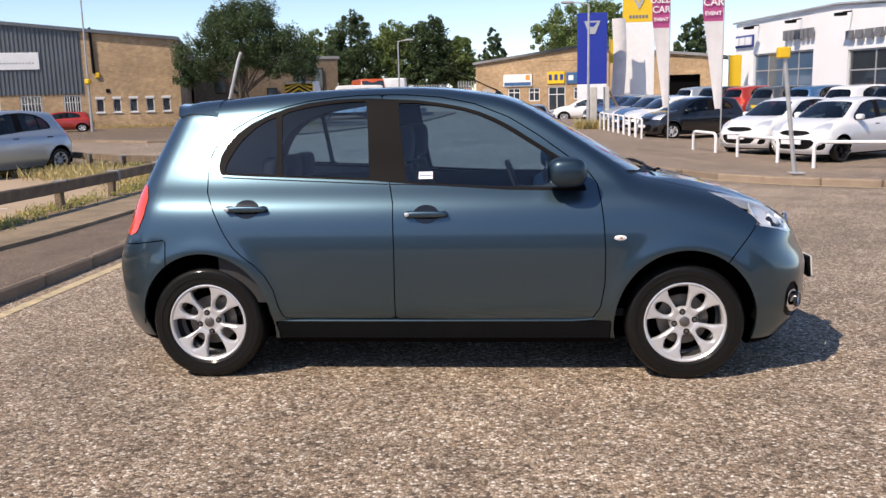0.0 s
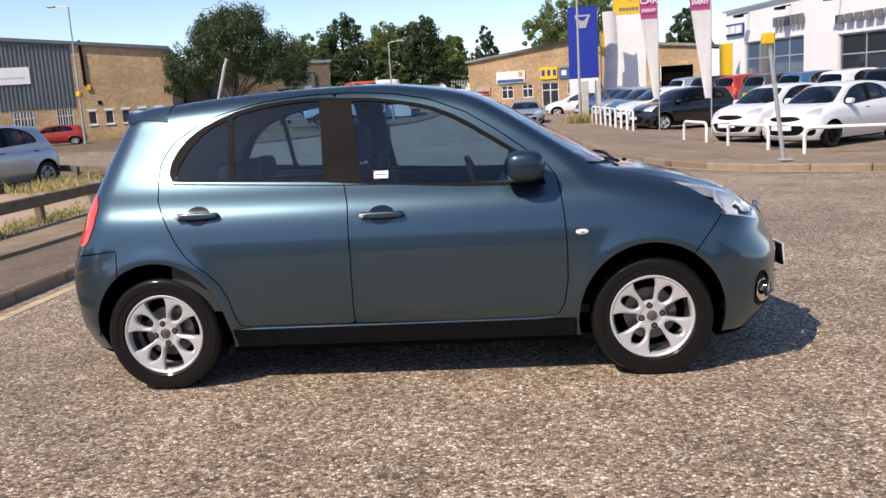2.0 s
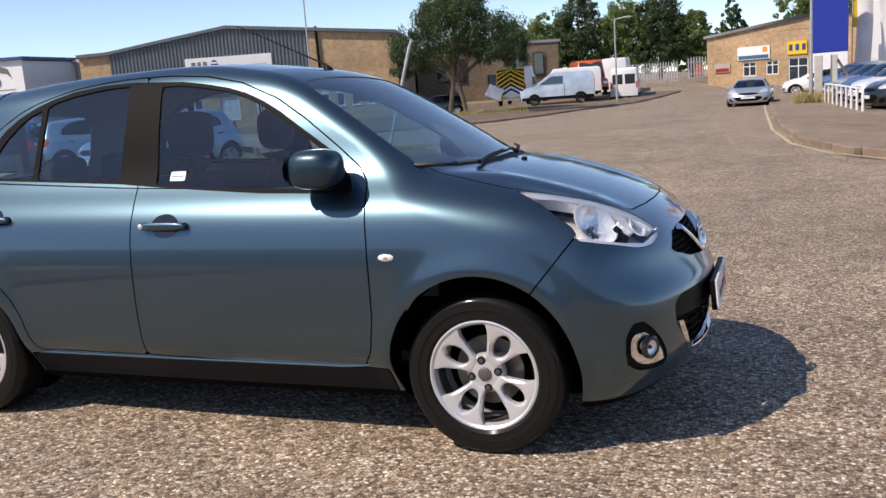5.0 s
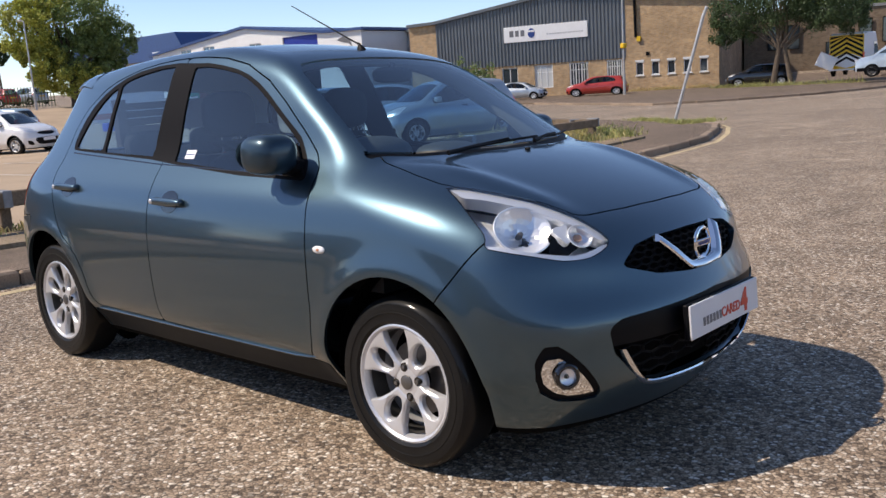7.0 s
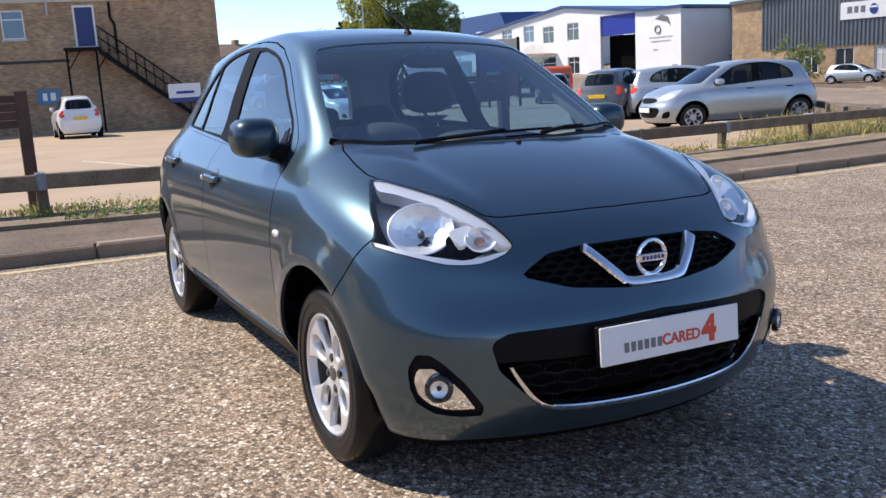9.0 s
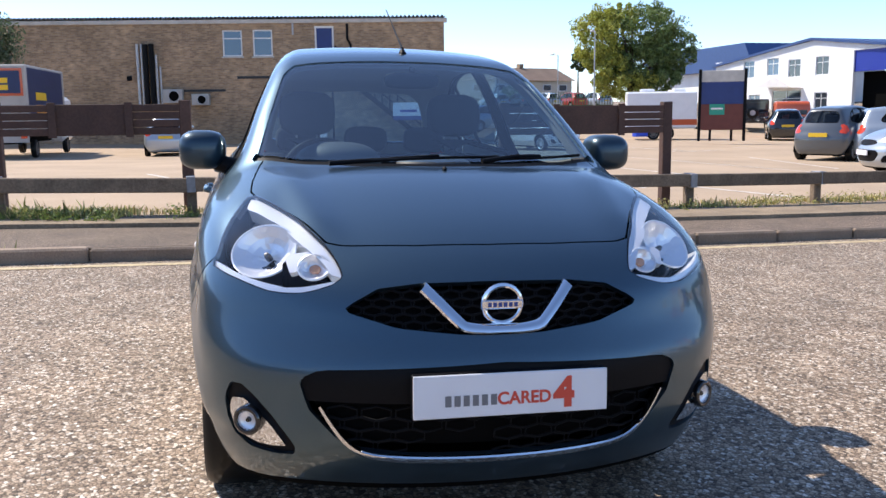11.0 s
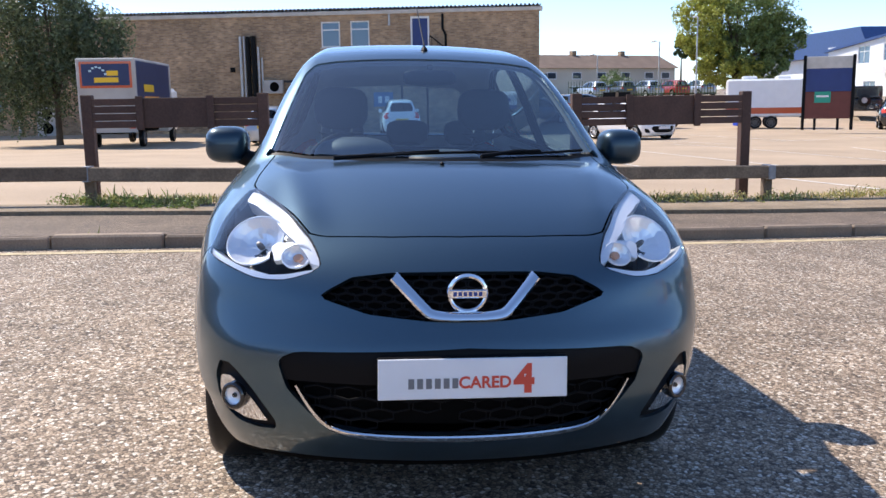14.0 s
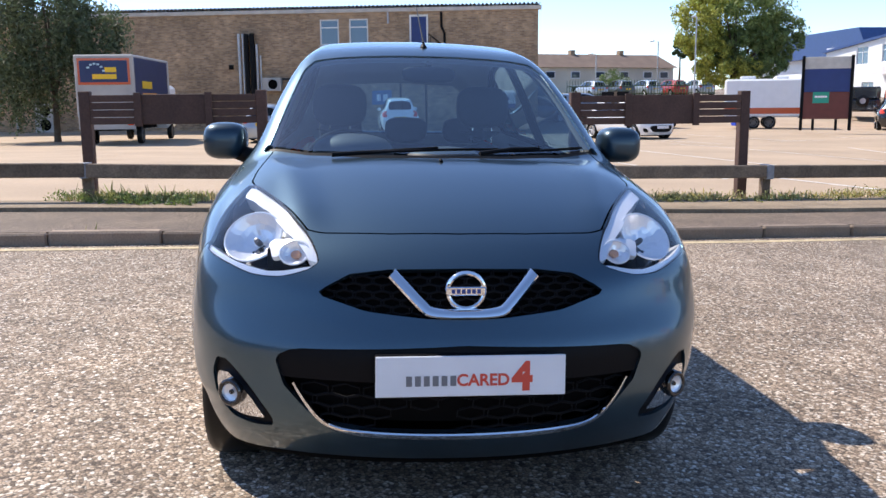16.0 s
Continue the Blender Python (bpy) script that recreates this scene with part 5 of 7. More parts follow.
def warehouse():
    m = facade_pose(-22.35, 53.73, 0, -.951, -.31)
    b = thing("warehouse", "low warehouse with buff brick base and dark grey ribbed cladding", "warehouse", m)
    small = [(.71 + 1.055 * i, 1.21 + 1.055 * i, .77, 1.64) for i in range(5)]
    part("brick_end_wall", holed_wall(6.1, -.8, 5.42, small), BRICK, b, "buff brick wall with five small windows")
    part("brick_gable", Geo().prism([(0, 5.42), (6.1, 5.42), (6.1, 5.98)], lambda s, z, w: (s, -w, z), .3), BRICK, b)
    for h in small:
        window(b, *h, UPVC, WINDOW_DARK, 0, False, .10, .05, UPVC)
        part("lintel", Geo().box((h[0] - .05, -.02, h[3]), (h[1] + .05, .03, h[3] + .14)), UPVC, b)
    big = [(6.35, 7.45, .5, 1.92), (8.75, 10.1, .35, 1.92), (11.3, 12.65, .3, 1.9), (13.9, 15.1, -.3, 1.85), (16.2, 17.6, .3, 1.9)]
    part("brick_base_wall", holed_wall(22.3, -.8, 2.02, big, start=6.1), BRICK, b, "buff brick piers between wide windows")
    for i, h in enumerate(big):
        win = window(b, *h, UPVC, WINDOW_PALE if i == 2 else WINDOW_DARK, 1 if i == 3 else 2, i != 3, .12)
        if i < 2:
            for k in range(7):
                s = h[0] + (h[1] - h[0]) * (k + .5) / 7
                part("window_bar", Geo().box((s - .02, -.04, h[2]), (s + .02, -.01, h[3])), UPVC, win)
    part("brick_left_pier", Geo().box((20.1, -.3, 2.02), (22.3, 0, 5.35)), BRICK, b)
    roof_z = lambda s: 6.55 - .095 * (11.7 - s) if s < 11.7 else 6.55 - .142 * (s - 11.7)  # noqa: E731
    g, s = Geo(), 6.1
    while s < 20.05:
        e = min(s + .26, 20.1)
        for a, c, o0, o1 in ((s, s + .10, .02, .02), (s + .10, s + .13, .02, .075), (s + .13, s + .23, .075, .075), (s + .23, e, .075, .02)):
            g.add([(a, o0, 2.0), (c, o1, 2.0), (c, o1, roof_z(c)), (a, o0, roof_z(a))], [(0, 1, 2, 3)])
        s += .26
    part("cladding", g, CLADDING, b, "dark grey ribbed steel cladding", angle=10)
    part("cladding_back", Geo().prism([(6.1, 2.02), (20.1, 2.02), (20.1, roof_z(20.1)), (11.7, 6.55), (6.1, roof_z(6.1))], lambda a, z, w: (a, -w, z), .25), CLADDING, b)
    roof_sheet(b, [(-.1, 5.40), (11.7, 6.55), (20.2, 5.36), (22.4, 5.3)], 26, CLADDING, "grey metal roof edge")
    # Darker brick than the front: this side's shade is painted in.
    part("side_wall", Geo().box((-.0, -27, -.8), (.3, -.3, 5.4)), BRICK_BROWN, b, "side wall in darker brown brick, shade put into the colour")
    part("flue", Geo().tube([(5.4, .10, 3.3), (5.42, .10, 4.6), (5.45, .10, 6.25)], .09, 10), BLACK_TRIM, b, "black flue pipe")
    part("side_annex", Geo().box((-12.5, -27.5, -.8), (-.2, -16, 4.7)), BRICK_SHADED, b, "brown brick annex with shade put into its colour")
    roof_sheet(b, [(-12.7, 4.7), (.3, 4.8)], 27, ROOF_GREY, "flat annex roof", over=-15.9)
    for s0, z0 in ((-4.4, 1.9), (-2.9, 1.9), (-7.2, .4), (-9.6, 2.0), (-11.2, 2.0)):
        window(b, s0, s0 + .9, z0, z0 + 1.9, BLACK_TRIM, WINDOW_DARK, 0, False, 15.9)
    # sign board
    sign = thing("sign_board", "long white company sign with dark print and a round emblem", "sign", m)
    part("board", Geo().box((8.68, .08, 3.62), (14.78, .14, 4.70), .01), SIGN_WHITE, sign)
    for a, w in ((14.35, .30), (13.92, .26), (13.52, .28)):
        part("print_bar", Geo().box((a - w, .14, 4.0), (a, .15, 4.42)), PRINT_GREY, sign)
    part("emblem", Geo().lathe([(.001, .165), (.30, .165), (.30, .14)], lambda p, q, h: (12.72 + p * .85, h, 4.18 + q * 1.1), 24), PRINT_BLUE, sign, "round navy emblem")
    part("emblem_swoosh", Geo().box((12.5, .166, 4.25), (12.95, .172, 4.36)), SIGN_WHITE, sign)
    for i in range(14):
        part("print_bar", Geo().box((11.6 - i * .19, .14, 3.98), (11.47 - i * .19, .148, 4.07)), GALV, sign)
    solo("alarm_box", Geo().box((5.05, .02, 3.02), (5.35, .14, 3.36), .04), SIGN_YELLOW, "yellow alarm box on a brick wall", "alarm box", m)
    solo("wall_vent", Geo().box((4.5, .0, 2.05), (4.75, .05, 2.30), .01), BLACK_TRIM, "dark square wall vent", "vent", m)
    solo("wall_notice", Geo().box((-.02, -1.6, 2.9), (-.07, -.9, 3.9)), SIGN_WHITE, "white notice on the shaded side wall", "sign", m)


def white_unit():
    m = facade_pose(-49.06, 47.09, 0, -.993, -.12)
    b = thing("office_unit", "white rendered two-storey business unit with blue roof edge", "building", m)
    holes = [(11.28, 12.73, 4.0, 5.5), (14.5, 15.97, 3.95, 5.45), (17.2, 18.7, 4.2, 5.7), (20.4, 21.9, 4.1, 5.65), (11.28, 12.73, 1.1, 2.6), (14.3, 17.9, .6, 2.9), (19.5, 21.0, 1.2, 2.6), (4.68, 8.65, .3, 6.0)]
    part("wall", holed_wall(26, -.5, 5.75, [h for h in holes[:-1]] + [(4.68, 8.65, .3, 5.74)]), RENDER_WHITE, b, "white rendered wall")
    part("gable", Geo().prism([(4.0, 5.75), (23.5, 5.75), (13.0, 6.85)], lambda s, z, w: (s, -w, z), .3), RENDER_WHITE, b)
    for h in holes[:7]:
        window(b, *h, UPVC, WINDOW_DARK if h[0] < 15 else WINDOW_BLUE, 1, True, .12)
    part("blue_shutter", Geo().box((4.68, -.25, 4.1), (8.65, -.12, 5.74)), SIGN_BLUE, b, "blue loading bay fascia")
    # No door here: a near-black sheet paints the shade inside the bay.
    part("bay_door", Geo().box((4.68, -1.2, .3), (8.65, -1.1, 4.1)), DARK, b, "dark sheet for the shade inside an open loading bay")
    roof_sheet(b, [(-.3, 5.66), (4.0, 5.72), (13.2, 6.86), (26.3, 5.3)], 24, BLUE_TRIM, "blue roof edge")
    part("side_wall", Geo().box((-.0, -24, -.5), (.3, -.3, 5.6)), RENDER_WHITE, b)
    part("canopy", Geo().prism([(14.1, 3.05), (18.5, 3.2), (16.3, 4.0)], lambda s, z, w: (s, w, z), 1.2), BANNER, b, "striped entrance canopy")
    em = thing("wall_emblem", "grey bird-shaped company emblem over faint print on a white wall", "sign", m)
    part("sweep", Geo().prism([(2.6, 5.05), (1.9, 5.3), (1.25, 5.1), (.95, 4.35), (1.35, 4.75), (1.75, 4.8)], lambda s, z, w: (s, w + .004, z), .03), PRINT_GREY, em)
    part("ring", Geo().tube([(2.3 + .28 * math.cos(a), .03, 4.2 + .28 * math.sin(a)) for a in (2 * math.pi * k / 24 for k in range(24))], .05, 6, True), PRINT_GREY, em)
    for z, s0, s1 in ((3.55, .8, 3.2), (3.25, 1.0, 3.0), (2.6, 2.3, 2.8)):
        part("print_bar", Geo().box((s0, .004, z), (s1, .02, z + .1)), GALV, em)
    wing = thing("office_wing", "pale grey rendered lean-to with a corrugated roof edge", "building", m)
    part("wall", Geo().box((-12.5, -6.3, -.5), (-.2, -6, 5.5)), TRUCK_BODY, wing)
    roof_sheet(wing, [(-12.6, 5.5), (-.1, 5.5)], 16, CONCRETE_PALE, "corrugated roof edge", over=-5.7)
    part("door", Geo().box((-8.2, -6.0, .3), (-7.2, -5.93, 2.5)), RED_PAINT, wing, "dull red door")
    rail = thing("metal_railing", "dark metal railing along a raised path", "railing", m)
    for i in range(24):
        part("baluster", Geo().box((-11.5 + i * .45, -4.5, .2), (-11.46 + i * .45, -4.46, 1.9)), BLACK_TRIM, rail)
    part("rail", Geo().box((-11.6, -4.51, 1.85), (-1.0, -4.45, 1.92)), BLACK_TRIM, rail)
    far = thing("blue_roof_hall", "distant hall with a dark blue pitched roof", "building", pose(-98, 62, 1.5))
    part("wall", Geo().box((-12, -8, -1), (14, 8, 4.2)), RENDER_WHITE, far)
    part("roof", Geo().prism([(-13, 4.2), (15, 4.2), (13, 7.0), (-11, 7.0)], lambda s, z, w: (s, -9 + w, z), 18), BLUE_TRIM, far, "dark blue sheet roof")


def brick_works():
    m = facade_pose(-39.36, 9.15, 0, -.19, -.98178)
    b = thing("brick_building", "long two-storey brown brick building in shade", "building", m)
    holes = [(9.9, 10.86, 4.1, 5.36), (8.42, 9.38, 4.1, 5.37), (5.42, 6.36, 3.66, 5.52)]
    part("wall", holed_wall(44, -1.0, 5.72, holes), BRICK_BROWN, b, "brown brick wall")
    for h in holes[:2]:
        window(b, *h, UPVC, WINDOW_BLUE, 0, True, .10, .07, CONCRETE_PALE)
    door = part("door_frame", Geo().box((5.42, -.14, 3.66), (5.51, -.04, 5.52)).box((6.27, -.14, 3.66), (6.36, -.04, 5.52)).box((5.51, -.14, 5.42), (6.27, -.04, 5.52)), UPVC, b, "white door frame")
    part("door_leaf", Geo().box((5.51, -.12, 3.66), (6.27, -.07, 5.42)), BLUE_DOOR, door, "dark blue door")
    coping = Geo().box((-.15, -.3, 5.66), (44, .12, 5.86), .02)
    part("coping", coping, CONCRETE_PALE, b, "pale roof edge")
    corr = Geo()
    for level in (0, -.03):
        corr.grid(lambda a, b: (-.1 + 36.1 * a, .20 - 9.2 * b, 5.95 + .05 * math.cos(2 * math.pi * a * 180) + .55 * b + level), 1440, 1)
    part("corrugated_roof", corr, ROOF_GREY, b, "corrugated roof edge")
    part("end_wall", Geo().box((.0, -16, -1.0), (.3, -.3, 5.7)), BRICK_BROWN, b)
    part("roof_slab", Geo().box((0, -16, 5.7), (44, -.3, 5.8)), ROOF_GREY, b)
    part("band", Geo().box((6.7, 0, 3.02), (10.2, .05, 3.14)).box((10.8, 0, 2.41), (13.0, .05, 2.52)), TRIM_GREY, b, "dark pipe run")
    # iron stair
    st = thing("fire_stair", "dark steel outside stair with railings", "staircase", m)
    part("landing", Geo().box((5.3, .05, 3.46), (6.8, 1.15, 3.58)), BLACK_TRIM, st, "landing of dark steel plate")
    part("door_step", Geo().box((5.35, .02, 3.58), (6.45, .45, 3.66), .01), CONCRETE_PALE, st, "pale door step")
    for i in range(16):
        s0 = 5.3 - (i + 1) * .255
        part("tread", Geo().box((s0, .1, 3.46 - (i + 1) * .205), (s0 + .28, 1.1, 3.50 - (i + 1) * .205)), BLACK_TRIM, st)
    for o in (.08, 1.12):
        part("stringer", Geo().prism([(5.35, 3.55), (1.2, .20), (1.2, -.06), (5.35, 3.28)], lambda s, z, w: (s, o + w, z), .04), BLACK_TRIM, st)
        for h in (.5, 1.0):
            part("handrail", Geo().tube([(5.3, o, 3.5 + h), (1.2, o, .20 + h)], .025, 6), BLACK_TRIM, st)
        for i in range(12):
            s0 = 5.3 - i * .37
            part("baluster", Geo().tube([(s0, o, 3.5 - i * .298), (s0, o, 4.5 - i * .298)], .016, 6), BLACK_TRIM, st)
    for s0 in (5.45, 6.7):
        part("post", Geo().tube([(s0, 1.1, -.4), (s0, 1.1, 3.5)], .05, 8), BLACK_TRIM, st)
        part("brace", Geo().tube([(s0, 1.1, 2.6), (s0 - .6, 1.1, 3.46)], .03, 6), BLACK_TRIM, st)
    # pipes
    pipes = thing("flue_pipes", "bundle of tall dark and silver flue pipes on a wall", "pipe", m)
    for s, r, mat, top in ((14.98, .07, GALV, 4.72), (14.78, .05, GALV, 4.72), (14.60, .12, BLACK_TRIM, 4.70), (14.30, .13, BLACK_TRIM, 4.72), (14.08, .06, GALV, 4.2), (13.9, .045, GALV, 3.65)):
        part("pipe", Geo().tube([(s, .16, 1.5), (s, .16, top)], r, 10), mat, pipes)
    part("drain", Geo().tube([(4.75, .12, 5.6), (4.75, .12, 4.9), (4.6, .12, 4.6), (4.6, .12, 3.3)], .06, 8), BLACK_TRIM, pipes)
    part("drain", Geo().tube([(27.0, .12, 2.6), (27.0, .12, -.3)], .07, 8), GALV, pipes)
    part("drain", Geo().tube([(7.4, .12, 5.65), (7.4, .12, 5.1)], .05, 8), GALV, pipes)
    solo("wall_box", Geo().box((15.35, .0, 2.97), (15.57, .12, 3.2), .01), BLACK_TRIM, "dark box on a brick wall", "vent", m)
    for s, z, w, h in ((12.85, 1.87, .95, .66), (11.55, 1.75, .85, .54), (24.85, -.14, 1.05, 1.56)):
        ac = thing("air_conditioner", "pale grey wall-mounted air conditioning unit", "air conditioner", m, group="wall air conditioners")
        part("case", Geo().box((s, .08, z), (s + w, .42, z + h), .02), TRUCK_BODY, ac)
        for k in range(2 if h > 1 else 1):
            cz = z + (h * .5 if h < 1 else h * (.27 + .47 * k))
            r = min(w, h if h < 1 else h / 2) * .40
            part("fan_ring", Geo().tube([(s + w * .42 + r * math.cos(a), .43, cz + r * math.sin(a)) for a in (2 * math.pi * i / 20 for i in range(20))], .02, 6, True), GALV, ac)
            part("fan_disc", Geo().lathe([(.001, .425), (r, .425)], lambda p, q, hh: (s + w * .42 + p, hh, cz + q), 20), DARK, ac)
    bn = thing("banner", "blue and white printed banner on a wall", "banner", m)
    part("sheet", Geo().box((1.1, 1.2, 1.12), (2.55, 1.23, 1.76)), SIGN_WHITE, bn)
    part("print_bar", Geo().box((1.4, 1.23, 1.3), (2.2, 1.235, 1.42)), SIGN_BLUE, bn)
    part("lower_strip", Geo().box((1.1, 1.2, .92), (2.55, 1.228, 1.12)), PRINT_BLUE, bn)
    sg = thing("wall_sign", "light blue square sign with white shapes", "sign", m)
    part("board", Geo().box((7.3, .04, 1.14), (8.28, .08, 1.84)), BLUE_PAINT, sg)
    part("print_bar", Geo().box((7.5, .08, 1.32), (7.72, .085, 1.66)), SIGN_WHITE, sg)
    part("print_bar", Geo().box((7.86, .08, 1.32), (8.05, .085, 1.66)), SIGN_WHITE, sg)
    solo("blue_notice", Geo().box((27.72, .3, 1.15), (28.1, .34, 1.6)), BLUE_PAINT, "small blue parking notice", "sign", m)


def hire_shop():
    m = facade_pose(16.56, 70.79, 0, -.917, .399)
    b = thing("hire_shop", "long low buff brick shop with a sloping roofline", "shop", m)
    S = lambda s: 22 - s  # noqa: E731
    holes = [(S(8.92), S(7.26), -.3, 1.87), (S(4.5), S(3.28), .57, 1.8), (S(6.44), S(5.35), .6, 1.8), (S(10.9), S(9.68), .7, 1.8), (1.2, 4.0, -.3, 2.6)]
    part("wall", holed_wall(22, -.8, 4.15, holes), BRICK, b, "buff brick wall")
    part("gable", Geo().prism([(0, 4.0), (22, 4.15), (S(10.2), 5.2)], lambda s, z, w: (s, -w, z), .3), BRICK, b)
    roof_sheet(b, [(-.2, 3.95), (S(10.2), 5.2), (22.2, 4.05)], 20, ROOF_GREY, "grey roof edge")
    for h in holes[:4]:
        window(b, *h, UPVC, WINDOW_DARK, 1, True, .12, .09)
    part("side_wall", Geo().box((21.7, -20, -.8), (22, -.3, 4.1)), BRICK, b)
    # The bay stands open; this near-black sheet is its painted shade.
    part("shutter", Geo().box((1.2, -.6, -.3), (4.0, -.5, 2.6)), DARK, b, "dark sheet for the shade inside an open bay")
    for name, label, a, c, z0, z1, mat, bars in (("shop_sign", "yellow square shop sign with dark letters as bars", 7.25, 8.87, 2.14, 3.2, SIGN_YELLOW, PRINT_BLUE), ("shop_sign", "blue shop sign panel", 9.05, 11.6, 2.1, 3.08, BLUE_PAINT, SIGN_WHITE), ("shop_poster", "wide white poster with a blue strip and a tractor shape", 2.88, 5.73, 1.98, 3.07, SIGN_WHITE, BLUE_PAINT), ("shop_notice", "small white notice board", .74, 2.18, 1.06, 1.82, TRUCK_BODY, RED_PAINT)):
        sg = thing(name, label, "sign", m)
        part("board", Geo().box((S(c), .05, z0), (S(a), .12, z1)), mat, sg)
        if name == "shop_sign":
            for k in range(3):
                w = (c - a) / 3
                part("print_bar", Geo().box((S(c) + w * k + w * .2, .12, z0 + .3), (S(c) + w * k + w * .75, .13, z1 - .25)), bars, sg)
        else:
            part("print_bar", Geo().box((S(c) + .1, .12, z0 + .05), (S(a) - .1, .13, z0 + .35)), bars, sg)
            part("print_bar", Geo().box((S(c) + .2, .12, z0 + .55), (S(c) + .6, .13, z1 - .1)), SIGN_ORANGE, sg)


def showroom():
    m = facade_pose(15.39, 26.1, 0, -.251, .968)
    b = thing("showroom", "bright white car showroom with large glass fronts", "showroom", m)
    S = lambda s: 16 - s  # noqa: E731
    holes = [(S(6.77), S(1.73), .5, 3.0), (S(14.2), S(9.2), .3, 2.84)]
    part("wall", holed_wall(16.1, -.4, 4.35, holes), RENDER_WHITE, b, "white panelled wall")
    part("gable", Geo().prism([(-.2, 4.35), (16.1, 4.35), (16.1, 4.55), (7.6, 4.68), (4, 4.42), (-.2, 4.1)], lambda s, z, w: (s, -w, z), .3), RENDER_WHITE, b)
    part("end_wall", Geo().box((15.8, -12, -.4), (16.1, -.3, 4.5)), RENDER_WHITE, b)
    part("roof_edge", Geo().tube([(16.2, .1, 4.6), (7.6, .1, 4.72), (-.2, .1, 4.3)], .06, 6), GALV, b, "grey roof edge")
    part("roof", Geo().box((-.2, -12, 4.3), (16.1, -.3, 4.4)), ROOF_GREY, b)
    window(b, *holes[0], GALV, WINDOW_BLUE, 3, True, .15, .07)
    window(b, *holes[1], GALV, WINDOW_DARK, 2, True, .15, .07)
    for k in range(3):
        part("flood_lamp", Geo().tube([(S(2.2 + 3.6 * k), .05, 4.35), (S(2.4 + 3.6 * k), .6, 4.28)], .03, 6).box((S(2.6 + 3.6 * k), .5, 4.15), (S(2.2 + 3.6 * k), .85, 4.27), .02), BLACK_TRIM, b, "black flood lamp")
    for a, c, z0, z1, mat, n in ((.04, 1.75, 3.36, 3.95, PRINT_BLUE, 3), (4.56, 6.96, 3.36, 4.0, None, 7), (9.18, 14.0, 3.12, 3.68, None, 8)):
        sg = thing("wall_lettering", "dark raised lettering as plain bars on a white wall", "sign", m)
        if mat:
            part("board", Geo().box((S(c), .03, z0), (S(a), .10, z1)), mat, sg, "dark blue sign panel")
        w = (c - a) / n
        for k in range(n):
            part("print_bar", Geo().box((S(c) + w * k + w * .15, .10, z0 + .12), (S(c) + w * k + w * .85, .2, z1 - .1)), SIGN_WHITE if mat else PRINT_GREY, sg)


CREAM = material("cream_render", (.58, .52, .42), .85, tint=.15, tint_scale=.3)


def houses():
    b = thing("terraced_houses", "distant row of cream terraced houses with brown tiled roofs", "house", pose(-106.2, 33, 2.3, 0, 0, 16))
    part("wall", Geo().box((-4, -16, -1.5), (4, 6.5, 2.9)), CREAM, b, "cream rendered wall")
    part("roof", Geo().prism([(-4.5, 2.85), (4.5, 2.85), (0, 4.6)], lambda s, z, w: (s, -16.3 + w, z), 23.1), ROOF_TILE, b, "brown tiled roof")
    for y in (-13, -6, 1):
        part("chimney", Geo().box((-.5, y, 4.0), (.3, y + .6, 5.1), .03), BRICK_BROWN, b)
    for y in (-15, -11.6, -8.2, -4.8, -1.4, 2.0, 4.4):
        for z in (-.1, 1.55):
            win = part("window", Geo().box((4.0, y, z), (4.06, y + 1.3, z + .85)), UPVC, b)
            part("pane", Geo().box((4.06, y + .12, z + .1), (4.09, y + 1.2, z + .76)), WINDOW_DARK, win)


warehouse()
white_unit()
brick_works()
hire_shop()
showroom()
houses()

# ---- parked vehicles ----
def parked_car(label, paint, x, y, heading, scale=(1, 1, 1), z=None, rims=None, lift=.10, group=""):
    """A closed-up hatchback; its length, width and height are scaled to the model."""
    rims = rims or ALLOY
    base = ground_height(x, y) + lift if z is None else z
    key = (paint.name, rims.name)
    m = pose(x, y, base, 0, 0, heading) @ Matrix.Diagonal((*scale, 1))
    if key in PARKED:
        ob = copy_thing(PARKED[key], m)
        ob.matrix_world = m
        ob["label"] = label
        if group:
            ob["group"] = group
        return ob
    c = thing("parked_car", label, "car", m, group)
    sk = Skin(56, 84, 12)
    lamps, upper, lower, fogs = car_shell(c, sk, paint, False)
    for faces in halves(sk, lamps):
        part("headlamp", sk.mesh("headlamp", faces, SILVER_REFLECTOR, .004), SILVER_REFLECTOR, c, "clear headlamp")
    part("grille", sk.mesh("grille", upper + lower, BLACK_TRIM, .02), BLACK_TRIM, c, "black grille")
    part("fog_recess", sk.mesh("fog_recess", fogs, BLACK_TRIM, .01), BLACK_TRIM, c)
    part("plate", Geo().box((1.965, -.26, .43), (1.985, .26, .54)), PLATE, c, "white number plate")
    part("rear_plate", Geo().box((-1.835, -.26, .66), (-1.80, .26, .77)), SIGN_YELLOW, c, "yellow number plate")
    part("cabin", Geo().box((-1.35, -.62, .35), (.95, .62, .97), .05).box((-.15, -.55, .9), (.0, -.15, 1.28), .05).box((-.15, .15, .9), (.0, .55, 1.28), .05), DARK, c, "dark cabin")
    for side in (-1, 1):
        part("door_mirror", Geo().blob((.64, side * .81, 1.05), (.09, .09, .07), 6, .7), paint, c)
        for hx in (-.06, -.98):
            part("door_handle", Geo().blob((hx, side * .79, .865), (.10, .015, .016), 5, .7), BLACK_TRIM, c)
        for wx in (-WHEEL_X, WHEEL_X):
            wheel_at(c, wx, side * .722, WHEEL_Z, side, rims, False)
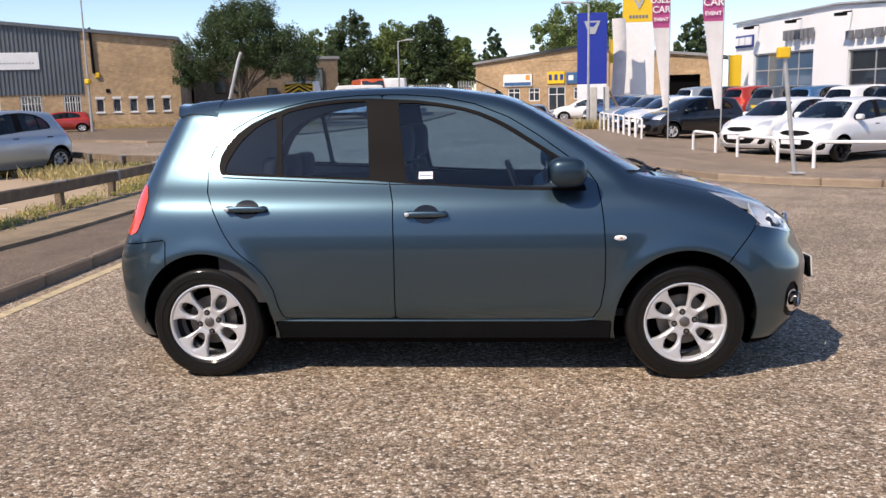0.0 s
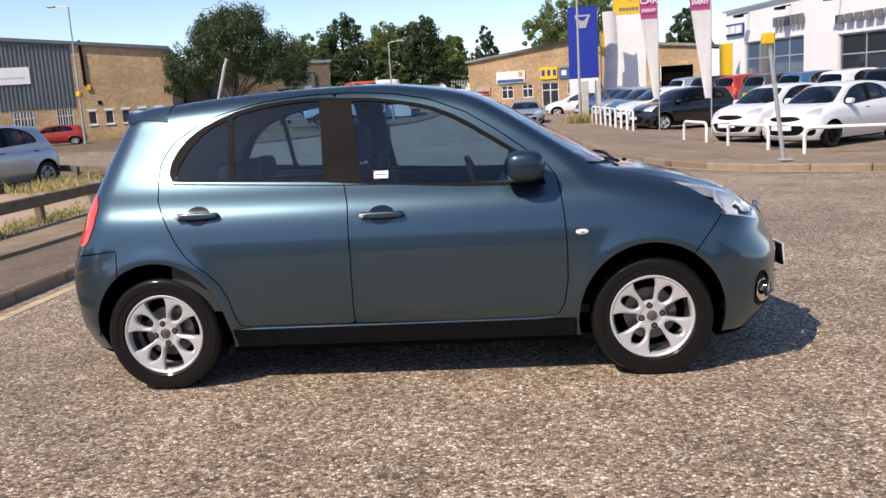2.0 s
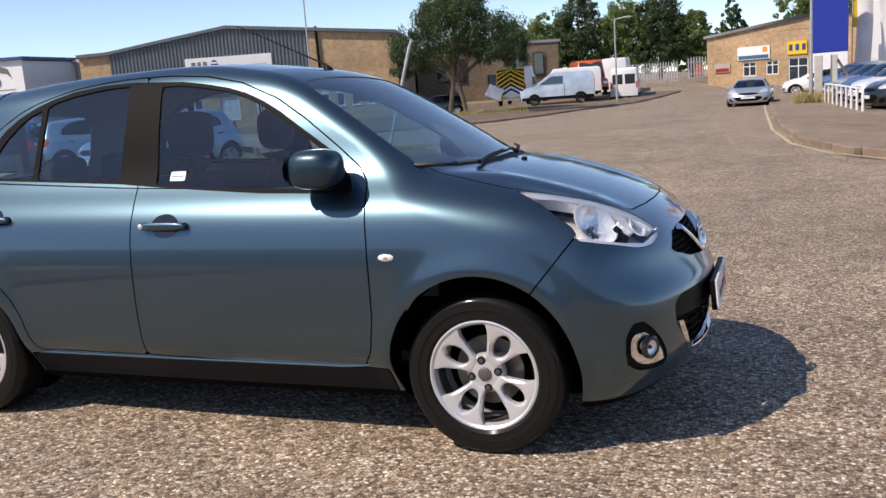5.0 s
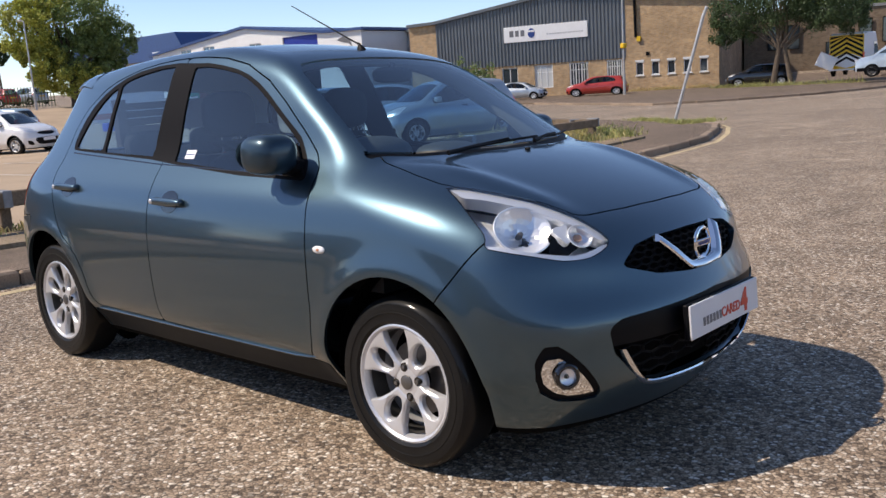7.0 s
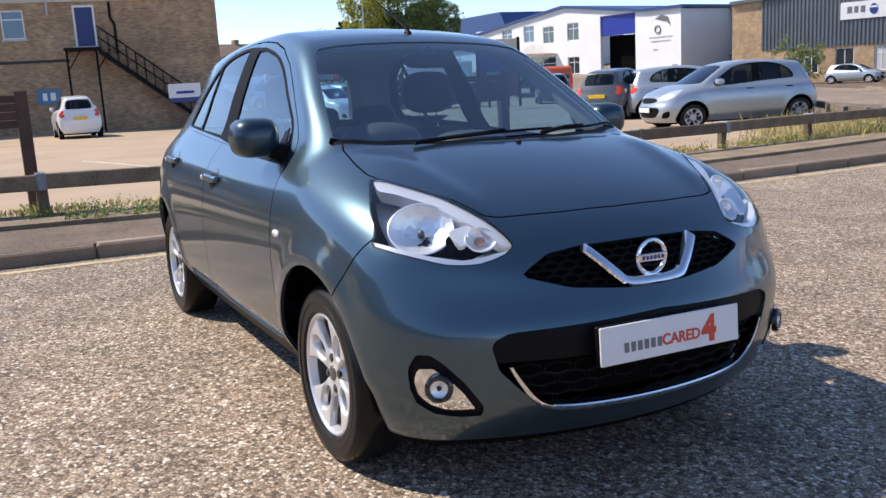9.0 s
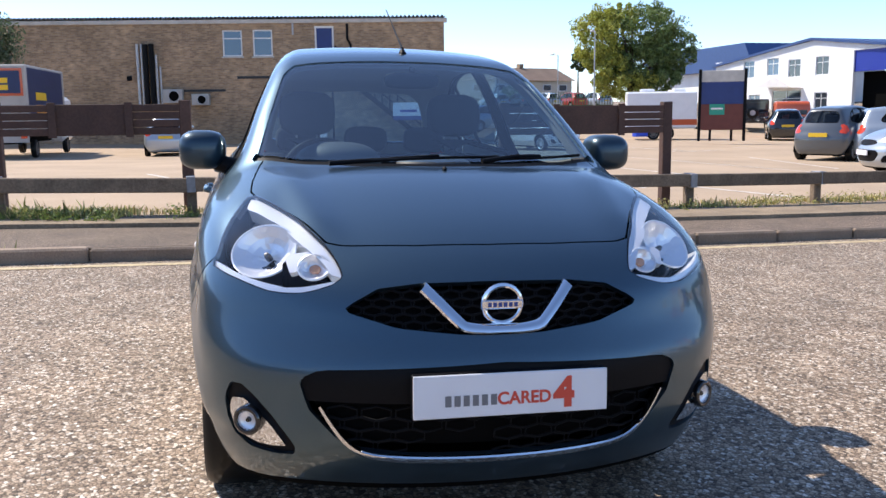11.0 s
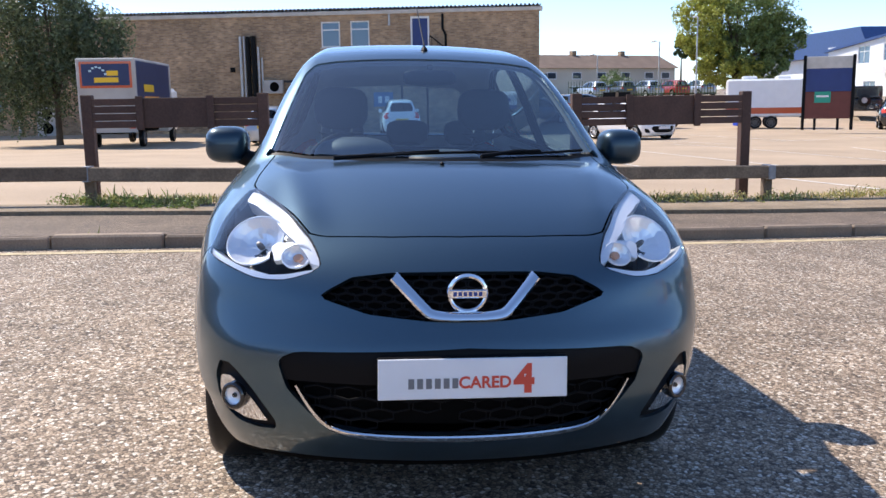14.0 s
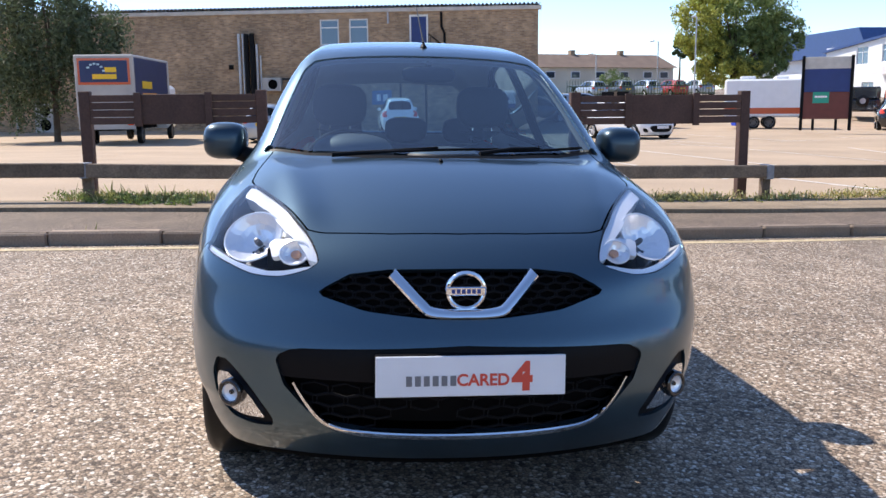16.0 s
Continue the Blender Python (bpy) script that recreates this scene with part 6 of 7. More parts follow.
            part("wheel_liner", Geo().arc([(.353, .79), (.372, .75), (.372, .46), (.001, .46)], lambda a, b, h: (wx + a, side * h, WHEEL_Z + b * 1.05), -10, 190, 16), DARK, c)
    PARKED[key] = c
    return c


PARKED = {}
# Silver-white paint whose bluish tone and patches carry painted-in reflections.
VAN_SILVER = material("silver_white_van_paint", (.52, .60, .68), .25, .3, tint=.25, tint_scale=1.6, coat=.8)


def van(name, label, paint, x, y, z, heading, length, width, height, nose, glass_back=True, extra=None):
    """A panel van or box lorry from its side profile. nose: (bonnet height, screen foot, screen top) from the front."""
    v = thing(name, label, "van", pose(x, y, z, 0, 0, heading))
    hb, sf, st = nose
    L, W, r = length / 2, width / 2, .07
    prof = smooth_path([(-L, .35), (-L - .01, 1.0), (-L + .03, height - .25), (-L + .16, height - .04), (-L + .5, height), (0, height + .02), (L - st - .3, height), (L - st, height - .07), (L - sf - .1, hb + .15), (L - sf + .06, hb + .02), (L - .30, hb - .10), (L - .06, hb - .30), (L, hb - .52), (L - .02, .35)], 3)
    g, rows, n = Geo(), [], 0
    for w, i in ((-1, .10), (-.985, .04), (-.93, 0), (0, -.01), (.93, 0), (.985, .04), (1, .10)):
        row = []
        for px, pz in prof:
            lean = 1 - .075 * max(0.0, (pz - 1.0) / 1.3) ** 1.3
            row.append((px * (1 - i / L * .6), w * W * lean, pz - (i if pz > hb else i * .3)))
        rows.append(row)
        n = len(row)
    g.add([p for row in rows for p in row], [(i * n + j, i * n + (j + 1) % n, (i + 1) * n + (j + 1) % n, (i + 1) * n + j) for i in range(6) for j in range(n)])
    g.f += [tuple(range(n)), tuple(range(6 * n, 7 * n))[::-1]]
    part("body", g, paint, v)
    a, b = (L - st + .02, height - .10), (L - sf - .02, hb + .12)
    part("windscreen", Geo().add([(a[0], -W + .16, a[1]), (a[0], W - .16, a[1]), (b[0] + .03, W - .12, b[1]), (b[0] + .03, -W + .12, b[1]), (a[0] - .02, -W + .16, a[1] - .02), (a[0] - .02, W - .16, a[1] - .02), (b[0], W - .12, b[1] - .03), (b[0], -W + .12, b[1] - .03)], [(0, 1, 2, 3), (7, 6, 5, 4), (0, 4, 5, 1), (2, 6, 7, 3), (1, 5, 6, 2), (3, 7, 4, 0)]), WINDOW_DARK, v)
    for s in (-1, 1):
        part("cab_window", Geo().prism([(L - sf - .15, hb + .08), (L - st - .08, height - .22 if height < 2.2 else hb + .75), (L - st - .75, height - .22 if height < 2.2 else hb + .75), (L - st - .75, hb + .08)], lambda p, q, w: (p, s * (W * (1 - .075 * max(0.0, (q - 1.0) / 1.3) ** 1.3) - .02 + w), q), .028), WINDOW_DARK, v)
        part("door_seam", Geo().box((L - st - .82, s * (W - .012), .5), (L - st - .80, s * (W + .003), hb + .1)), BLACK_TRIM, v)
        part("headlamp", Geo().box((L - .10, s * (W - .38), hb - .42), (L + .015, s * (W - .08), hb - .2), .03), SILVER_REFLECTOR, v)
        part("tail_lamp", Geo().box((-L - .012, s * (W - .14), .9), (-L + .05, s * (W - .02), 1.35), .01), RED_LENS, v)
        for wx in (-L * .62, L * .62):
            wheel_at(v, wx, s * (W - .06), .31, s, STEEL, False)
            part("arch", Geo().arc([(.37, W + .003), (.001, W + .003)], lambda p, q, h: (wx + p, s * h, .32 + q), -5, 185, 18), DARK, v)
        part("sill_trim", Geo().box((-L + .05, s * (W - .01), .32), (L - .1, s * (W + .012), .5), .01), BLACK_TRIM, v)
    if glass_back:
        for s in (-1, 1):
            part("rear_window", Geo().box((-L - .015, s * .08, 1.2), (-L + .02, s * (W - .18), height - .45), .01), WINDOW_DARK, v)
    part("bumper", Geo().box((L - .08, -W + .05, .35), (L + .05, W - .05, .58), .03), BLACK_TRIM, v)
    if extra:
        extra(v, L, W, height)
    return v


def chevrons(v, L, W, H):
    """Yellow and black hatching on the rear doors."""
    for i in range(7):
        for s in (-1, 1):
            z = .5 + i * .27
            part("chevron", Geo().prism([(0, z + .5), (s * (W - .1), z), (s * (W - .1), z + .14), (0, z + .64)], lambda p, q, w: (-L - .012 - w, p, min(q, H - .15)), .006), BLACK_TRIM, v)
    part("hatched_panel", Geo().box((-L - .010, -W + .06, .45), (-L + .01, W - .06, H - .12)), SIGN_YELLOW, v, "yellow hatched rear doors")


def side_marks(v, L, W, H):
    for i in range(8):
        part("hatch_mark", Geo().prism([(-L + .3 + i * .5, .45), (-L + .55 + i * .5, .45), (-L + .72 + i * .5, .68), (-L + .47 + i * .5, .68)], lambda p, q, w: (p, -W - .016 - w, q), .005), SIGN_YELLOW, v)
    # Light blue patch paints a reflection on the van's flank.
    part("side_print", Geo().prism([(-L + .4, 1.0), (.4, .95), (.5, 1.5), (-L + .4, 1.6)], lambda p, q, w: (p, -W - .004 - w, q), .006), LIGHTBLUE_PAINT, v)


def box_lorry():
    t = thing("box_lorry", "grey box lorry with navy and orange side panels", "lorry", pose(-32.3, -8.74, ground_height(-32.3, -8.7) + .104, 0, 0, 178) @ Matrix.Diagonal((1, .99, 1.08, 1)))
    part("box", Geo().box((-3.4, -1.05, .95), (2.0, 1.05, 3.0), .04), TRUCK_BODY, t, "pale grey box body")
    part("tail_skirt", Geo().box((-3.45, -1.0, .55), (-3.38, 1.0, 1.0)), TRUCK_BODY, t)
    part("cab", Geo().box((2.1, -.95, .45), (3.6, .95, 2.1), .15), SIGN_WHITE, t, "white cab")
    part("rear_panel", Geo().box((-3.43, -.92, 2.02), (-3.405, .92, 2.88)), ORANGE_PAINT, t, "red-framed navy panel")
    part("rear_panel_face", Geo().box((-3.45, -.84, 2.10), (-3.42, .84, 2.80)), NAVY, t)
    part("print_bar", Geo().box((-3.465, -.45, 2.42), (-3.445, -.05, 2.58)), SIGN_YELLOW, t)
    part("print_bar", Geo().box((-3.465, -.45, 2.20), (-3.445, .40, 2.36)), SIGN_YELLOW, t)
    for i in range(6):
        a = math.pi * (.15 + i * .12)
        part("print_arc", Geo().box((-3.465, .30 - .34 * math.cos(a) - .05, 2.25 + .42 * math.sin(a)), (-3.445, .30 - .34 * math.cos(a) + .04, 2.31 + .42 * math.sin(a))), LIGHTBLUE_PAINT, t)
    for s in (-1, 1):
        part("side_panel", Geo().box((-3.3, s * 1.05, 1.25), (1.6, s * 1.065, 2.9)), NAVY, t, "navy side panel")
        part("print_bar", Geo().box((-2.4, s * 1.065, 1.9), (-1.0, s * 1.08, 2.15)), SIGN_YELLOW, t)
        part("print_bar", Geo().box((-2.4, s * 1.065, 1.4), (-.3, s * 1.08, 1.75)), SIGN_ORANGE, t)
        for wx in (-2.2, 2.6):
            wheel_at(t, wx, s * .86, .32, s, STEEL, False)
        part("tail_lamp", Geo().box((-3.47, s * .75, .68), (-3.44, s * .95, .85)), RED_LENS, t)
    part("chassis", Geo().box((-3.2, -.4, .5), (3.4, .4, .95)), DARK, t)


def catering_trailer():
    t = thing("catering_trailer", "white catering trailer with an orange stripe", "trailer", pose(-37.2, 19.7, ground_height(-37.2, 19.7) + .10, 0, 0, 67))
    part("body", Geo().box((-1.7, -1.0, .55), (1.7, 1.0, 2.35), .08), SIGN_WHITE, t)
    part("stripe", Geo().box((-1.71, -1.012, .72), (1.71, 1.012, 1.0)), ORANGE_PAINT, t, "orange stripe")
    part("hatch", Geo().box((-.9, 1.0, 1.2), (1.2, 1.03, 2.1), .01), BANNER, t, "closed serving hatch")
    part("dark_end", Geo().box((1.55, .9, .95), (1.72, 1.04, 2.2)), BLACK_TRIM, t)
    part("roof_vent", Geo().box((-1.0, -.3, 2.35), (-.3, .3, 2.5), .04), SIGN_WHITE, t)
    part("roof_vent", Geo().box((.6, -.3, 2.35), (1.2, .3, 2.5), .04), SIGN_WHITE, t)
    for wx in (-.35, .35):
        for s in (-1, 1):
            wheel_at(t, wx, s * .95, .31, s, STEEL, False)
    part("mudguard", Geo().tube([(-.75, 1.02, .35), (-.6, 1.02, .66), (0, 1.02, .70), (.6, 1.02, .66), (.75, 1.02, .35)], .04, 8), BLACK_TRIM, t)
    part("drawbar", Geo().box((1.7, -.1, .5), (2.9, .1, .6)), BLACK_TRIM, t)


def jeep():
    j = thing("off_roader", "dark boxy off-roader with a spare wheel on its tail", "car", pose(-45.2, 29.9, ground_height(-45.2, 29.9) + .12, 0, 0, 150))
    part("body", Geo().box((-1.9, -.8, .45), (2.0, .8, 1.15), .08), BLACK_PAINT, j)
    part("cabin", Geo().box((-1.85, -.75, 1.15), (.6, .75, 1.85), .06), BLACK_PAINT, j)
    for s in (-1, 1):
        part("window", Geo().box((-1.6, s * .74, 1.25), (.3, s * .77, 1.7), .01), WINDOW_DARK, j)
        for wx in (-1.2, 1.3):
            wheel_at(j, wx, s * .75, .36, s, STEEL, False)
    part("rear_window", Geo().box((-1.87, -.55, 1.25), (-1.84, .55, 1.7)), WINDOW_DARK, j)
    part("spare_wheel", Geo().lathe([(.16, -1.9), (.33, -1.9), (.33, -2.08), (.16, -2.1)], lambda a, b, h: (h, .15 + a, 1.05 + b), 24, True), RUBBER, j)
    part("spare_rim", Geo().lathe([(.001, -2.06), (.16, -2.06)], lambda a, b, h: (h, .15 + a, 1.05 + b), 20), GALV, j)


hub_caps = material("plastic_wheel_trim", (.5, .5, .52), .4, .2)
# car park
parked_car("silver hatchback parked behind the low timber rail", SILVER_PAINT, -11.65, 14.1, -106, (1.08, 1.03, 1.0), rims=hub_caps)
parked_car("silver hatchback seen from its tail lamps", SILVER_PAINT, -16.4, 17.2, 62, (1.05, 1.03, .98), rims=hub_caps)
parked_car("dark grey hatchback with a yellow rear plate", GREY_PAINT, -30.0, 26.0, 150, (1.1, 1.03, .95))
parked_car("black hatchback in the car park", BLACK_PAINT, -34.4, 24.9, 150, (1.12, 1.04, 1.0))
parked_car("small white city car seen from behind, by a brick wall", WHITE_PAINT, -34.75, 1.94, 180, (.95, 1.0, 1.1))
parked_car("silver hatchback behind the brown timber screen", SILVER_PAINT, -32.0, -3.49, 180, (1.05, 1.0, 1.0), rims=hub_caps)
parked_car("white hatchback beside the brick building", WHITE_PAINT, -29.5, 10.6, 20, (1.05, 1.0, 1.0))
parked_car("dark grey city car in the car park", GREY_PAINT, -18.1, 16.0, 120, (.93, .98, 1.0))
parked_car("grey hatchback parked in a far row", GREY_PAINT, -45.5, 10.2, 120, (1.1, 1.05, 1.0))
parked_car("silver hatchback parked in a far row", SILVER_PAINT, -47.0, 13.4, 120, (1.1, 1.05, 1.0), rims=hub_caps)
parked_car("blue-grey hatchback parked by the pavement", LIGHTBLUE_PAINT, -40.5, 15.0, 200, (1.05, 1.0, 1.0))
for k in range(5):
    parked_car("small distant parked car, silver or dark", (SILVER_PAINT, GREY_PAINT, SILVER_PAINT, RED_PAINT, SILVER_PAINT)[k], -74 - .4 * k, 21.5 + 2.6 * k, 190, (1.1, 1.03, 1.0), rims=ALLOY, group="distant parked cars")
parked_car("blue-grey hatchback before the warehouse door", SILVER_PAINT, -31.8, 44.6, 17, (.88, .85, .76), lift=.1)
parked_car("red hatchback parked in front of the warehouse", RED_PAINT, -27.2, 46.6, 200, (1.05, .95, .80), lift=.1)
parked_car("dark car half hidden in the shade of trees", BLACK_PAINT, -18.6, 51.2, 200, (1.0, .95, .85), lift=.1)
parked_car("silver coupe standing on the road, facing the junction", SILVER_PAINT, 1.1, 38.6, -92, (1.08, 1.1, .77), lift=.0)
parked_car("white open-top car outside the hire shop", WHITE_PAINT, 4.6, 50.0, 172, (1.12, 1.05, .90), lift=.0)
# forecourt
FORECOURT = "forecourt row"
parked_car("white hatchback with dark wheels on the forecourt", WHITE_PAINT, 8.3, 17.3, 216, (1.0, 1.03, .97), rims=BLACK_TRIM, group=FORECOURT)
parked_car("white hatchback on the forecourt behind a steel hoop", WHITE_PAINT, 7.7, 19.9, 216, (1.03, 1.03, .97), rims=BLACK_TRIM, group=FORECOURT)
parked_car("black hatchback on the forecourt", BLACK_PAINT, 6.75, 28.2, 200, (1.05, 1.03, .97), group=FORECOURT)
for k, paint in enumerate((WHITE_PAINT, BLUE_PAINT, SILVER_PAINT, BLUE_PAINT, GREY_PAINT)):
    parked_car("hatchback in the forecourt row, nose to the road", paint, 6.5 - .22 * k, 30.8 + 2.5 * k, 203, (1.05, 1.03, .98), group=FORECOURT)
for k in range(9):
    paint = (GREY_PAINT, SILVER_PAINT, BLACK_PAINT, WHITE_PAINT, BLUE_PAINT, GREY_PAINT, RED_PAINT, BLACK_PAINT, SILVER_PAINT)[k]
    parked_car("car in the second forecourt row, partly hidden", paint, 14.2 - .55 * k, 19.0 + 2.6 * k, 30, (1.1, 1.05, 1.02), group="second forecourt row", lift=.35)
van("maintenance_van", "white maintenance van with yellow hatched rear doors", SIGN_WHITE, -13.85, 53.8, .0, 95, 4.9, 1.95, 2.45, (1.15, .95, 1.5), False, chevrons)
van("small_van", "small silver works van with hatched sills", VAN_SILVER, -9.9, 48.2, -.0, 192, 4.3, 1.8, 1.85, (1.12, .95, 1.75), False, side_marks)
van("panel_van", "white panel van parked under the trees", SIGN_WHITE, -12.0, 60.0, .0, 190, 5.0, 1.95, 2.2, (1.15, .95, 1.6))
van("panel_van", "red panel van parked beside other vans", ORANGE_PAINT, -10.9, 62.5, .15, 292, 5.2, 1.95, 2.5, (1.2, .95, 1.6))
van("box_van", "white box van at the road side", SIGN_WHITE, -10.0, 70.0, -.1, 95, 6.2, 2.1, 2.9, (1.2, .95, 1.5), False)
van("minibus", "white minibus seen from behind", SIGN_WHITE, -8.4, 64.0, -.40, 96, 5.0, 1.95, 2.35, (1.15, .95, 1.5))
van("people_carrier", "orange van in the far car park", ORANGE_PAINT, -39.3, 28.4, ground_height(-39.3, 28.4) + .11, 150, 4.3, 1.75, 1.9, (1.1, .9, 1.5))
box_lorry()
catering_trailer()
jeep()

# ---- fences, posts, signs ----
FENCE_BRACKET = material("fence_bracket_steel", (.25, .26, .28), .55, .5, tint=.25, tint_scale=14)


def rail_fence(name, posts, label):
    """Low timber rail: square posts with sloping tops and one long rail on the road side."""
    f = thing(name, label, "fence")
    for k, (x, y) in enumerate(posts):
        (ax, ay), (bx, by) = posts[max(k - 1, 0)], posts[min(k + 1, len(posts) - 1)]
        along = math.degrees(math.atan2(by - ay, bx - ax))
        z = ground_height(x, y) + .09
        g = Geo().box((-.052, -.052, 0), (.052, .052, .46), .012)
        g.v = [(px, py, pz - (.03 * (py + .052) / .104 if pz > .4 else 0)) for px, py, pz in g.v]
        ob = part("post", g, TIMBER, f)
        part("bracket", Geo().box((-.045, -.134, .296), (.045, .058, .463), .006), FENCE_BRACKET, ob, "grey steel bracket round the rail")
        ob.matrix_world = pose(x, y, z, random.uniform(-2, 2), random.uniform(-2, 2), along + random.uniform(-3, 3))
    for (ax, ay), (bx, by) in zip(posts, posts[1:]):
        a = Vector((ax, ay, ground_height(ax, ay) + .47))
        b = Vector((bx, by, ground_height(bx, by) + .47))
        d = (b - a)
        g = Geo().box((.004, -.045, -.075), (d.length - .004, .045, .075), .01)
        ob = part("rail", g, TIMBER, f)
        ob.matrix_world = pose(a.x, a.y, a.z, 0, -math.degrees(math.asin(d.z / d.length)) + random.uniform(-.3, .3), math.degrees(math.atan2(d.y, d.x))) @ pose(0, -.085, 0)
    return f


def screen(x, ya, yb, z0, z1, post_foot):
    """Brown timber screen on two tall posts, slatted at both ends."""
    s = thing("timber_screen", "dark brown stained timber screen on tall posts", "fence panel")
    for y in (ya, yb):
        z = ground_height(x, y) + .09
        part("post", Geo().box((x - .06, y - .06, z), (x + .06, y + .06, z1 + .04), .008), DARK_TIMBER, s)
    w = yb - ya
    h = (z1 - z0) / 4
    for i in range(4):
        for a, b in ((ya + .06, ya + w * .30), (yb - w * .30, yb - .06)):
            part("slat", Geo().box((x + .03, a, z0 + i * h + .004), (x + .055, b, z0 + (i + 1) * h - .004), .004), DARK_TIMBER, s)
    part("board", Geo().box((x + .035, ya + w * .30 - .02, z0), (x + .07, yb - w * .30 + .02, z1), .006), DARK_TIMBER, s, "plain brown board")
    for a in (ya + w * .30, yb - w * .30):
        part("batten", Geo().box((x + .07, a - .04, z0 - .02), (x + .10, a + .04, z1 + .02), .004), DARK_TIMBER, s)
    return s


rail_fence("rail_fence_west", [(-5.2, -12.3), (-5.25, -10.45), (-5.3, -8.6), (-5.35, -6.75), (-5.4, -4.9), (-5.47, -3.05), (-5.55, -1.2), (-5.65, .75), (-5.75, 2.7), (-5.85, 4.68), (-5.92, 6.5), (-5.98, 8.2), (-6.05, 10.15), (-6.2, 12.3)], "low weathered timber rail fence beside the footpath")
rail_fence("rail_fence_north", [(-6.3, 12.4), (-7.3, 13.25), (-8.5, 14.15), (-9.85, 15.3), (-11.3, 16.5), (-12.9, 17.8), (-14.5, 19.0)], "low weathered timber rail fence along the car park corner")
screen(-6.0, -3.17, -1.25, 1.01, 1.34, 0)
screen(-6.3, 2.45, 4.58, .93, 1.28, 0)


def lamp_post(x, y, z, height, arm, heading, label, mark=False):
    p = thing("street_lamp", label, "street lamp", pose(x, y, z, 0, 0, heading))
    part("column", Geo().tube([(0, 0, -.2), (0, 0, 1.2), (0, 0, 1.21), (0, 0, height)], [.085, .085, .06, .045], 12), GALV, p, "pale steel column")
    part("arm", Geo().tube([(0, 0, height - .02), (arm * .5, 0, height + .05), (arm, 0, height + .08)], .03, 8), GALV, p)
    part("lantern", Geo().box((arm - .05, -.11, height + .02), (arm + .50, .11, height + .15), .05), GALV, p, "grey lantern")
    if mark:
        part("bracket_sign", Geo().box((-.16, -.16, 2.75), (.16, .16, 3.05), .05), SIGN_YELLOW, p, "yellow box")
    return p


lamp_post(-24.9, 45.9, -.25, 7.9, .9, 170, "tall pale street lamp before the warehouse", True)
lamp_post(-7.9, 57.0, -.4, 5.5, .6, 0, "street lamp at the road side before trees")
lamp_post(3.45, 34.7, -.25, 5.4, .7, 180, "street lamp beside the blue pylon sign")
lamp_post(-58.9, 25.0, 1.2, 5.9, .3, 180, "thin street lamp in front of a leafy tree")
lamp_post(-71.0, 26.5, 1.5, 4.7, .6, 200, "distant street lamp near houses")
lamp_post(-72.6, 21.5, 1.5, 3.7, .6, 200, "distant street lamp near houses")
pole = solo("leaning_pole", Geo().tube([(0, 0, -.3), (.78, .35, 2.75), (.86, .4, 2.98)], .045, 10), GALV, "leaning grey steel pole on the verge", "pole", pose(-8.45, 20.0, -.2))
yp = thing("marker_pole", "slim grey pole with a yellow box on top", "pole", pose(5.22, 10.75, -.05))
part("shaft", Geo().tube([(0, 0, -.2), (-.28, 0, 2.05)], .038, 10), GALV, yp)
part("box", Geo().box((-.40, -.09, 1.98), (-.20, .09, 2.17), .02), SIGN_YELLOW, yp, "yellow box")
part("foot_plate", Geo().box((-.12, -.12, 0), (.12, .12, .03), .01), GALV, yp)


def hoop(x0, y0, x1, y1, h, r, small=False):
    a, b = Vector((x0, y0, 0)), Vector((x1, y1, 0))
    z0, z1 = ground_height(x0, y0) + .09, ground_height(x1, y1) + .09
    d = (b - a).normalized()
    c = .12 if not small else .07
    pts = [(a.x, a.y, z0), (a.x, a.y, z0 + h - c), (a.x + d.x * c * .3, a.y + d.y * c * .3, z0 + h - c * .3), (a.x + d.x * c, a.y + d.y * c, z0 + h), (b.x - d.x * c, b.y - d.y * c, z1 + h), (b.x - d.x * c * .3, b.y - d.y * c * .3, z1 + h - c * .3), (b.x, b.y, z1 + h - c), (b.x, b.y, z1)]
    return solo("hoop_barrier", Geo().tube(pts, r, 10), SIGN_WHITE, "white-painted tubular steel hoop barrier on the forecourt", "barrier", group="hoop barriers")


for p in ((5.2, 19.9, 5.55, 18.7), (5.8, 17.4, 6.35, 15.9), (6.75, 14.6, 8.3, 14.0), (8.8, 13.7, 10.2, 13.1)):
    hoop(*p, .58, .04)
for k in range(8):
    hoop(4.5 - .08 * k, 26.6 + 1.1 * k, 4.6 - .08 * k, 25.9 + 1.1 * k, .70, .036, True)


def feather_flag(x, y, height, width, face, label):
    f = thing("feather_flag", label, "flag", pose(x, y, ground_height(x, y) + .1, 0, 0, face))
    part("pole", Geo().tube([(0, 0, 0), (0, 0, height * .7), (.02, 0, height * .93), (width * .5, 0, height)], [.022, .018, .014, .010], 8), GALV, f)

    def cloth(a, b):
        z = 1.15 + a * (height - 1.15)
        w = width * min(1, .28 + 1.15 * a) * (1 if a < .88 else max(.05, 1 - ((a - .88) / .12) ** 2))
        return (.02 + w * b, .03 * math.sin(3 * b + 7 * a) * b, z)
    for name, lo, hi, mat in (("cloth", 0, .56, BANNER), ("cloth", .56, 1, PINK)):
        g = Geo().grid(lambda a, b: cloth(lo + (hi - lo) * a, b), 14, 6)
        ob = part(name, g, mat, f, "magenta cloth" if mat is PINK else "white lower cloth")
    for k, word in enumerate(("USED", "CAR", "EVENT")):
        writing("banner_word", word, .30 if k < 2 else .16, SIGN_WHITE, f, axes((width * .52, -.035, height * .80 - .32 * k), (1, 0, 0), (0, 0, 1), (0, -1, 0)), .002, .004)
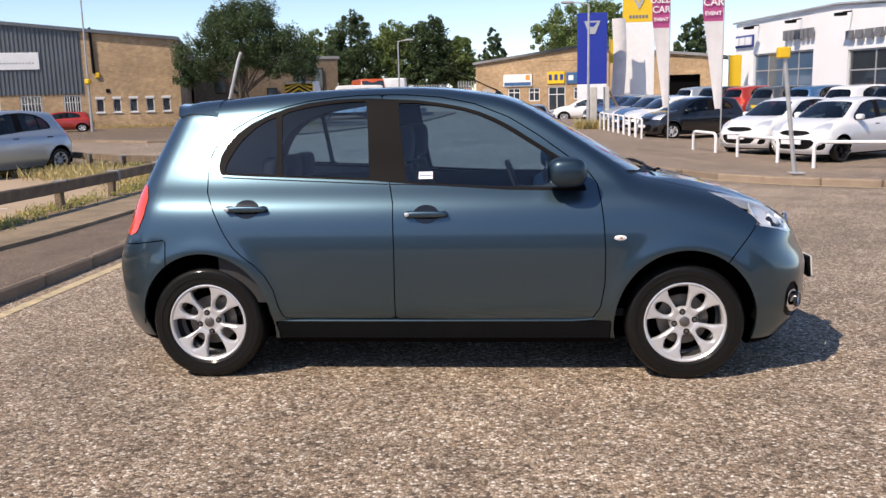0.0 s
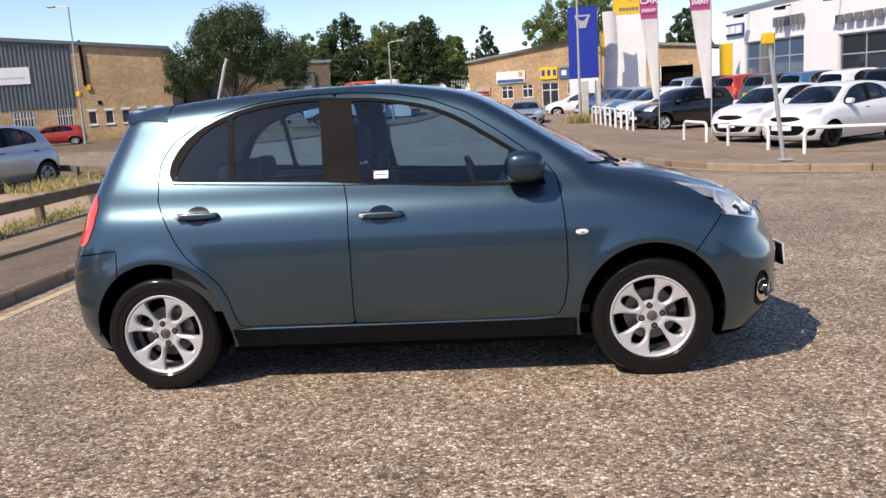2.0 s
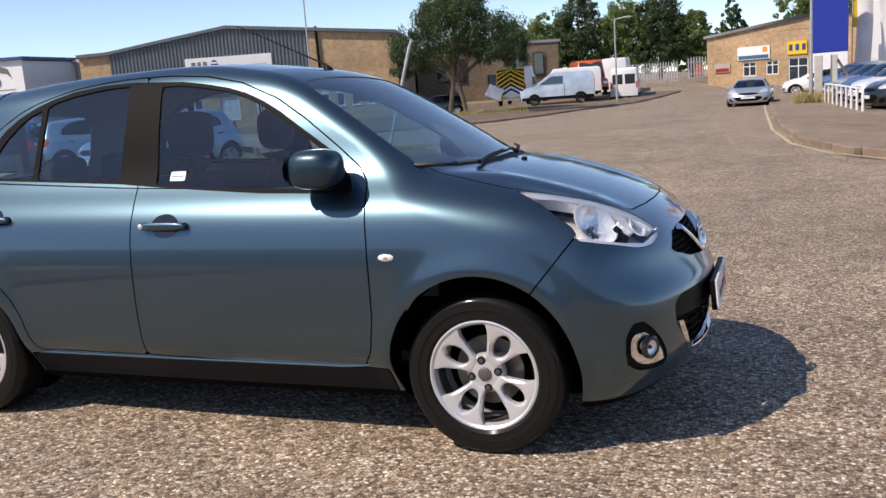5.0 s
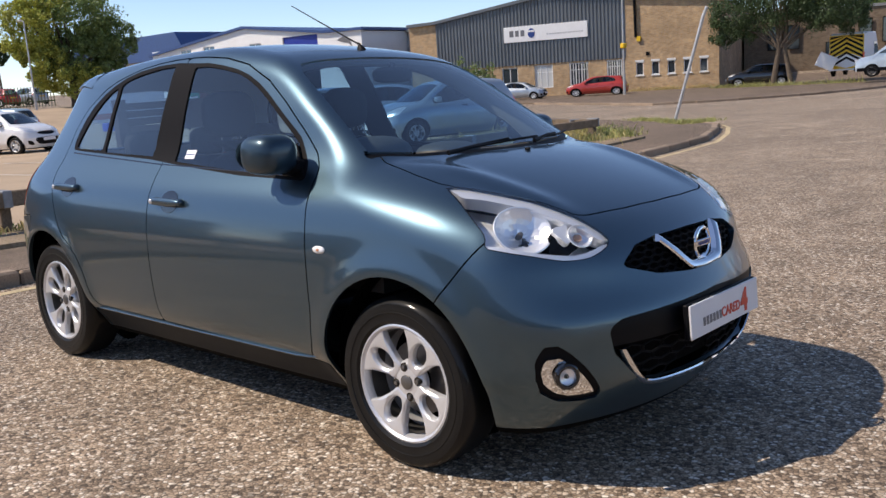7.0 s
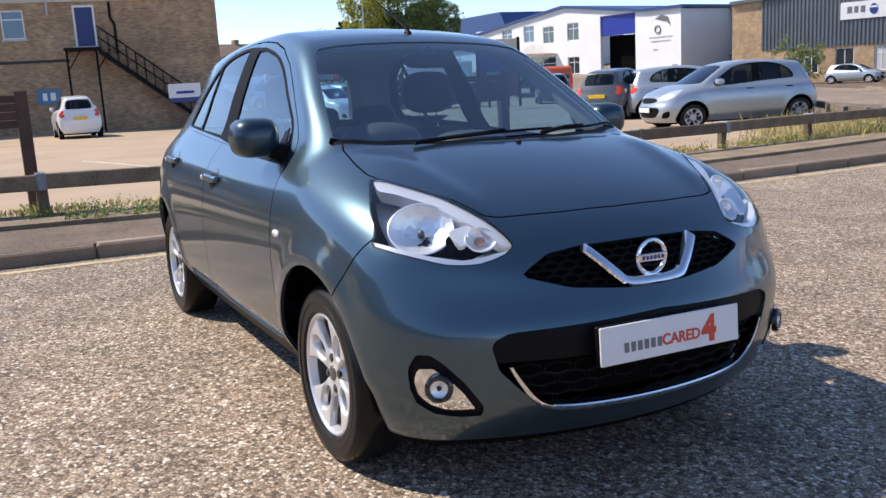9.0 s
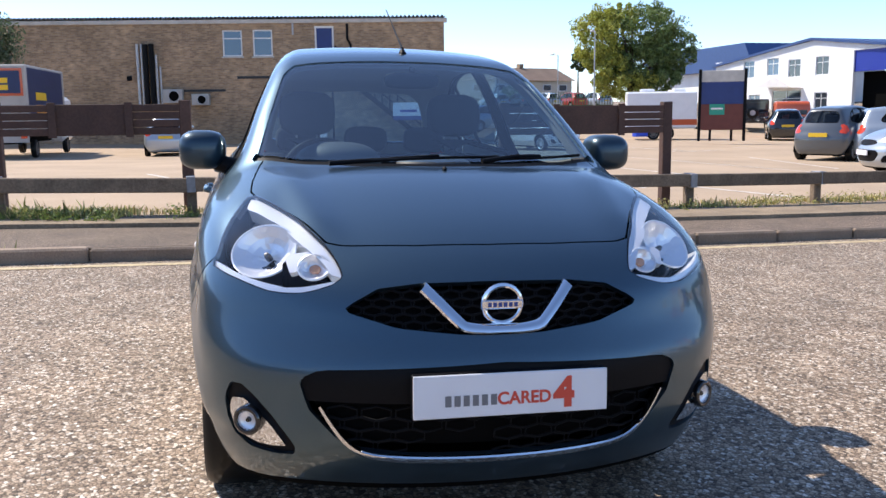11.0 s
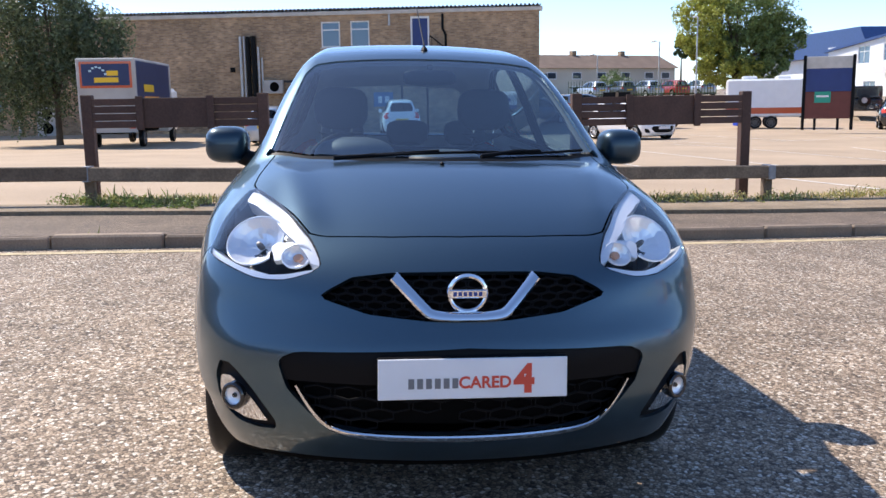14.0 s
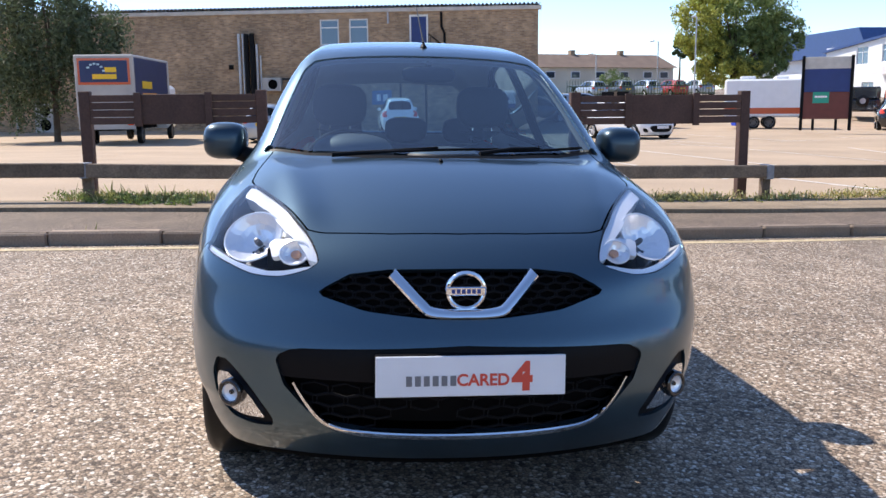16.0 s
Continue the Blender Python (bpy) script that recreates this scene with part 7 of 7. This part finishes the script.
        writing("banner_word", word, .30 if k < 2 else .16, SIGN_WHITE, f, axes((width * .52, .045, height * .80 - .32 * k), (-1, 0, 0), (0, 0, 1), (0, 1, 0)), .002, .004)
    return f


feather_flag(5.5, 26.0, 5.9, .58, 180, "tall magenta and white feather flag on the forecourt")
feather_flag(6.43, 22.2, 5.7, .60, 178, "tall magenta and white feather flag between parked cars")
for x, y, h in ((6.3, 54.4, 4.6), (10.6, 39.8, 2.9)):
    f = thing("yellow_flag", "small yellow advertising flag on a pole", "flag", pose(x, y, -.2, 0, 0, 10))
    part("pole", Geo().tube([(0, 0, 0), (0, 0, h + .4)], .03, 8), GALV, f)
    part("cloth", Geo().grid(lambda a, b: (.03 + .6 * b, .05 * math.sin(5 * b), h - 1.5 * a + .3), 6, 4), SIGN_YELLOW, f)
sb = thing("silver_banner", "tall curved pale grey banner beside the pylons", "banner", pose(6.4, 54.5, -.2, 0, 0, 0))
part("sheet", Geo().grid(lambda a, b: (b * .85 + .25 * math.sin(a * 2.5) - .1, -.25 * math.sin(b * 2.6), a * 6.2), 12, 6), BANNER, sb)


def pylon(x, y, w, d, rows, label):
    p = thing("pylon_sign", label, "sign", pose(x, y, -.35, 0, 0, -6))
    for z0, z1, mat in rows:
        part("panel", Geo().box((-w / 2, -d / 2, z0), (w / 2, d / 2, z1), .02), mat, p)
    return p


blue = pylon(5.05, 52.7, 1.85, .4, ((0, 2.2, SIGN_WHITE), (2.2, 6.6, SIGN_BLUE)), "tall blue and white dealer pylon sign")
part("emblem", Geo().prism([(-.5, 6.1), (.5, 6.1), (.2, 5.3), (-.2, 5.3)], lambda u, v, w: (u, -.2 - w, v), .05), GALV, blue, "silver shield emblem")
part("emblem_inset", Geo().prism([(-.32, 6.0), (.32, 6.0), (.1, 5.75), (-.1, 5.75)], lambda u, v, w: (u, -.25 - w, v), .02), SIGN_BLUE, blue)
yel = pylon(8.4, 56.3, 2.1, .5, ((0, 6.2, SIGN_WHITE), (6.2, 9.4, SIGN_YELLOW)), "tall white and yellow dealer pylon sign")
part("emblem", Geo().prism([(0, 8.6), (.42, 7.8), (0, 7.0), (-.42, 7.8)], lambda u, v, w: (u, -.25 - w, v), .06), GALV, yel, "silver diamond emblem")
part("emblem_inset", Geo().prism([(0, 8.2), (.2, 7.8), (0, 7.4), (-.2, 7.8)], lambda u, v, w: (u, -.31 - w, v), .02), SIGN_YELLOW, yel)
for k in range(6):
    part("print_bar", Geo().box((-.62 + k * .21, -.27, 6.45), (-.47 + k * .21, -.25, 6.65)), PRINT_GREY, yel)
kiosk = thing("gate_post", "grey concrete gate post with a white sign foot", "post", pose(3.75, 35.6, -.3))
part("post", Geo().box((-.15, -.15, 0), (.15, .15, 1.9), .02), CONCRETE_PALE, kiosk)
part("post", Geo().box((.45, -.12, 0), (.7, .12, 1.9), .02), CONCRETE_PALE, kiosk)
part("brace", Geo().tube([(.7, 0, 1.7), (1.5, 0, .3)], .05, 8), TIMBER, kiosk)

# board at the yard entrance
BOARD_RED = material("board_dull_red", (.13, .03, .02), .5, tint=.15)
bd = thing("yard_sign_board", "large dark panel board in white, blue and red sections", "sign", axes((-30.1, 18.05, .05), (.47, .883, 0), (-.883, .47, 0), (0, 0, 1)))
for z0, z1, mat in ((.35, 1.42, BOARD_RED), (1.42, 2.33, BLUE_DOOR), (2.33, 2.80, CONCRETE_PALE)):
    part("panel", Geo().box((0, -.03, z0), (1.70, .03, z1), .01), mat, bd)
for s in (-.05, 1.75):
    part("post", Geo().box((s - .06, -.08, -.1), (s + .06, .08, 2.85), .01), BLACK_TRIM, bd)
for s in (.35, 1.2):
    part("foot", Geo().box((s, -.05, -.1), (s + .1, .05, .35)), BLACK_TRIM, bd)
for o in (-.05, .05):
    part("notice", Geo().box((.35, o - .01, .98), (.95, o + .01, 1.42)), GREEN_SIGN, bd, "green notice with pale bars")
    part("print_bar", Geo().box((.42, o - .014, 1.2), (.88, o + .014, 1.27)), SIGN_WHITE, bd)
solo("blue_crate", Geo().box((-.25, -.3, 0), (.25, .3, .38), .03), BIN_BLUE, "bright blue plastic crate on the concrete", "crate", pose(-35.8, 18.0, .0))

# palisade fence and gates at the road's end
def palisade(name, x0, y0, x1, y1, z, h, mat, label):
    p = thing(name, label, "fence")
    n = int(math.dist((x0, y0), (x1, y1)) / .22)
    for i in range(n + 1):
        t = i / n
        x, y = x0 + (x1 - x0) * t, y0 + (y1 - y0) * t
        part("pale", Geo().prism([(-.05, 0), (.05, 0), (.05, h - .1), (0, h), (-.05, h - .1)], lambda u, v, w: (x + u, y + w, z + v), .02), mat, p)
    for k in (.4, h - .5):
        part("rail", Geo().tube([(x0, y0 + .05, z + k), (x1, y1 + .05, z + k)], .04, 6), mat, p)
    return p


palisade("palisade_fence", -9.8, 76.0, -5.9, 76.3, .6, 1.75, GALV, "grey steel palisade fence at the road end")
palisade("yard_gate", -5.4, 81.3, -3.9, 81.4, .75, 1.9, GALV, "grey steel yard gate with an orange board")
palisade("yard_gate", -3.3, 81.5, -2.0, 80.5, .7, 1.9, GALV, "grey steel yard gate with a round sign")
solo("orange_board", Geo().box((-4.9, 82.2, .9), (-4.1, 82.3, 1.9), .02), ORANGE_PAINT, "orange board behind a gate", "board")
solo("estate_board", Geo().box((-.5, -.05, .5), (.5, .05, 1.3), .02), SIGN_WHITE, "tilted white estate board by the tree trunks", "sign", pose(-14.9, 50.6, .1, 0, 25, 25))
palisade("green_mesh_fence", -66.5, 17.4, -63.5, 28.5, 1.35, 1.5, LEAF_DARK, "dark green mesh fence beyond the car park")
hoarding = solo("grey_container", Geo().box((-3, -1.2, 0), (3, 1.2, 2.3), .03), CLADDING, "grey metal container beside houses", "container", pose(-84, 16.5, 1.7, 0, 0, 80))
sign_low = thing("entrance_sign", "dark sign on a post in the car park", "sign", pose(-33.2, 11.2, .1, 0, 0, 90))
part("post", Geo().box((-.06, -.06, 0), (.06, .06, 1.5), .01), TIMBER, sign_low)
part("board", Geo().box((-.6, -.03, .9), (.6, .03, 1.5), .01), BLACK_TRIM, sign_low)
for y0, x0, x1 in ((-1.0, -14, -9), (1.6, -15, -8.5), (5.6, -20, -9), (8.1, -20, -10), (11.0, -22, -12)):
    ribbon("bay_line", [(x0, y0 - 1.5), (x1, y0)], .09, .109, WHITE_LINE, "worn white parking bay line")
for a, b in (((-9.56, 6.39), (-7.0, 7.0)), ((-19.67, 13.95), (-13.7, 12.59)), ((-24.1, 13.69), (-24.7, 16.12)), ((-26.3, 17.34), (-25.0, 18.31))):
    ribbon("bay_line", [a, b], .10, .109, WHITE_LINE, "worn white parking bay line")
for y0, x0, x1 in ((10.2, -30, -22), (13.6, -31, -24)):
    ribbon("bay_line", [(x0, y0), (x1, y0 + 1.0)], .09, .109, WHITE_LINE, "worn white parking bay line")

# ---- trees and weeds ----
def leaf_cloud(rng, centres, radii, per, size, droop=0.0):
    """Many small leaf blades in clumps: arrays of corners."""
    k = len(centres)
    c = np.repeat(centres, per, 0)
    r = np.repeat(radii, per)[:, None]
    d = rng.normal(size=(k * per, 3))
    d /= np.linalg.norm(d, axis=1)[:, None]
    p = c + d * r * rng.uniform(.45, 1.0, (k * per, 1)) ** .6
    p[:, 2] -= droop * rng.uniform(0, 1, k * per)
    n = d + rng.normal(scale=.7, size=d.shape)
    n /= np.linalg.norm(n, axis=1)[:, None]
    u = np.cross(n, rng.normal(size=n.shape))
    u /= np.linalg.norm(u, axis=1)[:, None]
    v = np.cross(n, u)
    s = size * rng.uniform(.6, 1.3, (k * per, 1))
    quad = np.stack([p - u * s * .9, p - v * s * .45, p + u * s * .9, p + v * s * .45], 1).reshape(-1, 3)
    return quad


def leaf_mesh(name, quads, mat):
    me = bpy.data.meshes.new(name)
    n = len(quads) // 4
    me.from_pydata([tuple(q) for q in quads], [], [(4 * i, 4 * i + 1, 4 * i + 2, 4 * i + 3) for i in range(n)])
    me.materials.append(mat)
    return me


def leafy(name, base, leaf_rand=.35):
    """Leaf material that varies blade by blade and lets some light through."""
    m = bpy.data.materials.new(name)
    m.use_nodes = True
    nt, b = m.node_tree, m.node_tree.nodes["Principled BSDF"]
    geo, ramp = nt.nodes.new("ShaderNodeNewGeometry"), nt.nodes.new("ShaderNodeValToRGB")
    lo, hi = ramp.color_ramp.elements
    lo.color = (*[c * (1 - leaf_rand) for c in base], 1)
    hi.color = (*[min(1, c * (1 + leaf_rand * 1.4)) for c in base], 1)
    nt.links.new(geo.outputs["Random Per Island"], ramp.inputs[0])
    nt.links.new(ramp.outputs[0], b.inputs["Base Color"])
    b.inputs["Roughness"].default_value = .55
    tr, mix = nt.nodes.new("ShaderNodeBsdfTranslucent"), nt.nodes.new("ShaderNodeMixShader")
    nt.links.new(ramp.outputs[0], tr.inputs[0])
    mix.inputs[0].default_value = .3
    nt.links.new(b.outputs[0], mix.inputs[1])
    nt.links.new(tr.outputs[0], mix.inputs[2])
    nt.links.new(mix.outputs[0], nt.nodes["Material Output"].inputs[0])
    return m


LEAVES_GREY = leafy("leaves_grey_green", (.105, .13, .060))
LEAVES_MID, LEAVES_DEEP, LEAVES_LIME = leafy("leaves_mid_green", (.145, .20, .06)), leafy("leaves_deep_green", (.056, .09, .032)), leafy("leaves_lime", (.36, .37, .07))
WEED_DRY, WEED_GREEN = leafy("weeds_dry", (.46, .38, .17), .45), leafy("weeds_green", (.34, .34, .12), .5)


def tree(x, y, z, height, lobes, trunks, label, mats, seed, clumps=150, per=46, size=.17, droop=0.0, lean=0.0):
    """lobes: (dx, dy, z, rx, rz) bulges of the crown; trunks: (dx, dy, radius) at the foot."""
    rng = np.random.default_rng(seed)
    t = thing("tree", label, "tree", pose(x, y, z))
    top = max(l[2] for l in lobes)
    g = Geo()
    for dx, dy, r in trunks:
        mid = (dx * .8 + rng.normal() * .1, dy * .8, height * .28)
        g.tube([(dx, dy, -.3), (dx, dy, .2), mid, (dx * .5, dy * .5, height * .5), (0, 0, height * .8)], [r * 1.25, r, r * .8, r * .5, r * .15], 9)
        for lx, ly, lz, rx, rz in lobes:
            e = (lx * .85, ly * .85, lz)
            g.tube([mid, ((mid[0] + e[0]) / 2, (mid[1] + e[1]) / 2, (mid[2] + lz) / 2 + .3), e], [r * .5, r * .3, r * .08], 6)
    part("trunk", g, BARK, t, "rough grey-brown trunk with limbs")
    for k, mat in enumerate(mats):
        quads = []
        for i, (lx, ly, lz, rx, rz) in enumerate(lobes):
            if len(mats) > 1 and i % len(mats) != k:
                continue
            n = max(8, int(clumps * rx * rz / sum(q[3] * q[4] for q in lobes)))
            d = rng.normal(size=(n, 3))
            d /= np.linalg.norm(d, axis=1)[:, None]
            rad = rng.uniform(.35, 1.0, (n, 1)) ** .45
            c = np.array((lx, ly, lz)) + d * rad * (rx, rx, rz) * rng.uniform(.85, 1.1, (n, 1))
            quads.append(leaf_cloud(rng, c, rng.uniform(.10, .24, n) * (rx + rz) * .62, per, size, droop))
        part("crown", leaf_mesh("crown", np.concatenate(quads), mat), mat, t, "uneven leafy crown")
    return t


# pair of trees beside the warehouse
tree(-16.9, 50.3, -.15, 7.0, [(0, 0, 5.4, 2.6, 2.2), (-2.6, .3, 4.3, 1.9, 1.5), (2.5, 0, 4.6, 2.2, 1.6), (.8, -.5, 6.6, 1.7, 1.2), (-1.2, .6, 6.3, 1.5, 1.1), (3.6, .4, 3.7, 1.2, .9), (-3.6, .2, 3.4, 1.0, .8)], [(-.5, 0, .17), (.45, .1, .15)], "broad dark green tree with two trunks", [LEAVES_DEEP], 3, 620, 110, .072, .35)
# wood beyond the vans
for i, (x, y, h, w, mat) in enumerate(((-24.0, 103, 8.6, 5.0, LEAVES_MID), (-19.5, 101, 10.3, 4.6, LEAVES_DEEP), (-14.6, 102, 9.4, 4.4, LEAVES_MID), (-10.3, 102, 9.8, 4.2, LEAVES_DEEP), (-6.9, 103, 7.6, 3.2, LEAVES_MID), (-29.5, 106, 8.2, 5.2, LEAVES_DEEP), (-35.5, 108, 8.0, 5.4, LEAVES_MID))):
    tree(x, y, 1.0, h, [(0, 0, h * .62, w * .62, h * .30), (-w * .35, .5, h * .45, w * .5, h * .27), (w * .38, 0, h * .43, w * .48, h * .27), (w * .1, -.5, h * .80, w * .42, h * .17), (-w * .2, .3, h * .25, w * .6, h * .2)], [(0, 0, .25)], "full green tree in a wood beyond the road", [mat], 20 + i, 330, 80, .16)
tree(-2.7, 107, .9, 8.6, [(0, 0, 7.6, .7, .9), (0, 0, 6.4, 1.2, .9), (0, 0, 5.2, 1.7, .9), (0, 0, 4.0, 2.1, .9)], [(0, 0, .2)], "small pointed dark tree behind the hire shop", [LEAVES_DEEP], 41, 110, 40, .2)
tree(6.5, 103, .0, 12.0, [(0, 0, 9.3, 3.2, 2.3), (-2.6, 0, 7.8, 2.3, 1.9), (3.6, 0, 9.6, 2.8, 2.4), (6.6, .5, 8.6, 2.4, 2.1), (1.5, 0, 6.5, 4.5, 2.2)], [(0, 0, .25), (5, 0, .25)], "tall yellow-green trees behind the hire shop roof", [LEAVES_MID], 42, 340, 75, .17)
tree(19.4, 93, .0, 9.0, [(0, 0, 7.2, 1.6, 1.8), (-.8, 0, 5.5, 1.7, 1.5), (1.0, 0, 5.3, 1.6, 1.5)], [(0, 0, .2)], "dark green tree behind the showroom", [LEAVES_DEEP], 43, 100, 44, .22)
# tree past the car park
tree(-61.2, 29.0, 1.3, 8.0, [(-.4, -2.6, 5.6, 2.0, 2.2), (0, 1.0, 6.0, 3.0, 2.3), (.3, -1.9, 3.0, 1.6, 1.6), (.3, 2.8, 4.8, 2.3, 1.7), (-.4, -1.0, 7.0, 1.7, 1.2), (.2, .8, 3.4, 2.8, 1.8), (0, -3.3, 4.3, 1.2, 1.3), (.4, 3.9, 4.0, 1.3, 1.1), (.2, -.6, 2.0, 2.6, 1.2), (0, 2.2, 2.4, 2.2, 1.1)], [(0, 0, .3)], "broad green tree, yellowing on one side", [LEAVES_LIME, LEAVES_MID], 51, 640, 90, .125)
# weeping tree by the brick building
tree(-34.0, -12.2, -.2, 6.8, [(0, 0, 5.4, 2.0, 1.7), (.2, -1.6, 4.6, 1.5, 1.6), (.1, 1.6, 4.7, 1.5, 1.5), (0, .7, 3.2, 1.8, 1.3), (0, -1.3, 2.8, 1.7, 1.3), (.3, -.2, 6.7, 1.4, 1.0)], [(0, 0, .14)], "drooping grey-green birch before a brick wall", [LEAVES_GREY], 52, 460, 80, .085, 1.2)
for x, y, h, r, lab in ((-35.6, 44.0, 2.6, 1.7, "loose green shrub by the warehouse door"), (-38.2, 44.0, 1.3, 1.0, "loose green shrub by the warehouse wall"), (-76, 24, 2.2, 1.6, "small round garden tree before houses"), (-45.5, 43.5, 1.2, .9, "shrub beside a brick pier")):
    tree(x, y, ground_height(x, y), h + .6, [(0, 0, h * .7, r, h * .5), (r * .5, 0, h * .5, r * .7, h * .4), (-r * .5, .1, h * .5, r * .7, h * .35)], [(0, 0, .05)], lab, [LEAVES_MID], 60 + int(-x), 60, 40, .09)
tree(-92, 36.5, 2.0, 6.5, [(0, 0, 5.6, .8, .8), (.2, 0, 4.6, 1.0, .8)], [(0, 0, .15)], "dark tree top above the house roofs", [LEAVES_DEEP], 71, 60, 40, .2)


def weeds(name, line, width, count, height, mat, label, seed, lift=.145):
    """Tufts of thin blades strewn along a line."""
    rng = np.random.default_rng(seed)
    pts = np.array(line)
    seg = np.hypot(*np.diff(pts, axis=0).T)
    cum = np.r_[0, np.cumsum(seg)]
    vs, fs = [], []
    tufts = rng.uniform(0, cum[-1], max(6, count // 60))
    for i in range(count):
        s = rng.choice(tufts) + rng.normal() * .2
        s = float(np.clip(s, 0, cum[-1] - 1e-3))
        k = int(np.searchsorted(cum, s, "right") - 1)
        p = pts[k] + (pts[k + 1] - pts[k]) * ((s - cum[k]) / seg[k])
        x, y = p + rng.normal(scale=width / 2.5, size=2)
        z = ground_height(x, y) + lift
        h = height * rng.uniform(.25, 1.0) * (1.7 if rng.random() < .04 else 1)
        a, w = rng.uniform(0, 6.283), rng.uniform(.002, .0055) * (1 + 1.5 * height)
        lx, ly = rng.normal(scale=.38 * h, size=2)
        n = len(vs)
        ca, sa_ = math.cos(a) * w, math.sin(a) * w
        vs += [(x - ca, y - sa_, z), (x + ca, y + sa_, z), (x + ca * 1.6 + lx * .45, y + sa_ * 1.6 + ly * .45, z + h * .6), (x - ca * 1.6 + lx * .45, y - sa_ * 1.6 + ly * .45, z + h * .6), (x + lx, y + ly, z + h)]
        fs += [(n, n + 1, n + 2, n + 3), (n + 3, n + 2, n + 4)]
    me = bpy.data.meshes.new(name)
    me.from_pydata(vs, [], fs)
    me.materials.append(mat)
    ob = new(name, me)
    return tagged(ob, label, "weeds", kind="stuff")


weeds("weeds", [(x + .02, y) for x, y in FENCE_W[1:]], .22, 1100, .09, WEED_GREEN, "green weeds growing along the foot of the timber rail", 5)
weeds("weeds", [(x - .10, y) for x, y in FENCE_W[1:]], .36, 4200, .09, WEED_DRY, "dry grass tufts along the foot of the timber rail", 6)
weeds("weeds", [(-5.55, -3.2), (-5.5, -1.9)], .22, 800, .12, WEED_GREEN, "thick green weeds round a fence post", 7)
weeds("weeds", [(-6.5, 11.0), (-7.4, 12.6), (-9.0, 13.6), (-12.0, 16.0)], 1.3, 9000, .28, WEED_DRY, "patch of tall dry grass in the fence corner", 8, .10)
weeds("weeds", [(-6.0, 11.6), (-6.4, 13.2), (-8.3, 14.8)], .8, 4000, .2, WEED_GREEN, "green weeds in the fence corner", 9, .10)
weeds("weeds", [(-5.4, 16.1), (-6.4, 17.2), (-8.4, 19.4), (-9.8, 20.2)], .38, 3000, .11, WEED_GREEN, "weeds along the kerb at the corner", 10, .10)
weeds("weeds", [(-22.6, 53.3), (-28, 51.5)], .5, 1500, .35, WEED_DRY, "dry weeds along the brick wall", 11, .02)
weeds("weeds", [(3.0, 34.2), (4.2, 34.6)], .3, 900, .5, WEED_DRY, "dry grass round the lamp foot", 12, .08)
weeds("weeds", [(-3.45, -3.5), (-3.44, -2.2)], .05, 160, .12, WEED_GREEN, "small weed in a kerb joint", 13, .0)
weeds("weeds", [(-12, 49.0), (-18, 49.6), (-21, 50.2)], .7, 2500, .4, WEED_GREEN, "rough grass under the trees", 14, .0)


def leafy_weeds(line, spread, clumps, height, label, seed, per=26, leaf=.016, mat=None, lift=.145):
    """Low broad-leaved plants in uneven clumps along a line."""
    rng = np.random.default_rng(seed)
    pts = np.array(line)
    t = np.sort(rng.uniform(0, 1, clumps)) * (len(pts) - 1)
    k = np.minimum(t.astype(int), len(pts) - 2)
    at = pts[k] + (pts[k + 1] - pts[k]) * (t - k)[:, None] + rng.normal(scale=spread, size=(clumps, 2))
    rise = height * rng.uniform(.12, 1.0, clumps) ** 1.6
    z = np.array([ground_height(x, y) + lift for x, y in at])
    centres = np.column_stack([at, z + rise * .55])
    quads = leaf_cloud(rng, centres, .02 + rise * .55, per, leaf)
    quads[:, 2] = np.maximum(quads[:, 2], np.repeat(z, per * 4) + .002)
    ob = new("weeds", leaf_mesh("weeds", quads, mat or LEAFY_WEED))
    return tagged(ob, label, "weeds", kind="stuff")


LEAFY_WEED, LEAFY_WEED_PALE = leafy("weeds_leafy", (.17, .22, .055), .5), leafy("weeds_leafy_pale", (.34, .32, .10), .5)
leafy_weeds([(-5.5, -3.4), (-5.2, -2.7), (-5.05, -1.9)], .08, 85, .13, "low leafy green weeds round a fence post", 31)
leafy_weeds([(-5.3, -1.3), (-5.0, -.75), (-5.0, -.1)], .14, 80, .17, "bushy green weeds on the verge", 32)
leafy_weeds([(-5.75, 1.4), (-5.55, 3.0), (-5.7, 4.6), (-5.9, 6.2), (-6.0, 8.0)], .13, 230, .12, "leafy yellow-green weeds along the rail fence", 33, mat=LEAFY_WEED_PALE)
leafy_weeds([(-5.9, 8.0), (-6.0, 10.0), (-6.3, 12.2)], .2, 160, .16, "leafy weeds on the verge beside the rail", 34, mat=LEAFY_WEED_PALE)
leafy_weeds([(-6.6, 12.6), (-7.4, 13.6), (-8.6, 14.7), (-10.0, 15.9)], .3, 260, .34, "yellow-flowered bushy weeds in the fence corner", 35, leaf=.026, mat=LEAFY_WEED_PALE, lift=.10)
leafy_weeds([(-6.0, 12.9), (-6.9, 13.8), (-7.8, 14.6)], .2, 90, .26, "bushy green weeds outside the fence corner", 36, leaf=.024, lift=.10)
